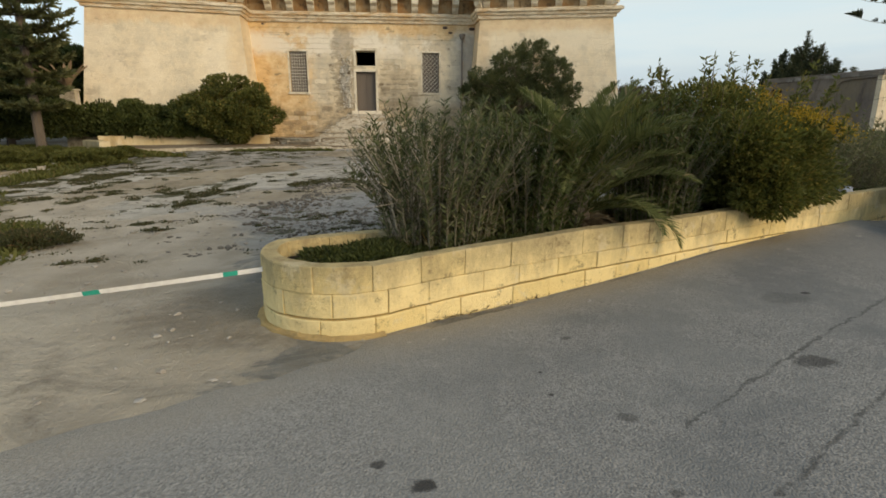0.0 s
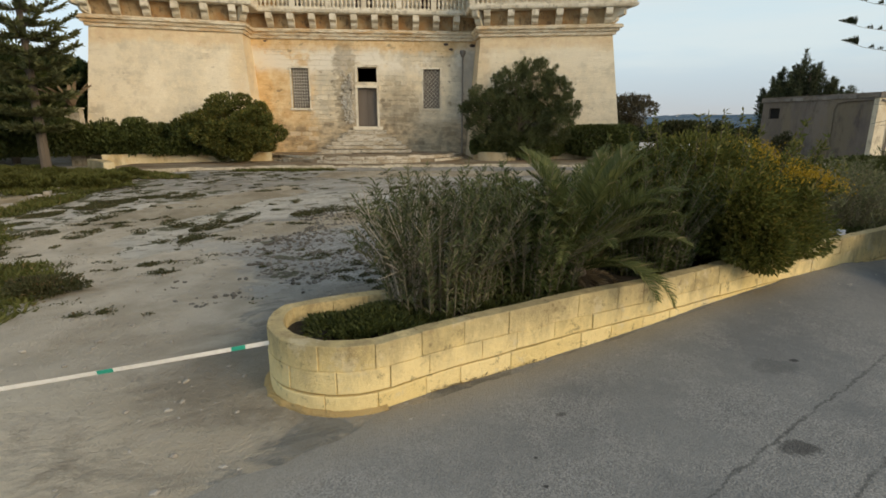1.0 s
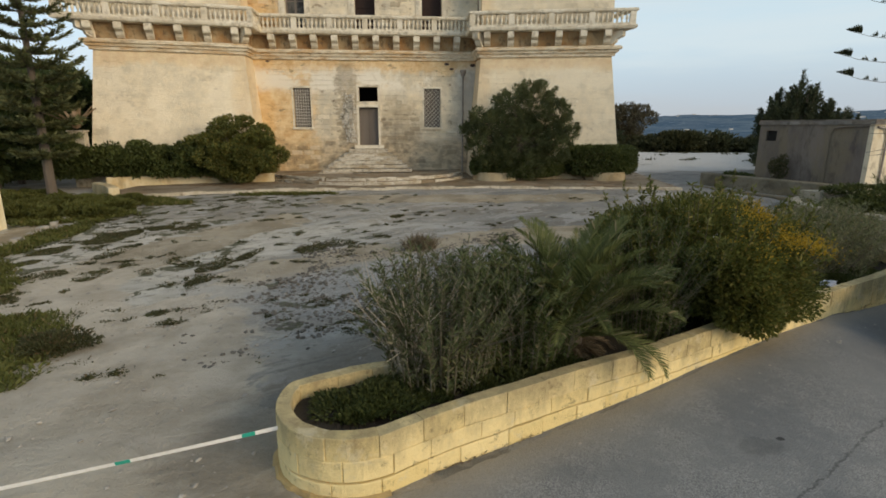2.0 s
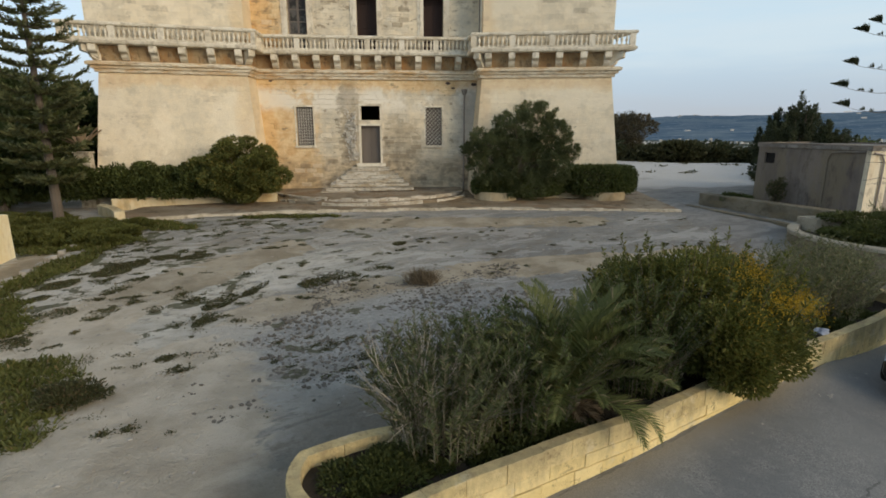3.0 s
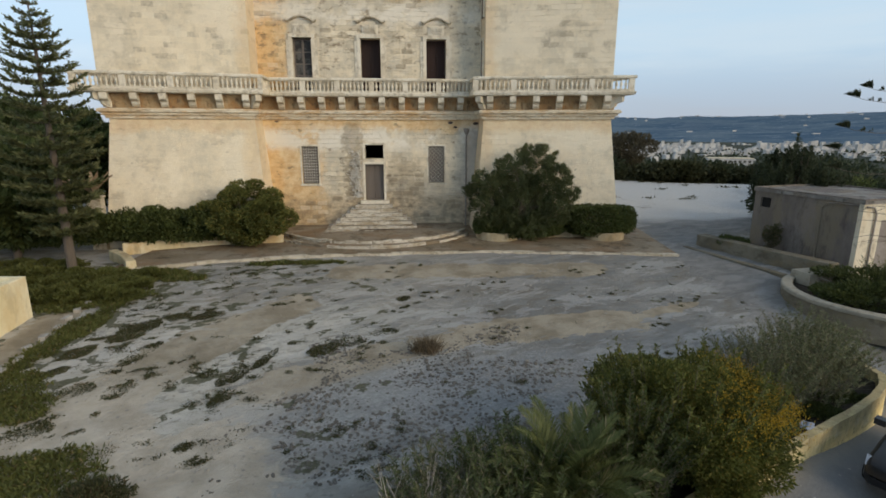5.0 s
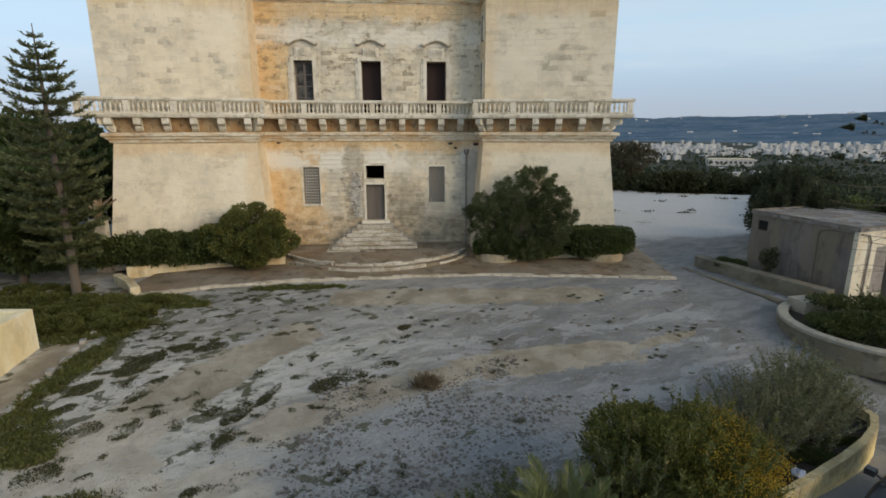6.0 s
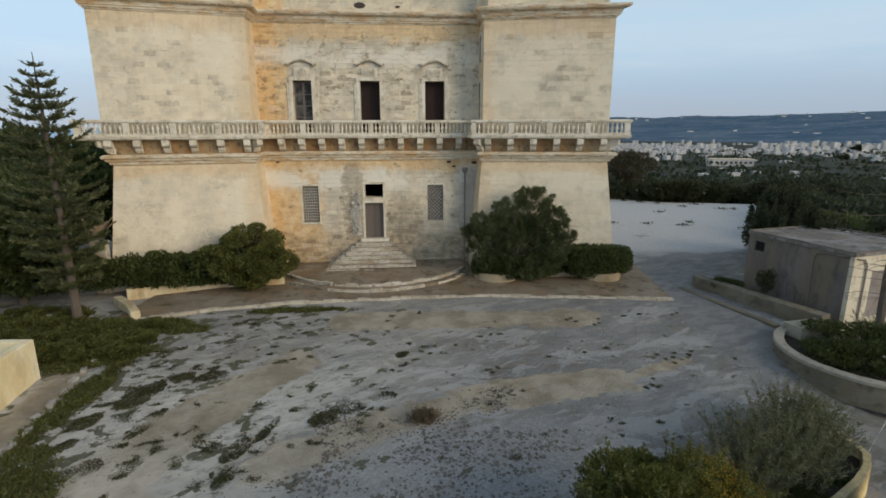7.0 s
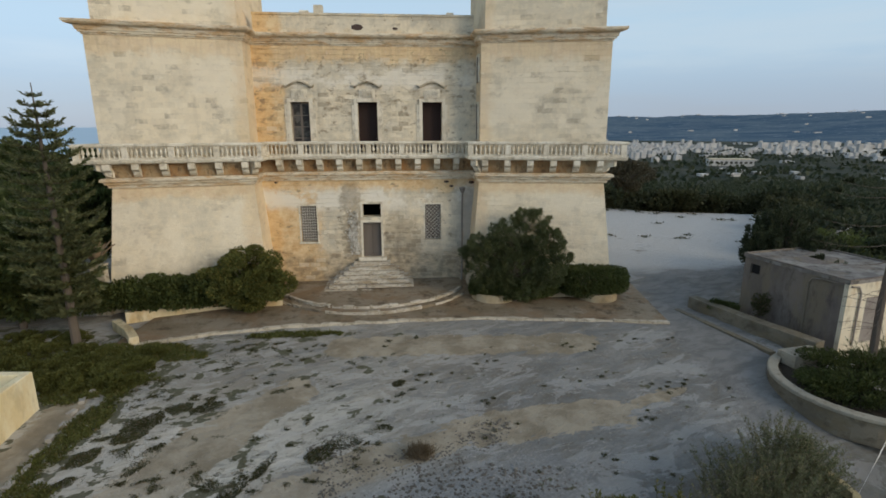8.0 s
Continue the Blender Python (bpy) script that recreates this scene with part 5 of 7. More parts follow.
low_wall("ramp_kerb", [(12.7, 27.2), (13.6, 24.6), (14.6, 21.6)], 0.7, 1.05, 0.3, WORN, "low worn stone kerb along the ramp")
low_wall("garden_wall", [(-21.0, 17.4), (-15.12, 17.5), (-14.8, 15.2), (-14.3, 11.0), (-14.2, 6.0)][::-1], 0.2, 2.1, 0.3, SUNNY, "garden wall with a square corner, sunlight in its pale yellow render")
for k, (a0, a1, cx, cy, r) in enumerate(((185, 330, 2.9, 29.05, 1.3), (195, 345, 8.9, 29.0, 1.15))):
    arc = [(cx + r * math.cos(radians(a0 + (a1 - a0) * i / 14)), cy + r * math.sin(radians(a0 + (a1 - a0) * i / 14))) for i in range(15)]
    low_wall("curved_planter", arc, 0.9, 1.58, 0.22, DULL, "low curved ochre planter at the tower's foot", "planter")
low_wall("planter_link", [(4.2, 28.6), (6.2, 28.85), (7.75, 28.95)], 0.9, 1.56, 0.22, DULL, "low dull ochre planter wall between the curved planters")

# ---- the hut ----
HUTROOT = thing("hut", pose(17.8, 21.95, 0.13, 0, 0, 18.5), "small grey cement-rendered utility hut with a flat roof", "hut")


def hut():
    # local x along the front, painted sunlit, y along the side, painted shaded
    bm = bmesh.new()
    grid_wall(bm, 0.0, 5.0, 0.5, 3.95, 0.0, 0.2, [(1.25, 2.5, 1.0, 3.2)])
    part("front_wall", bm, PALE, HUTROOT, "front wall, sunlight in its pale colour")
    bm = bmesh.new()
    turn = pose(0, 0, 0, 0, 0, 90)
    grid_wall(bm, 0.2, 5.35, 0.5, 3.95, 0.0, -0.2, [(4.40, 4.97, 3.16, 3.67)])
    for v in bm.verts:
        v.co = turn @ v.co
    part("side_wall", bm, HUT, HUTROOT, "stained cement side wall, shade in its grey colour")
    bm = bmesh.new()
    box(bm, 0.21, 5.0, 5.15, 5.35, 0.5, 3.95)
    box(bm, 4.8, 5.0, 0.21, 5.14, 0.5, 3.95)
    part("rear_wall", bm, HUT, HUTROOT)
    bm = bmesh.new()
    box(bm, -0.06, 5.06, -0.06, 5.41, 3.955, 4.1)
    soften(bm, 0.02, 1)
    part("roof", bm, ROOF, HUTROOT, "dusty grey flat roof")
    bm = bmesh.new()
    sweep(bm, [(-0.05, -0.05), (5.05, -0.05), (5.05, 5.4), (-0.05, 5.4)], [(0.0, 4.1), (0.0, 4.17), (-0.12, 4.17), (-0.12, 4.1)], True)
    part("roof_edge", bm, HUT, HUTROOT)
    bm = bmesh.new()
    ring_loft(bm, [[(2.4 + r * 1.3 * math.cos(f), 3.2 + r * 0.9 * math.sin(f), z) for f, r in ((radians(30 * i), 1 + 0.2 * noise.noise(Vector((i * 1.7, 3, 0)))) for i in range(12))] for z in (4.09, 4.112)])
    part("cement_patch", bm, HUT, HUTROOT, "pale cement patch on the roof")
    # near-black sheet in the vent opening, the hollow's shade painted as colour
    bm = bmesh.new()
    box(bm, 0.1, 0.13, 4.41, 4.96, 3.17, 3.66)
    part("vent_pane", bm, VOID, HUTROOT, "near-black sheet for the shade in the small vent")
    bm = bmesh.new()
    box(bm, 1.26, 2.49, 0.1, 0.15, 1.0, 3.19)
    for z in (1.6, 2.4):
        box(bm, 1.35, 2.4, 0.07, 0.1, z, z + 0.08)
    part("door", bm, IRON, HUTROOT, "pale grey metal door")
    bm = bmesh.new()
    tube(bm, [(-0.06, 1.75, 1.0), (-0.06, 1.75, 3.55), (-0.06, 1.6, 3.8), (-0.06, 1.2, 3.86), (-0.06, 0.2, 3.9)], [0.035] * 5, 7)
    part("pipe", bm, HUT, HUTROOT, "grey pipe bent along the wall")
    bm = bmesh.new()
    tube(bm, [(0.75, -0.06, 1.0), (0.75, -0.06, 3.5), (0.55, -0.06, 3.8), (0.1, -0.06, 3.85)], [0.04] * 4, 7)
    part("conduit", bm, IRON, HUTROOT, "brown conduit")


hut()

# ---- plants ----
CANE = plain("grey brown cane", (0.22, 0.195, 0.14), (0.13, 0.115, 0.08), 10.0, 0.9, 0.003)

def put_leaves(name, cloud, lengths, widths, material, parent, label=""):
    return link(name, leaves_mesh(name, cloud[0], cloud[1], lengths, widths, material), parent, None, label)


def bush(name, at, radii, label, category, leaves, size, material, seed, lobes=16, stems=7, trunk=0.05, group="", sift=None, **shape):
    """A shrub: stems that fork from the ground, and a crown of single leaves."""
    rng = np.random.default_rng(seed)
    root = thing(name, pose(*at), label, category, group)
    mid = (0, 0, radii[2] * 0.98)
    bm = bmesh.new()
    for i in range(stems):
        a = rng.uniform(0, 2 * math.pi)
        r = rng.uniform(0.25, 0.75)
        tip = Vector((math.cos(a) * r * radii[0], math.sin(a) * r * radii[1], radii[2] * rng.uniform(0.9, 1.5)))
        bend = Vector((tip.x * 0.3, tip.y * 0.3, tip.z * 0.5))
        tube(bm, [(0.1 * math.cos(a), 0.1 * math.sin(a), -0.1), bend, tip], [trunk, trunk * 0.7, trunk * 0.25], 5)
    tagged(part("stem", bm, BARK, root, "bare brown stems"), kind="stuff")
    count = int(leaves)
    cloud = crown_cloud(rng, count, mid, radii, lobes, floor=0.05, **shape)
    cloud = sift(cloud) if sift else cloud
    put_leaves("crown", cloud, rng.uniform(0.7, 1.3, len(cloud[0])) * size[0], size[1], material, root)
    return root


def oleander(at, radius, tall, seed, stems, label, skin=OLEANDER, leaves=(64, 90)):
    """Upright canes with long narrow leaves in whorls."""
    rng = np.random.default_rng(seed)
    root = thing("oleander", pose(*at), label, "shrub", "planter shrubs")
    bm = bmesh.new()
    places, ways, bare = [], [], []
    for i in range(stems):
        a, r = rng.uniform(0, 2 * math.pi), radius * math.sqrt(rng.uniform(0.02, 1))
        h = tall * rng.uniform(0.62, 1.05) * (1 - 0.25 * (r / radius) ** 2)
        base = Vector((0.55 * r * math.cos(a), 0.55 * r * math.sin(a), -0.05))
        tip = Vector((r * math.cos(a), r * math.sin(a), h))
        mid = base.lerp(tip, 0.5) + Vector((-0.12 * r * math.cos(a), -0.12 * r * math.sin(a), 0.08 * h))
        tube(bm, [base, mid, tip], [0.008, 0.006, 0.003], 4)
        for j in range(rng.integers(*leaves)):
            f = rng.uniform(0.02, 1.0)
            p = base.lerp(mid, f * 2) if f < 0.5 else mid.lerp(tip, f * 2 - 1)
            b = rng.uniform(0, 2 * math.pi)
            places.append(p)
            ways.append((0.75 * math.cos(b), 0.75 * math.sin(b), rng.uniform(0.25, 1.1)))
    tagged(part("cane", bm, CANE, root, "thin bare grey canes"), kind="stuff")
    n = len(places)
    link("foliage", leaves_mesh("foliage", np.array(places), np.array(ways), rng.uniform(0.075, 0.15, n), rng.uniform(0.014, 0.028, n), skin), root)
    bm = bmesh.new()
    for i in range(stems // 3):
        a = rng.uniform(0, 2 * math.pi)
        d = Vector((math.cos(a), math.sin(a), 0))
        tube(bm, [d * 0.15 * radius, d * radius * 0.6 + Vector((0, 0, tall * 0.35)), d * radius * rng.uniform(0.9, 1.15) + Vector((0, 0, tall * rng.uniform(0.5, 0.8)))], [0.007, 0.005, 0.002], 4)
    tagged(part("twig", bm, CANE, root, "bare dry twigs"), kind="stuff")
    return root


def bare_canes(at, seed):
    """Leafless whitish canes that fork and arch from one foot."""
    rng = np.random.default_rng(seed)
    root = thing("dead_shrub", pose(*at), "leafless whitish dead canes beside the oleander", "shrub")
    white = plain("bleached dead wood", (0.50, 0.45, 0.37), (0.34, 0.30, 0.24), 10.0, 0.9, 0.002)
    for i in range(34):
        a, r = rng.uniform(0, 2 * math.pi), rng.uniform(0.15, 0.95)
        tip = Vector((r * math.cos(a), r * math.sin(a), rng.uniform(0.8, 1.6)))
        low = Vector((tip.x * 0.15, tip.y * 0.15, -0.05))
        elbow = low.lerp(tip, 0.55) + Vector((-0.2 * tip.x, -0.2 * tip.y, 0.1)) + 0.05 * Vector(rng.normal(size=3))
        bm = bmesh.new()
        tube(bm, [low, elbow, tip], [0.013, 0.009, 0.003], 5)
        for k in range(2):
            fork = elbow.lerp(tip, rng.uniform(0.0, 0.6))
            tube(bm, [fork, fork + (tip - elbow) * rng.uniform(0.35, 0.6) + 0.13 * Vector(rng.normal(size=3))], [0.006, 0.002], 4)
        part("cane", bm, white, root)


def palm(at, seed):
    """A young date palm: a short shaggy trunk and arching fronds, each one a part."""
    rng = np.random.default_rng(seed)
    root = thing("date_palm", pose(*at), "young date palm with arching grey-green fronds in the planter", "palm")
    bm = bmesh.new()
    lathe(bm, [(0.15, -0.1), (0.17, 0.1), (0.16, 0.35), (0.14, 0.5), (0.07, 0.68)], 9)
    part("trunk", bm, BARK, root)
    meshes = []
    for kind in range(4):
        bend = (0.6, 0.85, 1.05, 1.35)[kind]
        span = (1.75, 1.9, 1.9, 1.7)[kind]
        line = []
        p, f = Vector((0, 0, 0)), radians(76 - 14 * kind)
        for i in range(25):
            line.append((p.copy(), f))
            p += Vector((math.cos(f), 0, math.sin(f))) * span / 24
            f -= bend * (0.02 + 0.075 * i / 24)
        bm = bmesh.new()
        tube(bm, [q for q, _ in line[::4]], [0.022, 0.018, 0.015, 0.011, 0.008, 0.005, 0.003], 5)
        for i in range(3, 25):
            for half in (0.0, 0.5):
                q = line[i][0].lerp(line[min(i + 1, 24)][0], half)
                f = line[i][1]
                size = 0.36 * math.sin(math.pi * min(1, (i + half) / 25 * 0.86 + 0.12)) ** 0.7
                for s in (-1, 1):
                    d = (Vector((math.cos(f), 0, math.sin(f))) * 0.75 + Vector((0, s, 0)) * 0.6 + Vector((-math.sin(f), 0, math.cos(f))) * rng.uniform(0.2, 0.5)).normalized()
                    tip = q + d * size * rng.uniform(0.85, 1.1) + Vector((0, 0, -0.10 * size))
                    w = Vector((math.cos(f), 0, math.sin(f))) * 0.019
                    m = q.lerp(tip, 0.4) + Vector((0, 0, 0.02))
                    bm.faces.new([bm.verts.new(v) for v in (q - w * 0.5, m - w, tip, m + w, q + w * 0.5)])
        me = bpy.data.meshes.new("frond")
        bm.to_mesh(me)
        bm.free()
        me.materials.append(PALM)
        meshes.append(me)
        if kind == 3:
            dead = me.copy()
            dead.materials.clear()
            dead.materials.append(DRY)
            meshes.append(dead)
    for i in range(48):
        kind = min(3, int(i / 48 * 3.3 + rng.uniform(-0.5, 0.5)))
        kind = max(0, kind)
        link("frond", meshes[kind], root, pose(0, 0, 0.58 - 0.05 * kind, rng.uniform(-6, 6), rng.uniform(-8, 10), i * 137.5 + rng.uniform(-14, 14)) @ Matrix.Scale(rng.uniform(0.88, 1.1), 4))
    for i in range(9):
        link("dead_frond", meshes[4], root, pose(0, 0, 0.36, rng.uniform(-10, 10), rng.uniform(22, 40), -95 + 22 * i + rng.uniform(-8, 8)) @ Matrix.Scale(rng.uniform(0.42, 0.58), 4), "withered brown frond")
    return root


def araucaria(at, tall, reach, seed, label, gap=1.0, bare=0.12):
    """A Norfolk Island pine: a straight stem and whorls of upcurved feathery branches."""
    rng = np.random.default_rng(seed)
    root = thing("norfolk_pine", pose(*at), label, "tree", "norfolk pines")
    bm = bmesh.new()
    tube(bm, [(0, 0, -0.2), (0, 0, tall * 0.3), (0, 0, tall * 0.7), (0, 0, tall)], [0.21, 0.16, 0.09, 0.015], 9)
    part("trunk", bm, BARK, root)
    bm = bmesh.new()
    places, ways, sizes = [], [], []
    z, k = tall * 0.16, 0
    while z < tall - 0.25:
        f = z / tall
        length = 1.22 * reach * (1 - math.exp(-(tall - z) / 3.6)) * (0.55 + 0.45 * float(soft(1.8, 5.0, z)))
        arms = 6 if f < 0.85 else 5
        for i in range(arms):
            a = 2 * math.pi * (i + 0.5 * (k % 2)) / arms + rng.uniform(-0.2, 0.2)
            out = Vector((math.cos(a), math.sin(a), 0))
            own = length * rng.uniform(0.85, 1.1)
            pts = [Vector((0, 0, z)) + out * own * t + Vector((0, 0, own * (0.02 * t - 0.14 * t * (1 - f) * (1.4 - t) + (0.14 + 0.25 * f) * t ** 3))) for t in (0, 0.35, 0.7, 1.0)]
            tube(bm, pts, [0.035 * (1 - f) + 0.012, 0.02, 0.014, 0.006], 4)
            side = out.cross(Vector((0, 0, 1)))
            n = int((50 + 260 * max(0.0, 0.55 - f)) * own) + 8
            for j in range(n):
                t = rng.uniform(bare, 1.0)
                q = pts[0].lerp(pts[1], t / 0.35) if t < 0.35 else pts[1].lerp(pts[2], (t - 0.35) / 0.35) if t < 0.7 else pts[2].lerp(pts[3], (t - 0.7) / 0.3)
                hand = rng.choice((-1, 1))
                twig = (0.18 + 0.10 * rng.uniform()) * min(1.0, own + 0.25) * (1.0 if f > 0.5 else 1.2)
                way = out * rng.uniform(0.3, 0.9) + side * hand * rng.uniform(0.3, 0.9) + Vector((0, 0, rng.uniform(0.0, 0.7)))
                for m in range(3):
                    places.append(q + way.normalized() * twig * m * 0.3)
                    ways.append(way + Vector(rng.normal(size=3) * 0.25))
                    sizes.append(twig * rng.uniform(0.55, 0.95))
        z += (0.62 - 0.28 * f) * tall / 11.0 * gap
        k += 1
    tagged(part("limb_whorl", bm, BARK, root), kind="stuff")
    link("foliage", leaves_mesh("foliage", np.array(places), np.array(ways), np.array(sizes), np.array(sizes) * 0.30, PINE), root)
    return root


def sparse_araucaria(at):
    """A Norfolk Island pine with long bare branches that end in feathery pads."""
    rng = np.random.default_rng(52)
    root = thing("norfolk_pine", pose(*at), "tall sparse Norfolk Island pine in the round planter", "tree", "norfolk pines")
    bm = bmesh.new()
    tube(bm, [(-0.1, 0, -0.2), (-0.2, 0, 3.0), (-0.1, 0, 7.0), (0, 0, 13.5)], [0.16, 0.14, 0.10, 0.02], 9)
    part("trunk", bm, BARK, root, "reddish brown trunk")
    bm = bmesh.new()
    places, ways, sizes = [], [], []
    for z, reach in ((4.8, 3.2), (5.5, 3.2), (6.3, 2.9), (7.4, 2.8), (7.75, 2.2), (8.8, 1.2), (9.6, 1.0), (10.4, 0.9), (11.2, 0.7), (12.0, 0.5), (12.7, 0.35)):
        for turn in (0, 75, 150, 215):
            a = math.pi + radians(turn + rng.uniform(-6, 6))
            out, own = Vector((math.cos(a), math.sin(a), 0)), reach * (1.0 if turn == 0 else rng.uniform(0.8, 1.0))
            line = [Vector((-0.12, 0, z)) + out * own * t + Vector((0, 0, own * (-0.22 * t + 0.28 * t * t))) for t in (0, 0.25, 0.5, 0.75, 1.0)]
            tube(bm, line, [0.022, 0.014, 0.010, 0.008, 0.005], 5)
            side = out.cross(Vector((0, 0, 1)))
            for start, end, count in ((0.83, 1.0, 120), (0.64, 0.70, 26), (0.54, 0.58, 14)):
                for j in range(count):
                    t = rng.uniform(start, end) * 4
                    back = (end * 4 - t) / (end - start) / 4
                    q = line[min(int(t), 3)].lerp(line[min(int(t), 3) + 1], t - min(int(t), 3))
                    way = out * (0.9 - 0.6 * back) + side * rng.uniform(-0.35, 0.35) + Vector((0, 0, 0.35 + 0.65 * back))
                    places.append(q + way.normalized() * rng.uniform(0, 0.05))
                    ways.append(way)
                    sizes.append((0.10 + 0.24 * back) * rng.uniform(0.75, 1.1) * (1.0 if count > 100 else 0.6))
    tagged(part("limb_whorl", bm, BARK, root), kind="stuff")
    link("foliage", leaves_mesh("foliage", np.array(places), np.array(ways), np.array(sizes), np.array(sizes) * 0.20, DARKLEAF), root)
    bm = bmesh.new()
    for i in range(16):
        a, z = rng.uniform(2.3, 4.3), rng.uniform(2.0, 4.0)
        d = Vector((math.cos(a), math.sin(a), 0))
        tube(bm, [(-0.18, 0, z), (-0.18 + d.x * 0.8, d.y * 0.8, z + 0.05), (-0.18 + d.x * 1.5, d.y * 1.5, z - rng.uniform(-0.1, 0.3))], [0.014, 0.010, 0.004], 4)
    tagged(part("twig", bm, BARK, root, "thin dead brown twigs"), kind="stuff")
    return root


def spiky_conifer(at, tall, wide, seed, label):
    """A dark conifer of many upright pointed clumps."""
    rng = np.random.default_rng(seed)
    root = thing("dark_conifer", pose(*at), label, "tree")
    bm = bmesh.new()
    tube(bm, [(0, 0, -0.2), (0.1, 0, tall * 0.5), (0.1, 0, tall * 0.85)], [0.2, 0.14, 0.04], 8)
    places, ways = [], []
    for i in range(135):
        a, f = rng.uniform(0, 2 * math.pi), rng.uniform(0, 1) ** 0.6
        r = wide * f
        crest = tall * (1.03 - 0.46 * f) * (0.93 + 0.14 * noise.noise(Vector((math.cos(a) * 2, math.sin(a) * 2, f * 2))))
        z = crest - (abs(rng.normal()) * 1.1 if i % 2 else 0.0) - 0.75
        foot = Vector((r * math.cos(a), 0.8 * r * math.sin(a), max(z, 0.9)))
        tip = foot + Vector((0.25 * math.cos(a), 0.2 * math.sin(a), 1.05)) * rng.uniform(0.75, 1.4)
        if i % 4 == 0:
            tube(bm, [(0.08, 0, foot.z * 0.6), foot, tip], [0.05, 0.03, 0.01], 5)
        n = 210
        t = rng.uniform(0, 1, n)
        spread = 0.24 * (1 - t) ** 1.0 + 0.015
        o = rng.normal(size=(n, 3)) * 0.55
        places.append(np.array(foot) + t[:, None] * np.array(tip - foot) + o * spread[:, None])
        ways.append(o + np.array([0, 0, 0.9]))
    tagged(part("trunk", bm, BARK, root), kind="stuff")
    places, ways = np.concatenate(places), np.concatenate(ways)
    link("crown", leaves_mesh("crown", places, ways, rng.uniform(0.12, 0.24, len(places)), 0.05, DARKLEAF), root)
    return root


def tree(name, at, tall, radii, seed, label, material, leaves, size, lobes=26, group=""):
    """A trunk with forking limbs and a ragged crown."""
    rng = np.random.default_rng(seed)
    root = thing(name, pose(*at), label, "tree", group)
    bm = bmesh.new()
    top = tall - radii[2]
    tube(bm, [(0, 0, -0.3), (0.05, 0.03, top * 0.5), (0.1, -0.05, top)], [0.2, 0.16, 0.12], 8)
    for i in range(9):
        a = 2 * math.pi * i / 9 + rng.uniform(-0.3, 0.3)
        b = Vector((math.cos(a) * radii[0] * 0.7, math.sin(a) * radii[1] * 0.7, top + radii[2] * rng.uniform(-0.2, 0.6)))
        tube(bm, [(0.05, 0, top * rng.uniform(0.5, 0.95)), b * 0.5 + Vector((0, 0, top * 0.5)), b], [0.08, 0.05, 0.015], 5)
    part("trunk", bm, BARK, root)
    cloud = crown_cloud(rng, leaves, (0, 0, top), radii, lobes, lobe=(0.22, 0.40), spread=0.68)
    put_leaves("crown", cloud, rng.uniform(0.7, 1.3, len(cloud[0])) * size[0], size[1], material, root)
    return root


# the long planter
oleander((-0.05, 6.75, 0.5), 1.25, 1.98, 1, 165, "grey-green oleander with bare canes in the planter", GREYLEAF)
oleander((1.2, 7.45, 0.5), 1.35, 1.95, 2, 200, "leafy green oleander in the planter", OLEANDER, (84, 116))
oleander((3.45, 8.5, 0.5), 1.2, 2.15, 3, 170, "tall oleander between the palm and the flowering shrub", OLEANDER, (84, 116))
palm((1.98, 7.42, 0.40), 5)
bare_canes((-0.45, 6.55, 0.55), 6)


def sloping(cloud):
    """Drop what stands above the shrub's falling crest."""
    spots, ways = np.asarray(cloud[0], float), np.asarray(cloud[1], float)
    across = 0.888 * spots[:, 0] - 0.46 * spots[:, 1]
    keep = spots[:, 2] < 2.75 - 0.55 * np.maximum(across + 0.1, 0.0) + 0.22 * np.sin(5.0 * spots[:, 0]) * np.cos(4.0 * spots[:, 1])
    return spots[keep], ways[keep]


big = bush("flowering_shrub", (4.8, 9.25, 0.25), (2.1, 1.9, 1.4), "large dense green shrub with yellow flower clusters", "shrub", 90000, (0.072, 0.032), SHRUB, 7, lobes=36, sift=sloping, spread=0.66, lobe=(0.2, 0.42))
low = crown_cloud(np.random.default_rng(71), 12000, (0.35, -0.85, 0.95), (1.5, 0.75, 0.6), 22, lobe=(0.25, 0.42))
put_leaves("crown", low, 0.08, 0.034, SHRUB, big)
hang = crown_cloud(np.random.default_rng(73), 12000, (0.05, -1.22, 0.95), (0.95, 0.6, 0.6), 20, lobe=(0.25, 0.42))
put_leaves("crown", hang, 0.08, 0.034, SHRUB, big)
full = crown_cloud(np.random.default_rng(72), 30000, (0.65, 0.15, 1.5), (1.5, 1.35, 1.12), 44, spread=0.72, lobe=(0.2, 0.36))
put_leaves("crown", sloping(full), 0.075, 0.033, SHRUB, big)
rng = np.random.default_rng(9)
bm, places, ways = bmesh.new(), [], []
for i in range(80):
    o = Vector(rng.normal(size=3))
    o.z = abs(o.z) * 0.9
    o.normalize()
    foot = Vector((o.x * 1.95, o.y * 1.65, 1.4 + o.z * 1.05))
    if not len(sloping(([foot], [foot]))[0]):
        continue
    tip = foot + (o * 0.5 + Vector((0, 0, 0.8))).normalized() * rng.uniform(0.25, 0.65)
    tube(bm, [foot, tip], [0.008, 0.003], 4)
    for j in range(34):
        places.append(foot.lerp(tip, rng.uniform(0, 1)))
        ways.append(Vector(rng.normal(size=3)) * 0.7 + Vector((0, 0, 0.7)))
tagged(part("shoot", bm, BARK, big), kind="stuff")
link("shoot_foliage", leaves_mesh("shoot_foliage", np.array(places), np.array(ways), rng.uniform(0.07, 0.13, len(places)), 0.035, SHRUB), big)
rng = np.random.default_rng(8)
d = rng.normal(size=(2600, 3))
d /= np.linalg.norm(d, axis=1, keepdims=True)
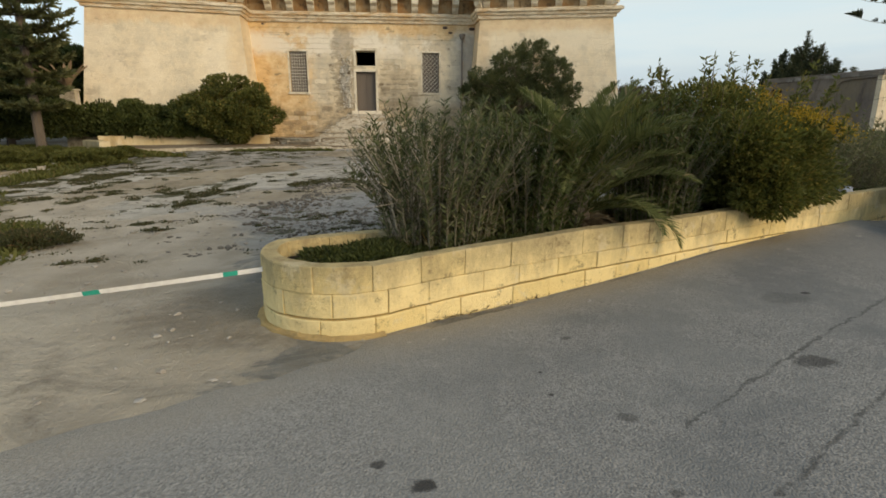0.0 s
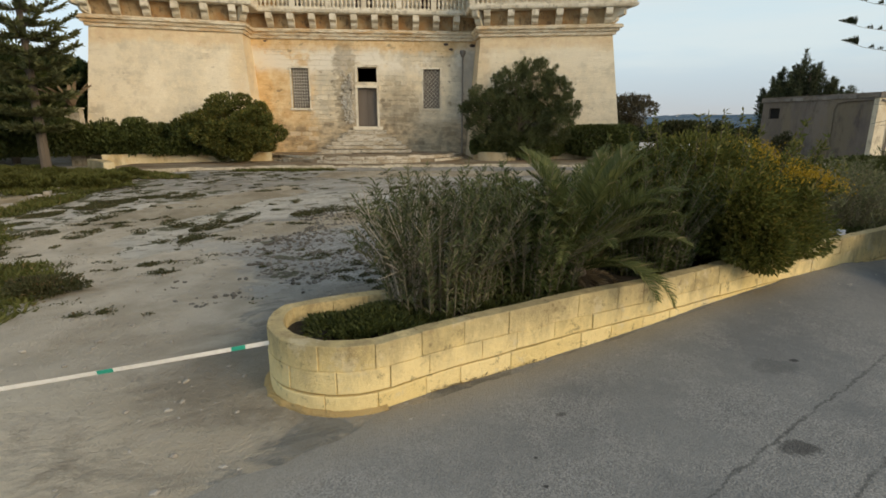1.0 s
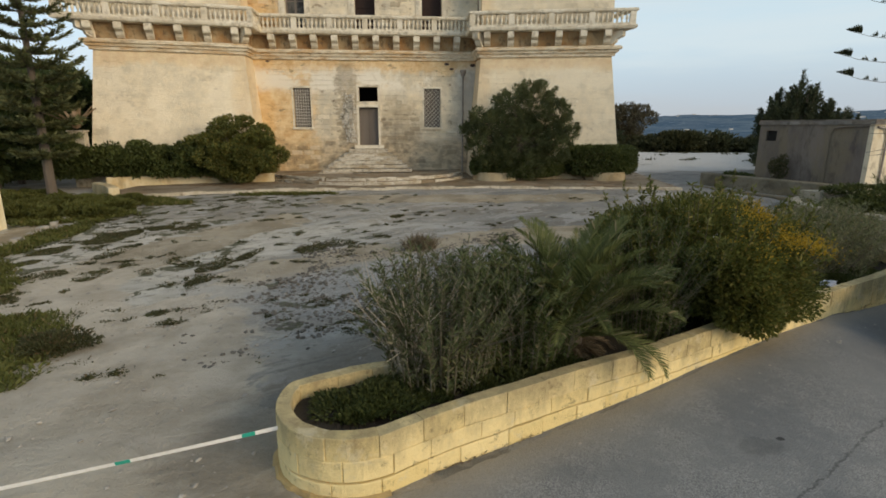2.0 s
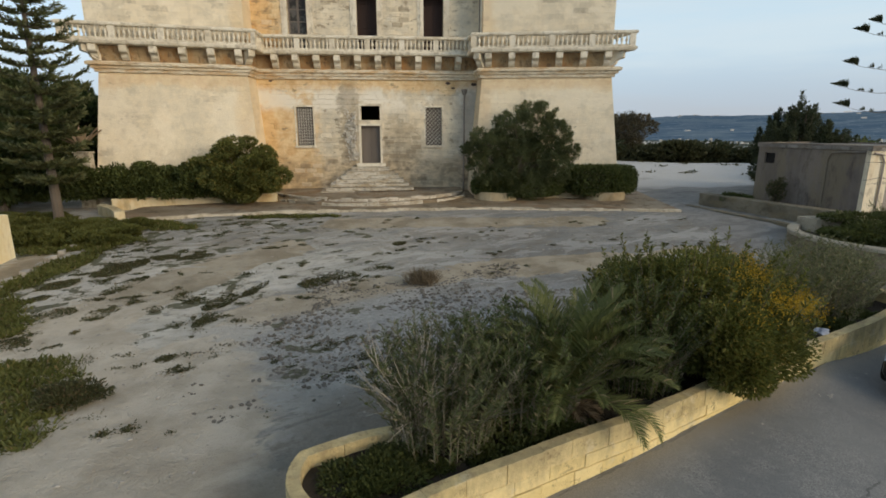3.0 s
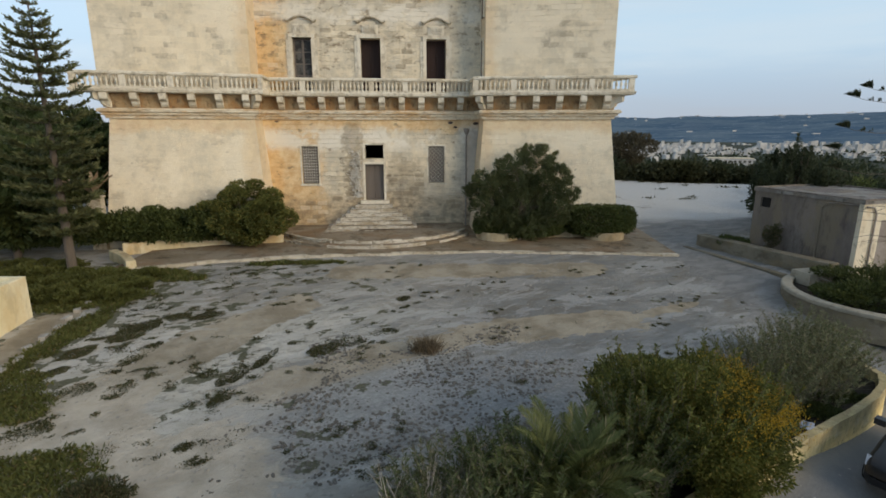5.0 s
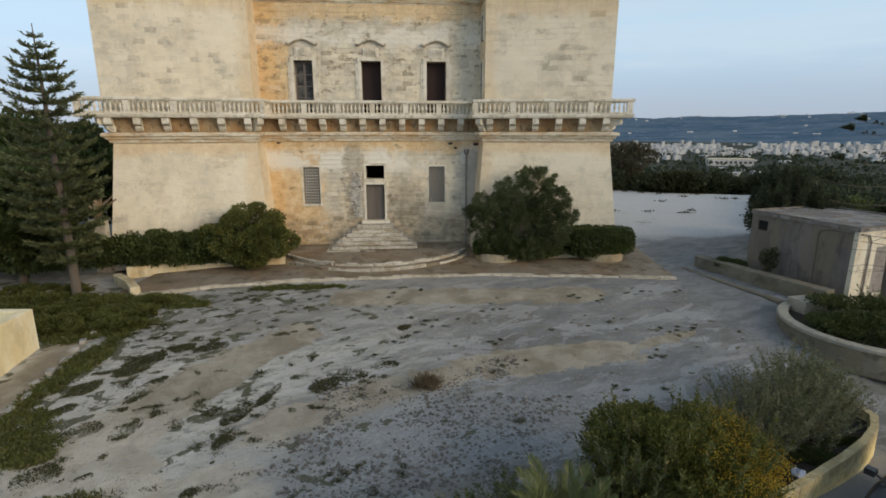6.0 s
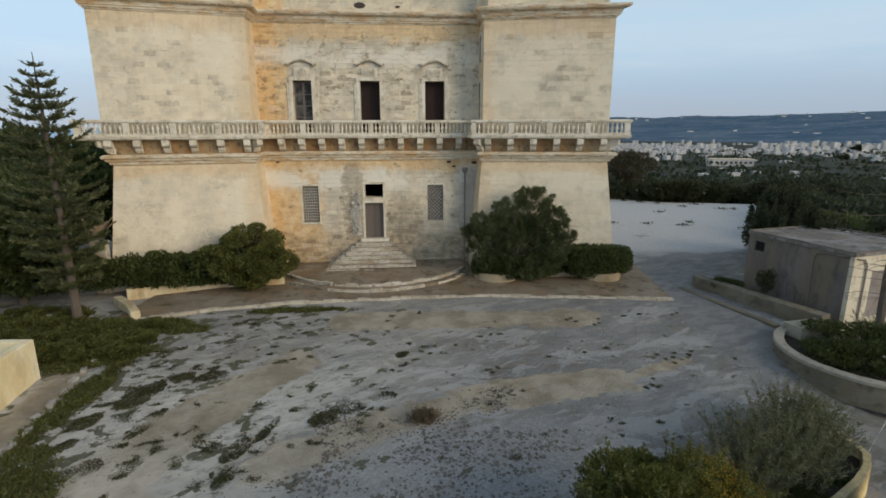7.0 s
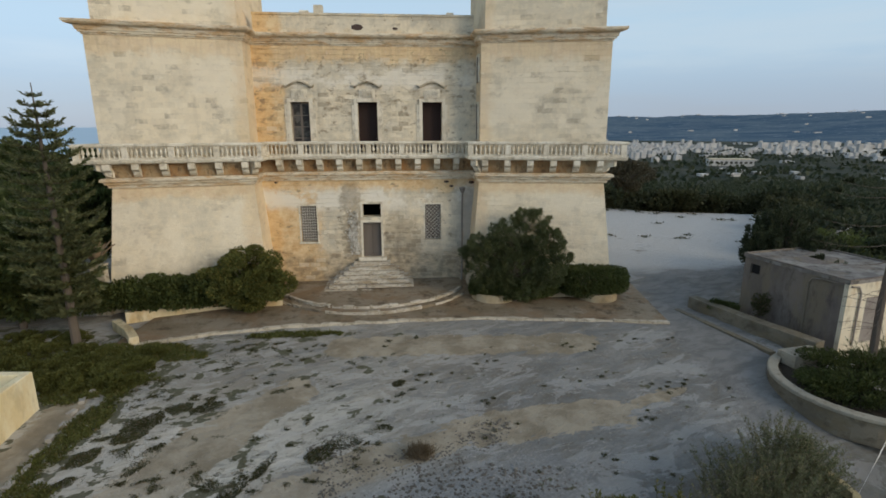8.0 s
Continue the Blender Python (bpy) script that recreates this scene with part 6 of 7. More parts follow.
d = d[(d[:, 2] > 0.25) & (d[:, 0] + 0.5 * rng.uniform(-1, 1, len(d)) > 0.55 + 0.3 * d[:, 1]) & (d[:, 1] < 0.85)][:125]
spots = d * np.array([2.0, 1.75, 1.25]) * rng.uniform(0.9, 1.0, (len(d), 1)) + np.array([0, 0, 1.4])
across = 0.888 * spots[:, 0] - 0.46 * spots[:, 1]
spots[:, 2] = np.minimum(spots[:, 2], 2.72 - 0.55 * np.maximum(across + 0.1, 0.0))
spots = np.repeat(spots, 34, axis=0)
spots += rng.normal(size=spots.shape) * np.array([0.15, 0.15, 0.06])
tagged(link("blossom", leaves_mesh("blossom", spots, rng.normal(size=spots.shape) + np.array([0, 0, 0.6]), 0.034, 0.024, BLOOM), big, None, "yellow flower clusters"), kind="stuff")
for x, y, r, h, s in ((8.5, 12.0, 1.4, 1.2, 11), (9.4, 13.1, 1.6, 1.2, 12), (10.6, 13.9, 1.3, 1.0, 13), (7.6, 11.4, 1.2, 1.2, 14), (9.2, 12.0, 1.3, 1.3, 17), (10.3, 12.9, 1.2, 1.1, 18), (11.0, 13.6, 1.0, 1.0, 19), (8.2, 13.0, 1.2, 1.0, 20), (10.6, 14.6, 1.2, 1.1, 22)):
    oleander((x, y, 0.5), r, 1.5 * h, s, 50, "dusty grey-green shrub at the planter's far end", PALEBUSH, (48, 72))
bush("low_herb", (-0.95, 5.95, 0.52), (0.85, 0.62, 0.085), "low dark green ground herbs in the planter", "herb", 6500, (0.06, 0.03), HERB, 15, lobes=12, stems=3, trunk=0.008)
for x, y, r, s in ((0.75, 6.35, 0.75, 151), (1.7, 6.85, 0.7, 152), (-0.45, 6.2, 0.7, 153), (8.9, 11.2, 0.75, 154), (10.2, 12.0, 0.8, 155)):
    bush("low_herb", (x, y, 0.5), (r, r * 0.6, 0.11), "low dark green ground herbs in the planter", "herb", 3600, (0.06, 0.03), HERB, s, lobes=12, stems=3, trunk=0.008)
bush("low_herb", (7.6, 10.9, 0.5), (0.6, 0.5, 0.2), "low dark green ground herbs in the planter", "herb", 1800, (0.06, 0.03), HEDGE, 16, lobes=12, stems=3, trunk=0.008)

# by the palace
bush("round_shrub", (-10.65, 27.0, 1.15), (2.6, 2.1, 1.75), "rounded dark green shrub against the tower", "shrub", 42000, (0.135, 0.075), ROUNDLEAF, 21, lobes=70, spread=0.78, lobe=(0.14, 0.28))
hedge = thing("hedge", pose(-14.6, 27.0, 1.2), "long dark green hedge along the tower's foot", "hedge")
cloud = [crown_cloud(np.random.default_rng(30 + i), 4200, (-8.4 + 0.95 * i, -2.5 + 0.205 * i, 0.98 + 0.08 * math.sin(i * 1.7)), (1.3, 1.2, 1.22), 14, lobe=(0.25, 0.5)) for i in range(14)]
for spots, ways in cloud:
    clear = spots[:, 2] > 0.38
    link("foliage", leaves_mesh("foliage", spots[clear], ways[clear], 0.18, 0.10, HEDGE), hedge)
def lobed_pine(at, lobes, seed, label):
    """A spreading pine: a short stem, limbs to each lobe of the crown, and tufts of needles on every lobe."""
    rng = np.random.default_rng(seed)
    root = thing("spreading_pine", pose(*at), label, "tree")
    bm = bmesh.new()
    tube(bm, [(0, 0, -0.2), (-0.1, 0.05, 1.2), (0.15, 0, 2.6), (0.6, 0, 3.9)], [0.17, 0.14, 0.10, 0.04], 8)
    places, ways = [], []
    for x, z, r in lobes:
        y = rng.uniform(-0.5, 0.5)
        tube(bm, [(0, 0, max(0.9, z * 0.45)), (x * 0.55, y * 0.5, z * 0.8), (x, y, z)], [0.07, 0.045, 0.02], 6)
        for k in range(int(44 * r * r) + 16):
            o = Vector(rng.normal(size=3)).normalized()
            foot = Vector((x, y, z)) + Vector((o.x * r, o.y * r * 0.95, o.z * r * 0.62)) * rng.uniform(0.35, 1.0) ** 0.5
            lean = (o + Vector((0, 0, 0.9)) + Vector(rng.normal(size=3)) * 0.3).normalized()
            if k % 4 == 0:
                tube(bm, [(x * 0.9, y * 0.9, z - 0.2 * r), foot], [0.018, 0.008], 4)
            run = rng.uniform(0, 1, (96, 1))
            side = rng.normal(size=(96, 3))
            places.append(np.array(foot) + np.array(lean) * run * rng.uniform(0.22, 0.42) + side * 0.12 * (1.1 - run))
            ways.append(side * 0.6 + np.array(lean))
    tagged(part("trunk", bm, BARK, root), kind="stuff")
    places, ways = np.concatenate(places), np.concatenate(ways)
    link("crown", leaves_mesh("crown", places, ways, rng.uniform(0.08, 0.18, len(places)), 0.034, BLUEPINE), root)


def clipped_hedge(name, at, radii, seed, count, label):
    """A clipped bush: single leaves over a rounded block."""
    root = thing(name, pose(*at), label, "bush")
    rng = np.random.default_rng(seed)
    o = rng.normal(size=(count, 3))
    o /= np.linalg.norm(o, axis=1, keepdims=True)
    flatter = o / (np.abs(o) ** 4).sum(1, keepdims=True) ** 0.25
    bulge = 1 + 0.10 * np.sin(3.1 * flatter[:, :1] + seed) * np.cos(4.3 * flatter[:, 1:2])
    link("foliage", leaves_mesh("foliage", flatter * np.array(radii) * bulge * rng.uniform(0.5, 1.0, (count, 1)) ** 0.6 + np.array([0, 0, radii[2] + 0.05]), o + rng.normal(size=o.shape) * 0.6, 0.13, 0.08, HEDGE), root)


lobed_pine((4.0, 28.3, 1.2), ((0.85, 4.35, 0.95), (-0.35, 3.95, 0.95), (-1.75, 3.05, 0.95), (1.75, 3.45, 0.9), (-0.5, 2.75, 1.35), (1.2, 2.7, 1.2), (2.45, 2.65, 0.55), (-2.35, 2.55, 0.6), (0.3, 1.9, 1.5), (-1.75, 1.75, 0.95), (-1.1, 1.0, 1.0), (0.4, 0.75, 1.15), (1.5, 1.2, 1.0), (2.0, 1.95, 0.75)), 41, "spreading dark green pine beside the entrance")
clipped_hedge("low_hedge", (4.0, 28.55, 1.3), (2.35, 0.7, 0.5), 42, 22000, "low dark green hedge at the pine's foot")
clipped_hedge("clipped_bush", (8.5, 28.9, 1.36), (2.0, 1.0, 0.78), 43, 22000, "clipped dark green bush in a low planter")

# trees left and right
araucaria((-17.0, 22.3, 0.85), 11.8, 1.8, 51, "tall Norfolk Island pine with tiered branches beside the palace", 1.05)
sparse_araucaria((17.6, 19.75, 0.9))
spiky_conifer((19.75, 29.4, 0.9), 5.65, 2.35, 61, "dark spiky conifer behind the hut")
for i, (x, y, r, h) in enumerate(((22.3, 33.6, 2.6, 4.6), (25.2, 33.2, 2.8, 4.7), (28.2, 31.8, 2.7, 4.7), (31.2, 30.4, 2.9, 5.0), (34.0, 29.0, 2.9, 5.0), (24.8, 30.2, 2.0, 3.6), (28.0, 28.2, 2.1, 3.6))):
    bush("slope_shrub", (x, y, float(height(x, y)) - 0.3), (r, r * 0.9, h * 0.5), "dark olive shrub on the slope behind the hut", "shrub", 11000, (0.22, 0.11), (DARKLEAF, HEDGE, DARKLEAF, HEDGE)[i % 4], 640 + i, lobes=22, group="slope shrubs")
tree("edge_tree", (27.5, 61.5, 0.6), 3.0, (5.2, 3.0, 1.4), 66, "low dark olive tree at the plateau's edge", RIM, 9000, (0.45, 0.2), 22)
tree("brown_tree", (22.6, 65.5, 0.6), 6.2, (3.6, 2.6, 2.2), 62, "brownish half-bare tree at the plateau's edge", BROWNLEAF, 5200, (0.42, 0.13), 24)
for i, (x, y, h, r) in enumerate(((-22.6, 27.6, 6.0, 2.3), (-21.2, 24.4, 4.6, 1.9), (-24, 34, 6.4, 3.2), (-27, 29, 6.0, 3.2), (-29, 36, 6.6, 3.6), (-23.3, 24, 5.6, 2.6), (-33.2, 46.5, 9.0, 3.4), (-37, 45, 9.2, 3.6), (-41, 43.5, 9.0, 3.8), (-45, 41, 9.0, 3.8), (-30, 41, 7.4, 3.4))):
    tree("garden_tree", (x, y, 0.9), h, (r, r, h * 0.42), 70 + i, "dark evergreen tree at the palace's side", HEDGE, 11000, (0.42, 0.22), 24, "garden trees")
bush("planter_scrub", (16.5, 18.6, 0.95), (2.85, 2.8, 0.46), "low green scrub filling the round planter", "scrub", 20000, (0.13, 0.06), HERB, 81, lobes=40, spread=0.75, lobe=(0.2, 0.34))
oleander((17.6, 19.6, 0.95), 1.2, 1.5, 83, 70, "grey-green shrub in the round planter")
bm = bmesh.new()
box(bm, -0.9, 0.9, -0.42, 0.42, -0.5, 0.08)
soften(bm, 0.05)
for v in bm.verts:
    v.co += Vector((0.04 * noise.noise(v.co * 3), 0.04 * noise.noise(v.co * 3 + Vector((4, 0, 0))), 0.02 * noise.noise(v.co * 4)))
slab = part("stone_block", bm, COPING)
slab.matrix_basis = pose(15.4, 20.8, 1.4, 0, 2, 18)
tagged(slab, "broad pale stone block at the ramp wall's end", "stone")
bush("wall_shrub", (14.9, 26.6, 1.1), (0.9, 0.8, 0.35), "low dark shrub between ramp wall and hut", "shrub", 3000, (0.10, 0.05), HEDGE, 84, lobes=14)
bush("creeper", (16.05, 25.1, 1.3), (0.45, 0.7, 0.75), "sparse dull creeper on the hut's wall", "creeper", 1300, (0.10, 0.05), WEED, 85, lobes=12)


def agave(at, seed):
    rng = np.random.default_rng(seed)
    root = thing("agave", pose(*at), "withered brown agave with broad leaves by the tower", "plant")
    withered = plain("withered brown leaf", (0.36, 0.26, 0.165), (0.20, 0.145, 0.095), 5.0, 0.9, 0.01)
    for i in range(9):
        bm = bmesh.new()
        f = rng.uniform(0.5, 1.2)
        rows = []
        for j in range(7):
            t = j / 6
            w = 0.16 * (1 - t) ** 0.6 + 0.005
            y = 1.7 * t
            rows.append([bm.verts.new((x, y * math.cos(f), 0.1 + y * math.sin(f) - 0.35 * t * t + dz)) for x, dz in ((-w, 0.05), (0, -0.03), (w, 0.05))])
        for p, q in zip(rows, rows[1:]):
            for j in range(2):
                bm.faces.new((p[j], p[j + 1], q[j + 1], q[j]))
        me = mesh_of("leaf", bm, withered)
        link("leaf", me, root, pose(0, 0, 0, 0, 0, 40 * i + rng.uniform(-12, 12)))


bm = bmesh.new()
box(bm, -18.7, -17.95, 26.25, 26.6, 0.6, 3.74)
box(bm, -18.76, -17.9, 26.2, 26.65, 3.744, 3.81)
soften(bm, 0.02)
tagged(part("wall_garden_pier", bm, TRIM_DARK), "grey weathered garden wall end beside the tower", "wall", kind="structure")
agave((-18.35, 26.42, 3.8), 91)


def scatter(rng, count, box_of, test, lift=0.0):
    """Places on the ground within a plan box, kept where test holds."""
    x = rng.uniform(box_of[0], box_of[1], count)
    y = rng.uniform(box_of[2], box_of[3], count)
    keep = np.array([test(a, b) for a, b in zip(x, y)])
    x, y = x[keep], y[keep]
    return np.stack([x, y, height(x, y) + lift], 1)


def inside_planter(x, y):
    line = 4.96 + 0.52 * (x + 1.2)
    return x > -2.1 and line - 0.3 < y < line + 3.4 and x < 12.5


def drift(x, y, scale, seed):
    return noise.fractal(Vector(((0.8 * x + 0.25 * y) * scale, (1.7 * y - 0.7 * x) * scale, seed)), 0.8, 2.1, 4)


# weeds on the court, thicker towards the left
rng = np.random.default_rng(101)


def weedy(x, y):
    if inside_planter(x, y) or y < 5.6 + 0.5 * x or y > 23.6 or (y > 21 and abs(x) > 12) or x > 11.5:
        return False
    left = float(soft(2.0, -11.0, x))
    return drift(x, y, 0.4, 3.0) > 0.30 - 0.38 * left + rng.uniform(-0.06, 0.06)


patches, flat = [], []
for x, y, z in scatter(rng, 1500, (-13.5, 11.5, 7.0, 23.5), weedy):
    left = float(soft(4.0, -11.0, x))
    rx, ry = rng.uniform(0.06, 0.14 + 0.16 * left), rng.uniform(0.05, 0.10 + 0.08 * left)
    turn = rng.normal() * 0.35 + 0.35
    n = int(40 + 2600 * rx * ry)
    q = rng.normal(size=(n, 2)) * 0.55 * np.array([rx, ry])
    c, w = math.cos(turn), math.sin(turn)
    patches.append(np.stack([x + q[:, 0] * c - q[:, 1] * w, y + q[:, 0] * w + q[:, 1] * c, np.full(n, z + 0.005)], 1))
# the larger mats: plan place, half length, half width
MATS = ((-6.9, 13.5, 0.32, 0.25), (-6.2, 13.4, 0.33, 0.66), (-6.1, 12.1, 0.25, 0.34), (-7.8, 12.9, 0.25, 0.2), (-6.1, 10.3, 0.2, 0.22), (-9.0, 12.6, 0.38, 0.45), (-10.3, 12.6, 0.64, 0.4), (-11.6, 14.7, 0.4, 0.6), (-8.9, 10.7, 0.2, 0.28),
        (-8.0, 10.7, 0.24, 0.2), (-10.1, 10.8, 0.5, 0.48), (-8.0, 9.9, 0.42, 0.55), (-9.6, 14.7, 0.35, 0.8), (-10.7, 16.3, 0.6, 1.0), (-5.6, 14.4, 0.18, 0.7), (-4.0, 15.0, 0.42, 0.5), (-3.3, 15.65, 0.6, 0.42), (-2.2, 16.25, 0.5, 0.35), (-8.7, 17.5, 0.62, 0.55),
        (-9.8, 17.5, 0.42, 0.45), (-11.4, 13.6, 0.32, 0.32), (-1.8, 19.3, 0.26, 0.3))
for k, (x, y, rx, ry) in enumerate(MATS):
    n = int(15000 * rx * ry) + 250
    q = rng.uniform(-1.25, 1.25, size=(n, 2))
    ragged = np.array([0.42 * noise.fractal(Vector((u * rx * 3.0, v * ry * 3.0, k * 3.0)), 0.8, 2.0, 3) for u, v in q])
    q = q[(q ** 2).sum(1) + ragged < 0.9] * np.array([rx, ry])
    patches.append(np.stack([x + q[:, 0] + 0.25 * q[:, 1], y + q[:, 1], np.zeros(len(q))], 1))
tuft = np.concatenate(patches)
tuft[:, 2] = height(tuft[:, 0], tuft[:, 1])
ways = rng.normal(size=tuft.shape) * np.array([1, 1, 0.25]) + np.array([0, 0, 0.3])
tagged(link("court_weeds", leaves_mesh("court_weeds", tuft, ways, rng.uniform(0.035, 0.085, len(tuft)), rng.uniform(0.018, 0.035, len(tuft)), WEED)), "scattered low dull weeds on the chalky court", "weeds", kind="stuff")


def grassy(x, y):
    a = ((x + 14.7) / 2.7) ** 2 + ((y - 20.4) / 2.3) ** 2
    b = ((x + 8.5) / 2.0) ** 2 + ((y - 8.4) / 1.7) ** 2
    c = ((x + 12.7) / 0.55) ** 2 + ((y - 16.0) / 3.6) ** 2
    d = ((x + 12.0) / 1.5) ** 2 + ((y - 11.8) / 1.6) ** 2
    e = ((x + 12.6) / 1.6) ** 2 + ((y - 21.6) / 0.9) ** 2
    return min(a, b, c, d, e, ((x + 6.3) / 2.9) ** 2 + ((y - 23.9 - 0.12 * (x + 6.3)) / 0.4) ** 2) + 0.8 * drift(x, y, 0.5, 9.0) < 0.9


spots = scatter(rng, 52000, (-20, -5, 5.5, 24), grassy)
blades = np.repeat(spots, 6, axis=0)
blades[:, :2] += rng.normal(size=(len(blades), 2)) * 0.06
blades[:, 2] += 0.10 * rng.uniform(size=len(blades)) * soft(-11, -14, blades[:, 0])
ways = rng.normal(size=blades.shape) * np.array([0.9, 0.9, 0.35]) + np.array([0, 0, 0.6])
tagged(link("rough_grass", leaves_mesh("rough_grass", blades, ways, rng.uniform(0.08, 0.2, len(blades)), rng.uniform(0.025, 0.055, len(blades)), GRASS)), "rough green grass at the court's edge", "grass", kind="stuff")

spots = scatter(rng, 46, (8, 34, 42, 63), lambda x, y: drift(x, y, 0.25, 5.0) > 0.1 - 0.02 * (y - 38) + 0.05 and 0.6 * (y - 36) + 21 > x)
spots = np.repeat(spots, 34, axis=0)
spots += rng.normal(size=spots.shape) * np.array([0.28, 0.2, 0.0]) + np.array([0, 0, 0.05])
tagged(link("plateau_scrub", leaves_mesh("plateau_scrub", spots, rng.normal(size=spots.shape) + np.array([0, 0, 0.5]), rng.uniform(0.1, 0.3, len(spots)), 0.1, WEED)), "sparse low scrub on the bare far plateau", "scrub", kind="stuff")
ivy = thing("ground_ivy", pose(-14.9, 20.4, 0.75), "low dark green ivy mound beneath the pine", "ivy")
cloud = [crown_cloud(np.random.default_rng(500 + i), 5200, (-1.7 + 1.15 * (i % 4), -1.3 + 1.25 * (i // 4), 0.08 + 0.04 * (i % 3)), (0.95, 0.95, 0.36), 12, floor=-0.1) for i in range(12)]
cloud += [crown_cloud(np.random.default_rng(520 + i), 4200, (-2.9 - 1.35 * (i % 3), -1.2 + 1.3 * (i // 3), 0.12), (1.05, 1.05, 0.4), 12, floor=-0.1) for i in range(12)]
for spots, ways in cloud:
    tagged(link("foliage", leaves_mesh("foliage", spots, ways, 0.11, 0.07, IVY), ivy), kind="stuff")
bush("brown_weed", (-7.0, 8.7, float(height(-7.0, 8.7))), (0.75, 0.55, 0.14), "low reddish-brown weeds at the grass edge", "weeds", 5000, (0.07, 0.03), WEED, 97, lobes=16, stems=3, trunk=0.006)
dry = thing("dry_tuft", pose(-0.7, 14.9, float(height(-0.7, 14.9))), "dry reddish-brown grass tuft on the court", "plant")
n = 900
base = rng.normal(size=(n, 3)) * np.array([0.16, 0.12, 0.0])
link("foliage", leaves_mesh("foliage", base, rng.normal(size=(n, 3)) * np.array([0.5, 0.5, 0.2]) + np.array([0, 0, 0.9]), rng.uniform(0.25, 0.6, n), 0.02, DRY), dry)


def pebbles(name, spots, sizes, material, label):
    """Loose angular stones, joined."""
    v0 = np.array([(r * math.cos(1.257 * k + t), r * math.sin(1.257 * k + t), z) for r, z, t in ((0.9, -0.3, 0.0), (1.0, 0.15, 0.3), (0.55, 0.5, 0.1)) for k in range(5)])
    faces = [(5 * h + k, 5 * h + (k + 1) % 5, 5 * h + 5 + (k + 1) % 5, 5 * h + 5 + k) for h in (0, 1) for k in range(5)] + [(10, 11, 12, 13, 14)]
    rng = np.random.default_rng(len(spots))
    n = len(spots)
    v = v0[None] * sizes[:, None, None] * rng.uniform(0.75, 1.2, (n, 15, 3)) * rng.uniform(0.6, 1.25, (n, 1, 3))
    f = rng.uniform(0, 6.28, n)
    c, s = np.cos(f)[:, None], np.sin(f)[:, None]
    v = np.stack([v[..., 0] * c - v[..., 1] * s, v[..., 0] * s + v[..., 1] * c, v[..., 2]], -1) + spots[:, None]
    me = bpy.data.meshes.new(name)
    me.from_pydata(v.reshape(-1, 3).tolist(), [], [tuple(q + 15 * i for q in face) for i in range(n) for face in faces])
    me.materials.append(material)
    return tagged(link(name, me), label, "stones", kind="stuff")


def stony(x, y):
    return not inside_planter(x, y) and ((x + 0.8) / 4.6) ** 2 + ((y - 12.6 - 0.25 * x) / 3.8) ** 2 + 1.2 * drift(x, y, 0.5, 5.0) < 0.8


spots = scatter(rng, 8500, (-6, 6, 7.5, 18), stony)
pebbles("dark_gravel", spots, rng.uniform(0.018, 0.065, len(spots)), GRAVEL, "dark loose gravel on the chalky court")
spots = scatter(rng, 4200, (-12, 12, 2.5, 24), lambda x, y: not inside_planter(x, y) and y > 4.2 + 0.52 * (x + 1) and not (y > 22 and abs(x) > 12))
pebbles("loose_stones", spots, rng.uniform(0.01, 0.045, len(spots)) * rng.uniform(0.4, 1.3, len(spots)), ROCK, "loose pale limestone chips on the court")

foot_spots, foot_ways = [], []
for s0, s1, count in ((0.9, 1.7, 500), (1.9, 2.6, 700), (3.6, 4.0, 260), (5.6, 6.2, 420), (7.0, 9.2, 900)):
    for _ in range(count):
        f = rng.uniform(s0, s1)
        px, py = -1.0 + 0.885 * f, 4.93 + 0.475 * f + (0.03 if f < 4 else 0.25 * (f - 4) / 4)
        foot_spots.append((px + 0.03 * rng.normal(), py - 0.05 + 0.035 * rng.normal(), float(height(px, py)) + 0.01))
        foot_ways.append(rng.normal(size=3) * np.array([0.8, 0.8, 0.3]) + np.array([0, 0, 0.5]))
n = len(foot_spots)
tagged(link("wall_foot_weeds", leaves_mesh("wall_foot_weeds", np.array(foot_spots), np.array(foot_ways), rng.uniform(0.02, 0.07, n), rng.uniform(0.01, 0.02, n), DRY)), "dry brown weeds along the planter's foot", "weeds", kind="stuff")

# edging stones between path and grass
for k in range(9):
    x, y = -12.9 - 1.1 * (k / 8) + 0.08 * math.sin(k * 2.0), 13.4 + 6.0 * k / 8
    bm = bmesh.new()
    box(bm, -0.16, 0.16, -0.1, 0.1, -0.1, 0.12)
    soften(bm, 0.04, 2)
    for v in bm.verts:
        v.co += 0.03 * Vector(noise.noise_vector(v.co * 4 + Vector((k * 3.1, 0, 0))))
    ob = part("edging_stone", bm, ROCK)
    ob.matrix_basis = pose(x, y, float(height(x, y)) + 0.02, 0, 0, 100 + 20 * math.sin(k * 2.3))
    tagged(ob, "rough pale edging stone beside the grass", "stone", "edging stones")

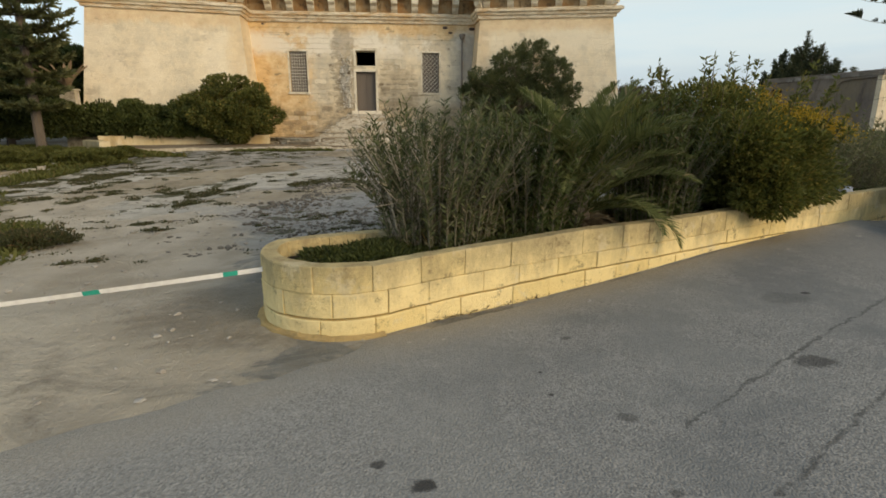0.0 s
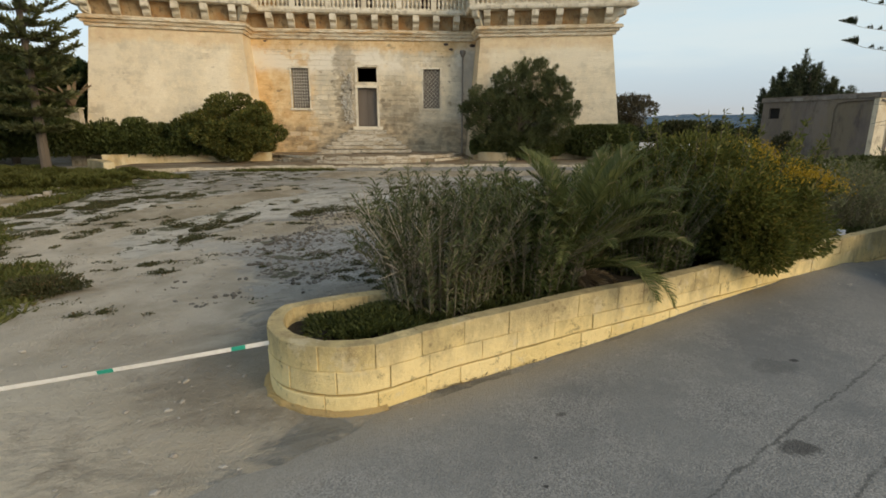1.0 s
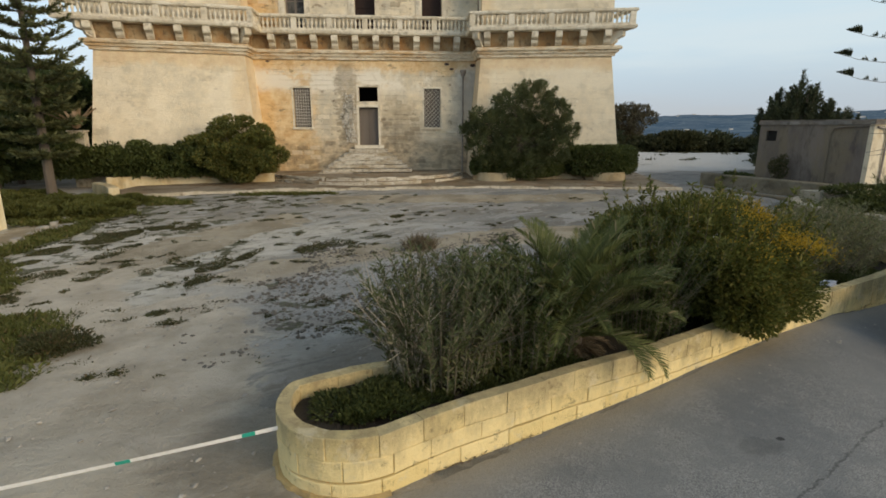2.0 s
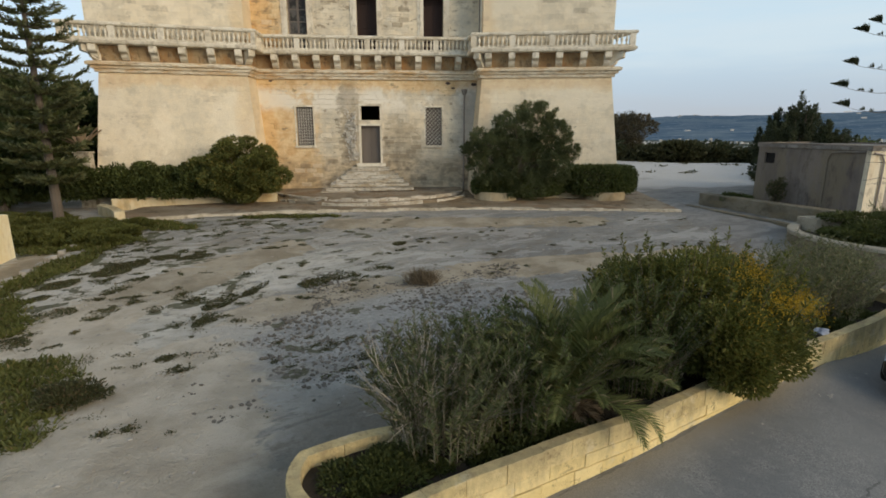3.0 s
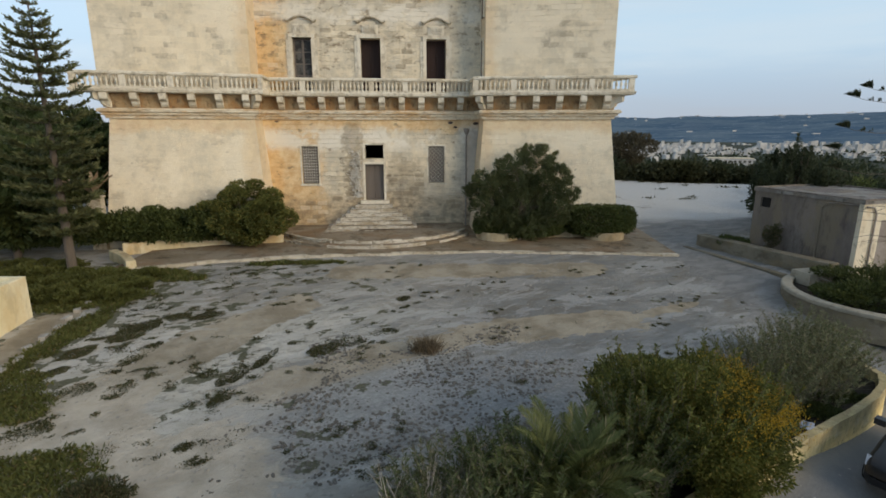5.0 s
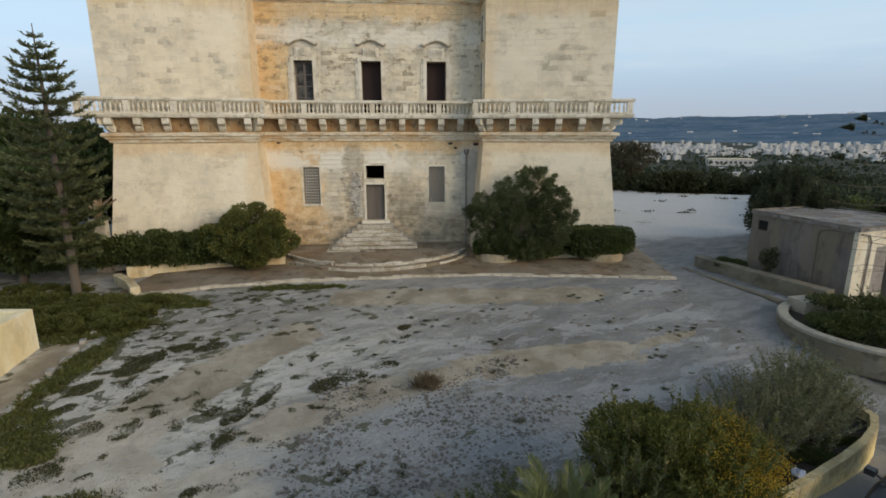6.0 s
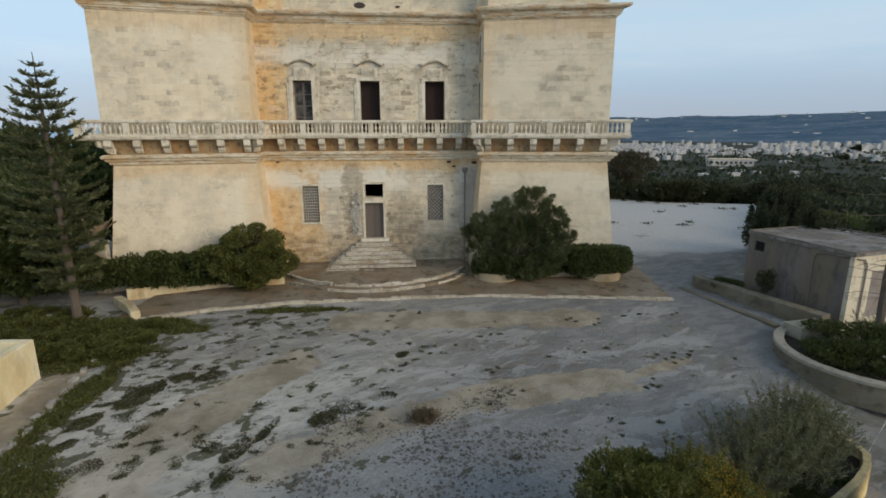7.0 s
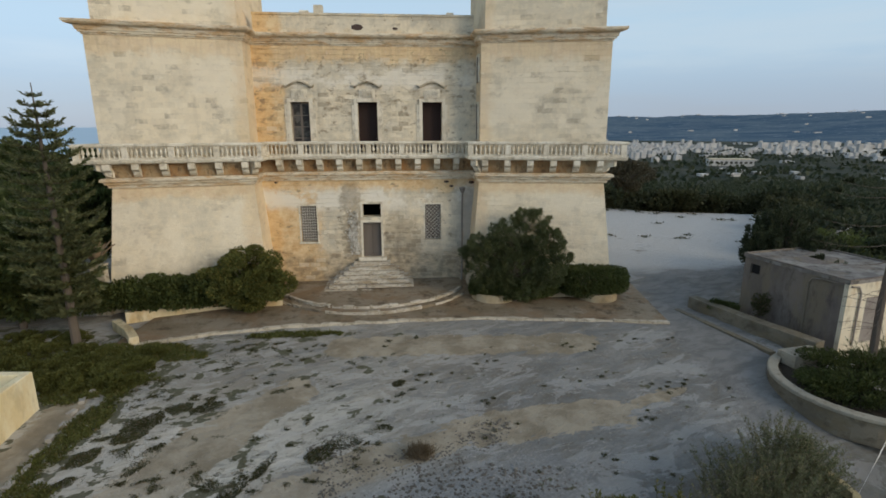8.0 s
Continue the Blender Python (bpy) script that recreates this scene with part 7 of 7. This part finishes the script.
# ---- barrier tapes ----
def tape(points, marks, label):
    root = thing("barrier_tape", pose(*points[0]), label, "tape")
    a, b = Vector(points[0]), Vector(points[1])
    def strip(f0, f1, out, name, material, steps):
        bm = bmesh.new()
        rows = []
        for i in range(steps + 1):
            f = f0 + (f1 - f0) * i / steps
            p = a.lerp(b, f) - a + Vector((0, 0, -0.06 * 4 * f * (1 - f)))
            twist = 0.35 * math.sin(f * 7)
            up = Vector((0, -math.sin(twist), math.cos(twist)))
            side = Vector((0, 1, 0)) * out
            rows.append([bm.verts.new(q) for q in (p + up * 0.026 - side, p - up * 0.026 - side, p - up * 0.026 + side, p + up * 0.026 + side)])
        for p, q in zip(rows, rows[1:]):
            for j in range(4):
                bm.faces.new((p[j], q[j], q[(j + 1) % 4], p[(j + 1) % 4]))
        bm.faces.new(rows[0])
        bm.faces.new(rows[-1][::-1])
        part(name, bm, material, root)
    strip(0, 1, 0.0012, "ribbon", TAPE, 60)
    for m in marks:
        strip(m - 0.009, m + 0.009, 0.0035, "print", TAPE_GREEN, 3)
    return root


tape([(-1.93, 5.32, 0.60), (-9.5, 2.82, 0.30)], (0.04, 0.2, 0.36, 0.52, 0.68, 0.84), "white barrier tape with green marks tied to the planter")
tape([(11.65, 12.7, 0.78), (15.0, 15.6, 1.1)], (), "white barrier tape tied to the planter's far end")


# ---- parked car, litter, dry creeper ----
def car():
    """A small black hatchback; local x runs from its nose to its tail, y across."""
    root = thing("car", Matrix.Translation((8.08, 8.93, 0.19)) @ pose(0, 0, 0, 0, 0, 32.7) @ Matrix.Translation((0, -0.85, 0)), "small black hatchback parked beside the planter", "car")
    stations = [(0.0, 0.62, 0.38, 0.60), (0.06, 0.74, 0.28, 0.70), (0.25, 0.81, 0.22, 0.76), (0.9, 0.84, 0.20, 0.90), (1.25, 0.85, 0.20, 0.96), (2.2, 0.85, 0.20, 0.97), (3.2, 0.85, 0.22, 0.98), (3.75, 0.80, 0.26, 0.96), (3.9, 0.68, 0.36, 0.80)]
    bm = bmesh.new()
    rings = []
    for x, w, z0, z1 in stations:
        rings.append([(x, -w * 0.9, z0), (x, -w, z0 + 0.12), (x, -w, z1 - 0.14), (x, -w * 0.86, z1), (x, w * 0.86, z1), (x, w, z1 - 0.14), (x, w, z0 + 0.12), (x, w * 0.9, z0)])
    ring_loft(bm, rings)
    bmesh.ops.subdivide_edges(bm, edges=bm.edges, cuts=1, use_grid_fill=True, smooth=0.6)
    part("body", bm, BLACK, root, smooth=True)
    bm = bmesh.new()
    ring_loft(bm, [[(1.15, -0.74, 0.95), (3.7, -0.74, 0.95), (3.7, 0.74, 0.95), (1.15, 0.74, 0.95)], [(1.75, -0.62, 1.38), (3.35, -0.62, 1.38), (3.35, 0.62, 1.38), (1.75, 0.62, 1.38)]])
    soften(bm, 0.05)
    part("window", bm, GLASS, root, "dark tinted glass")
    bm = bmesh.new()
    box(bm, 1.8, 3.4, -0.62, 0.62, 1.375, 1.45)
    soften(bm, 0.04)
    part("roof", bm, BLACK, root)
    lamp = plain("clear headlight glass", (0.55, 0.56, 0.58), (0.42, 0.43, 0.45), 12.0, 0.15, 0.002)
    for s in (-1, 1):
        bm = bmesh.new()
        ring_loft(bm, [[(0.07, s * 0.44, 0.55), (0.16, s * 0.76, 0.58), (0.34, s * 0.80, 0.70), (0.16, s * 0.50, 0.70)], [(0.05, s * 0.45, 0.57), (0.13, s * 0.775, 0.60), (0.36, s * 0.83, 0.73), (0.2, s * 0.5, 0.745)]])
        part("headlight", bm, lamp, root, "clear headlight")
        bm = bmesh.new()
        box(bm, 1.28, 1.46, s * 0.98 - 0.1, s * 0.98 + 0.1, 0.96, 1.1)
        soften(bm, 0.04)
        tube(bm, [(1.4, s * 0.78, 0.95), (1.4, s * 0.92, 1.0)], [0.025, 0.02], 5)
        part("mirror", bm, BLACK, root, "black wing mirror")
        for x in (0.72, 3.15):
            bm = bmesh.new()
            lathe(bm, [(0.17, -0.09), (0.28, -0.10), (0.30, -0.06), (0.30, 0.06), (0.28, 0.10), (0.17, 0.09)], 20)
            wheel = mesh_of("tyre", bm, RUBBER, True)
            tyre = link("tyre", wheel, root, pose(x, s * 0.78, 0.30, 90, 0, 0))
            bm = bmesh.new()
            lathe(bm, [(0.17, -0.085), (0.175, 0.085), (0.06, 0.095)], 14)
            part("rim", bm, IRON, tyre)


car()
bm = bmesh.new()
bmesh.ops.create_icosphere(bm, subdivisions=3, radius=0.13)
for v in bm.verts:
    v.co = Vector((v.co.x * 1.3, v.co.y, v.co.z * 0.45)) + 0.06 * Vector(noise.noise_vector(v.co * 9))
ob = part("plastic_bag", bm, plain("thin white plastic", (0.34, 0.37, 0.43), (0.22, 0.25, 0.32), 12.0, 0.4, 0.01), None, smooth=True)
ob.matrix_basis = pose(7.95, 10.2, 0.83, 0, 0, 30)
tagged(ob, "crumpled white plastic bag lying on the planter wall", "litter")
rng = np.random.default_rng(77)
creep = thing("dry_creeper", pose(-4.5, 31.55, 0, 0, 0, 5.5), "dry whitish creeper clinging beside the door", "creeper")
n = 1500
hub = np.stack([-1.05 + 0.17 * rng.normal(size=70), np.full(70, -0.08), 3.0 + 2.9 * rng.beta(1.8, 1.6, 70)], 1)
spot = hub[rng.integers(0, 70, n)] + rng.normal(size=(n, 3)) * np.array([0.07, 0.03, 0.09])
spot = spot[spot[:, 0] < -0.74]
n = len(spot)
link("foliage", leaves_mesh("foliage", spot, rng.normal(size=spot.shape), rng.uniform(0.06, 0.14, n), 0.07, plain("dry pale creeper leaves", (0.84, 0.82, 0.76), (0.62, 0.58, 0.50), 20.0)), creep)

# ---- far woods, town and hills ----
def woods():
    rng = np.random.default_rng(201)
    mids, sizes = [], []
    for _ in range(1700):
        y = 30 + 300 * rng.uniform() ** 1.7
        x = rng.uniform(-60, 20 + y)
        edge = max(y - 62 + 0.2 * max(x - 18, 0), 0.86 * (x - 23.5 - 0.6 * (y - 36)), 0.8 * (abs(x - 4) - 44))
        if edge < 0.5 or rng.uniform() < 0.15 or abs(x) > 0.95 * y + 8:
            continue
        r = rng.uniform(1.0, 2.4) * (1 + edge / 110)
        mids.append((x, y, float(height(x, y)) + r * 0.7))
        sizes.append(r)
    mids, sizes = np.array(mids), np.array(sizes)
    pick = rng.integers(0, len(mids), 280000)
    o = rng.normal(size=(len(pick), 3))
    o /= np.linalg.norm(o, axis=1, keepdims=True)
    o[:, 2] = np.abs(o[:, 2])
    places = mids[pick] + o * sizes[pick][:, None] * rng.uniform(0.7, 1.15, (len(pick), 1)) * np.array([1, 1, 0.8])
    far = rng.uniform(size=(30000, 2))
    fy = 330 + 900 * far[:, 0]
    fx = -0.1 * fy + fy * 1.2 * far[:, 1]
    keep = np.array([drift(a / 90, b / 40, 1.0, 8.0) > 0.28 for a, b in zip(fx, fy)])
    fx, fy = fx[keep], fy[keep]
    clump = np.stack([fx, fy, height(fx, fy) + rng.uniform(0, 4, len(fx))], 1)
    tagged(link("valley_trees", leaves_mesh("valley_trees", clump, rng.normal(size=clump.shape) + np.array([0, 0, 0.4]), rng.uniform(3, 7, len(fx)), rng.uniform(3, 6, len(fx)), WOODS)), "dark tree rows in the valley", "woods", kind="stuff")
    tagged(link("far_woods", leaves_mesh("far_woods", places, o + rng.normal(size=o.shape) * 0.5, rng.uniform(0.3, 0.7, len(pick)), 0.3, WOODS)), "dark scrub and trees below the plateau's edge", "woods", kind="stuff")


def hill_top(f, t):
    """Height of the far hills at bearing f, t of the way from their foot to the ridge."""
    rise = 0.86 + 0.14 * float(soft(26, 40, math.degrees(f)))
    z = -48 + rise * (150 + 26 * noise.fractal(Vector((f * 5, t * 2, 1)), 0.9, 2, 5)) * t ** 1.1 * float(soft(-8, 14, math.degrees(f)))
    return z + 8 * noise.fractal(Vector((f * 25, t * 6, 4)), 0.9, 2, 4) * t


def town():
    rng = np.random.default_rng(301)
    bm_v, bm_f = [], []
    for _ in range(1800):
        y = rng.uniform(1020, 1650)
        x = rng.uniform(0.22, 1.0) * y
        if 0.68 * y < x < 0.76 * y and rng.uniform() < 0.75:
            continue
        if drift(x / 300, y / 300, 1.0, 4.0) < -0.12:
            continue
        w, d, h = rng.uniform(4, 9) * (2.0 if rng.uniform() < 0.12 else 1), rng.uniform(5, 12), rng.uniform(3, 9) * (2.0 if rng.uniform() < 0.15 else 1)
        if x > 0.68 * y:
            w, h = w * 1.25, h * 1.25
        z = float(height(x, y)) - 1
        i = len(bm_v)
        bm_v += [(x + a * w / 2, y + b * d / 2, z + c * h) for c in (0, 1) for a, b in ((-1, -1), (1, -1), (1, 1), (-1, 1))]
        bm_f += [tuple(i + k for k in f) for f in ((4, 5, 6, 7), (0, 1, 5, 4), (1, 2, 6, 5), (2, 3, 7, 6), (3, 0, 4, 7))]
    for _ in range(110):
        y = rng.uniform(800, 1100)
        x = (rng.uniform(0.33, 0.50) if rng.uniform() < 0.7 else rng.uniform(0.74, 0.95)) * y
        if drift(x / 120, y / 120, 1.0, 14.0) < -0.05:
            continue
        w, d, h = rng.uniform(5, 11), rng.uniform(6, 12), rng.uniform(3.5, 8.0) * (1.8 if rng.uniform() < 0.15 else 1)
        z = float(height(x, y)) - 1
        i = len(bm_v)
        bm_v += [(x + a * w / 2, y + b * d / 2, z + c * h) for c in (0, 1) for a, b in ((-1, -1), (1, -1), (1, 1), (-1, 1))]
        bm_f += [tuple(i + k for k in f) for f in ((4, 5, 6, 7), (0, 1, 5, 4), (1, 2, 6, 5), (2, 3, 7, 6), (3, 0, 4, 7))]
    # long pale sheds and single houses, out in the valley and on the hill's foot
    for k in range(70):
        if k < 24:
            y = rng.uniform(420, 1000)
            x = rng.uniform(0.36, 0.95) * y
            z = float(height(x, y)) - 1
        else:
            f, t = radians(rng.uniform(16, 44)), (rng.uniform(0.96, 1.0) if k < 48 else rng.uniform(0.15, 0.95))
            r = 2150 + 2280 * t
            x, y, z = r * math.sin(f), r * math.cos(f), hill_top(f, t) - 1
        w, d, h = rng.uniform(8, 30) * min(1.0, y / 1200), rng.uniform(6, 14), rng.uniform(2.5, 5.0) * (1.6 if k > 23 else 1)
        i = len(bm_v)
        bm_v += [(x + a * w / 2, y + b * d / 2, z + c * h) for c in (0, 1) for a, b in ((-1, -1), (1, -1), (1, 1), (-1, 1))]
        bm_f += [tuple(i + k for k in f) for f in ((4, 5, 6, 7), (0, 1, 5, 4), (1, 2, 6, 5), (2, 3, 7, 6), (3, 0, 4, 7))]
    me = bpy.data.meshes.new("far_town")
    me.from_pydata(bm_v, [], bm_f)
    me.materials.append(HOUSES)
    tagged(link("far_town", me), "white flat-roofed houses of a far town", "town", kind="stuff")


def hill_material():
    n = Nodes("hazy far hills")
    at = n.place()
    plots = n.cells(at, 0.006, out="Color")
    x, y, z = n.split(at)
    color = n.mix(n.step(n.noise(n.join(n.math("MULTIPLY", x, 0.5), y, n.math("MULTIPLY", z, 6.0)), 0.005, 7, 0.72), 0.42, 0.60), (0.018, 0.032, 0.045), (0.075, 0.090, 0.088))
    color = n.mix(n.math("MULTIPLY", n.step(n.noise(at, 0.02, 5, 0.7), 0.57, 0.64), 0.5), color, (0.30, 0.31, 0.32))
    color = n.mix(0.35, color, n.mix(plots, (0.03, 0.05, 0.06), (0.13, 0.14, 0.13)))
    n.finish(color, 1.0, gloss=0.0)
    # the air's blue haze, painted in as bluish base colours and a faint glow
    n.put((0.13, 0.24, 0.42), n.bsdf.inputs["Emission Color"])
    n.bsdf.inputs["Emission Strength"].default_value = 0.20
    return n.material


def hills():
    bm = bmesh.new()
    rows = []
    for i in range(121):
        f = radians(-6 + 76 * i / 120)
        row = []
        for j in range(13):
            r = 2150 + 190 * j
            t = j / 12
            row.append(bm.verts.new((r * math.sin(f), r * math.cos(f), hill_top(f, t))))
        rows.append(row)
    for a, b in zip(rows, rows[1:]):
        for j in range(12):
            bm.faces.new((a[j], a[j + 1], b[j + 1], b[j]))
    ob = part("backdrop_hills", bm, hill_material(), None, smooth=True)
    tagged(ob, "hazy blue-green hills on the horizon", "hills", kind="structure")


def sea():
    n = Nodes("calm sea")
    at = n.place()
    # pale base colour: haze over the far water is painted in
    n.finish(n.mix(n.noise(at, 0.01, 4), (0.36, 0.49, 0.59), (0.41, 0.54, 0.64)), 0.5, n.noise(at, 0.05, 5), 0.3)
    bm = bmesh.new()
    rows = []
    for i in range(41):
        f = radians(-75 + 75 * i / 40)
        rows.append([bm.verts.new((r * math.sin(f), r * math.cos(f), z)) for r, z in ((420, -40.0), (900, -33.0), (1800, -22.0), (3000, -9.0), (4950, 7.0))])
    for a, b in zip(rows, rows[1:]):
        for j in range(4):
            bm.faces.new((a[j], a[j + 1], b[j + 1], b[j]))
    tagged(part("water", bm, n.material), "calm blue sea far below", "sea", kind="structure")


def warehouse():
    """A long low building in the valley."""
    z = float(height(386, 720))
    root = thing("warehouse", pose(386, 720, z, 0, 0, -12), "long pale flat-roofed building in the valley", "building")
    bm = bmesh.new()
    box(bm, -28, 28, -9, 9, -3, 9)
    part("wall", bm, HOUSES, root)
    bm = bmesh.new()
    box(bm, -28.5, 28.5, -9.5, 9.5, 9, 10)
    part("roof", bm, PALE, root)
    for k in range(9):
        bm = bmesh.new()
        box(bm, -26 + 6 * k, -22.5 + 6 * k, -9.15, -8.9, 3.5, 6.5)
        part("window", bm, GLASS, root)


def rim_hedge():
    """The unbroken belt of scrub along the plateau's edge."""
    rng = np.random.default_rng(211)
    mids, sizes = [], []
    for t in np.linspace(0, 1, 170):
        x, y = (15 + 25 * t / 0.55, 64.0 - 4.5 * t / 0.55) if t < 0.55 else (40 - 15 * (t - 0.55) / 0.45, 59.5 - 22 * (t - 0.55) / 0.45)
        r = rng.uniform(0.8, 1.7)
        x, y = x + rng.normal() * 0.9 + 0.9, y + rng.normal() * 0.9 + 0.7
        mids.append((x, y, 0.9 + r * rng.uniform(0.2, 0.75)))
        sizes.append(r)
    mids, sizes = np.array(mids), np.array(sizes)
    pick = rng.integers(0, len(mids), 75000)
    o = rng.normal(size=(len(pick), 3))
    o /= np.linalg.norm(o, axis=1, keepdims=True)
    places = mids[pick] + o * sizes[pick][:, None] * rng.uniform(0.6, 1.1, (len(pick), 1)) * np.array([1, 1, 0.85])
    low = places[:, 2] > 0.3
    tagged(link("rim_scrub", leaves_mesh("rim_scrub", places[low], (o + rng.normal(size=o.shape) * 0.5)[low], rng.uniform(0.25, 0.5, low.sum()), 0.22, RIM)), "dark olive scrub along the plateau's edge", "scrub", kind="stuff")


woods()
rim_hedge()
warehouse()
town()
hills()
sea()
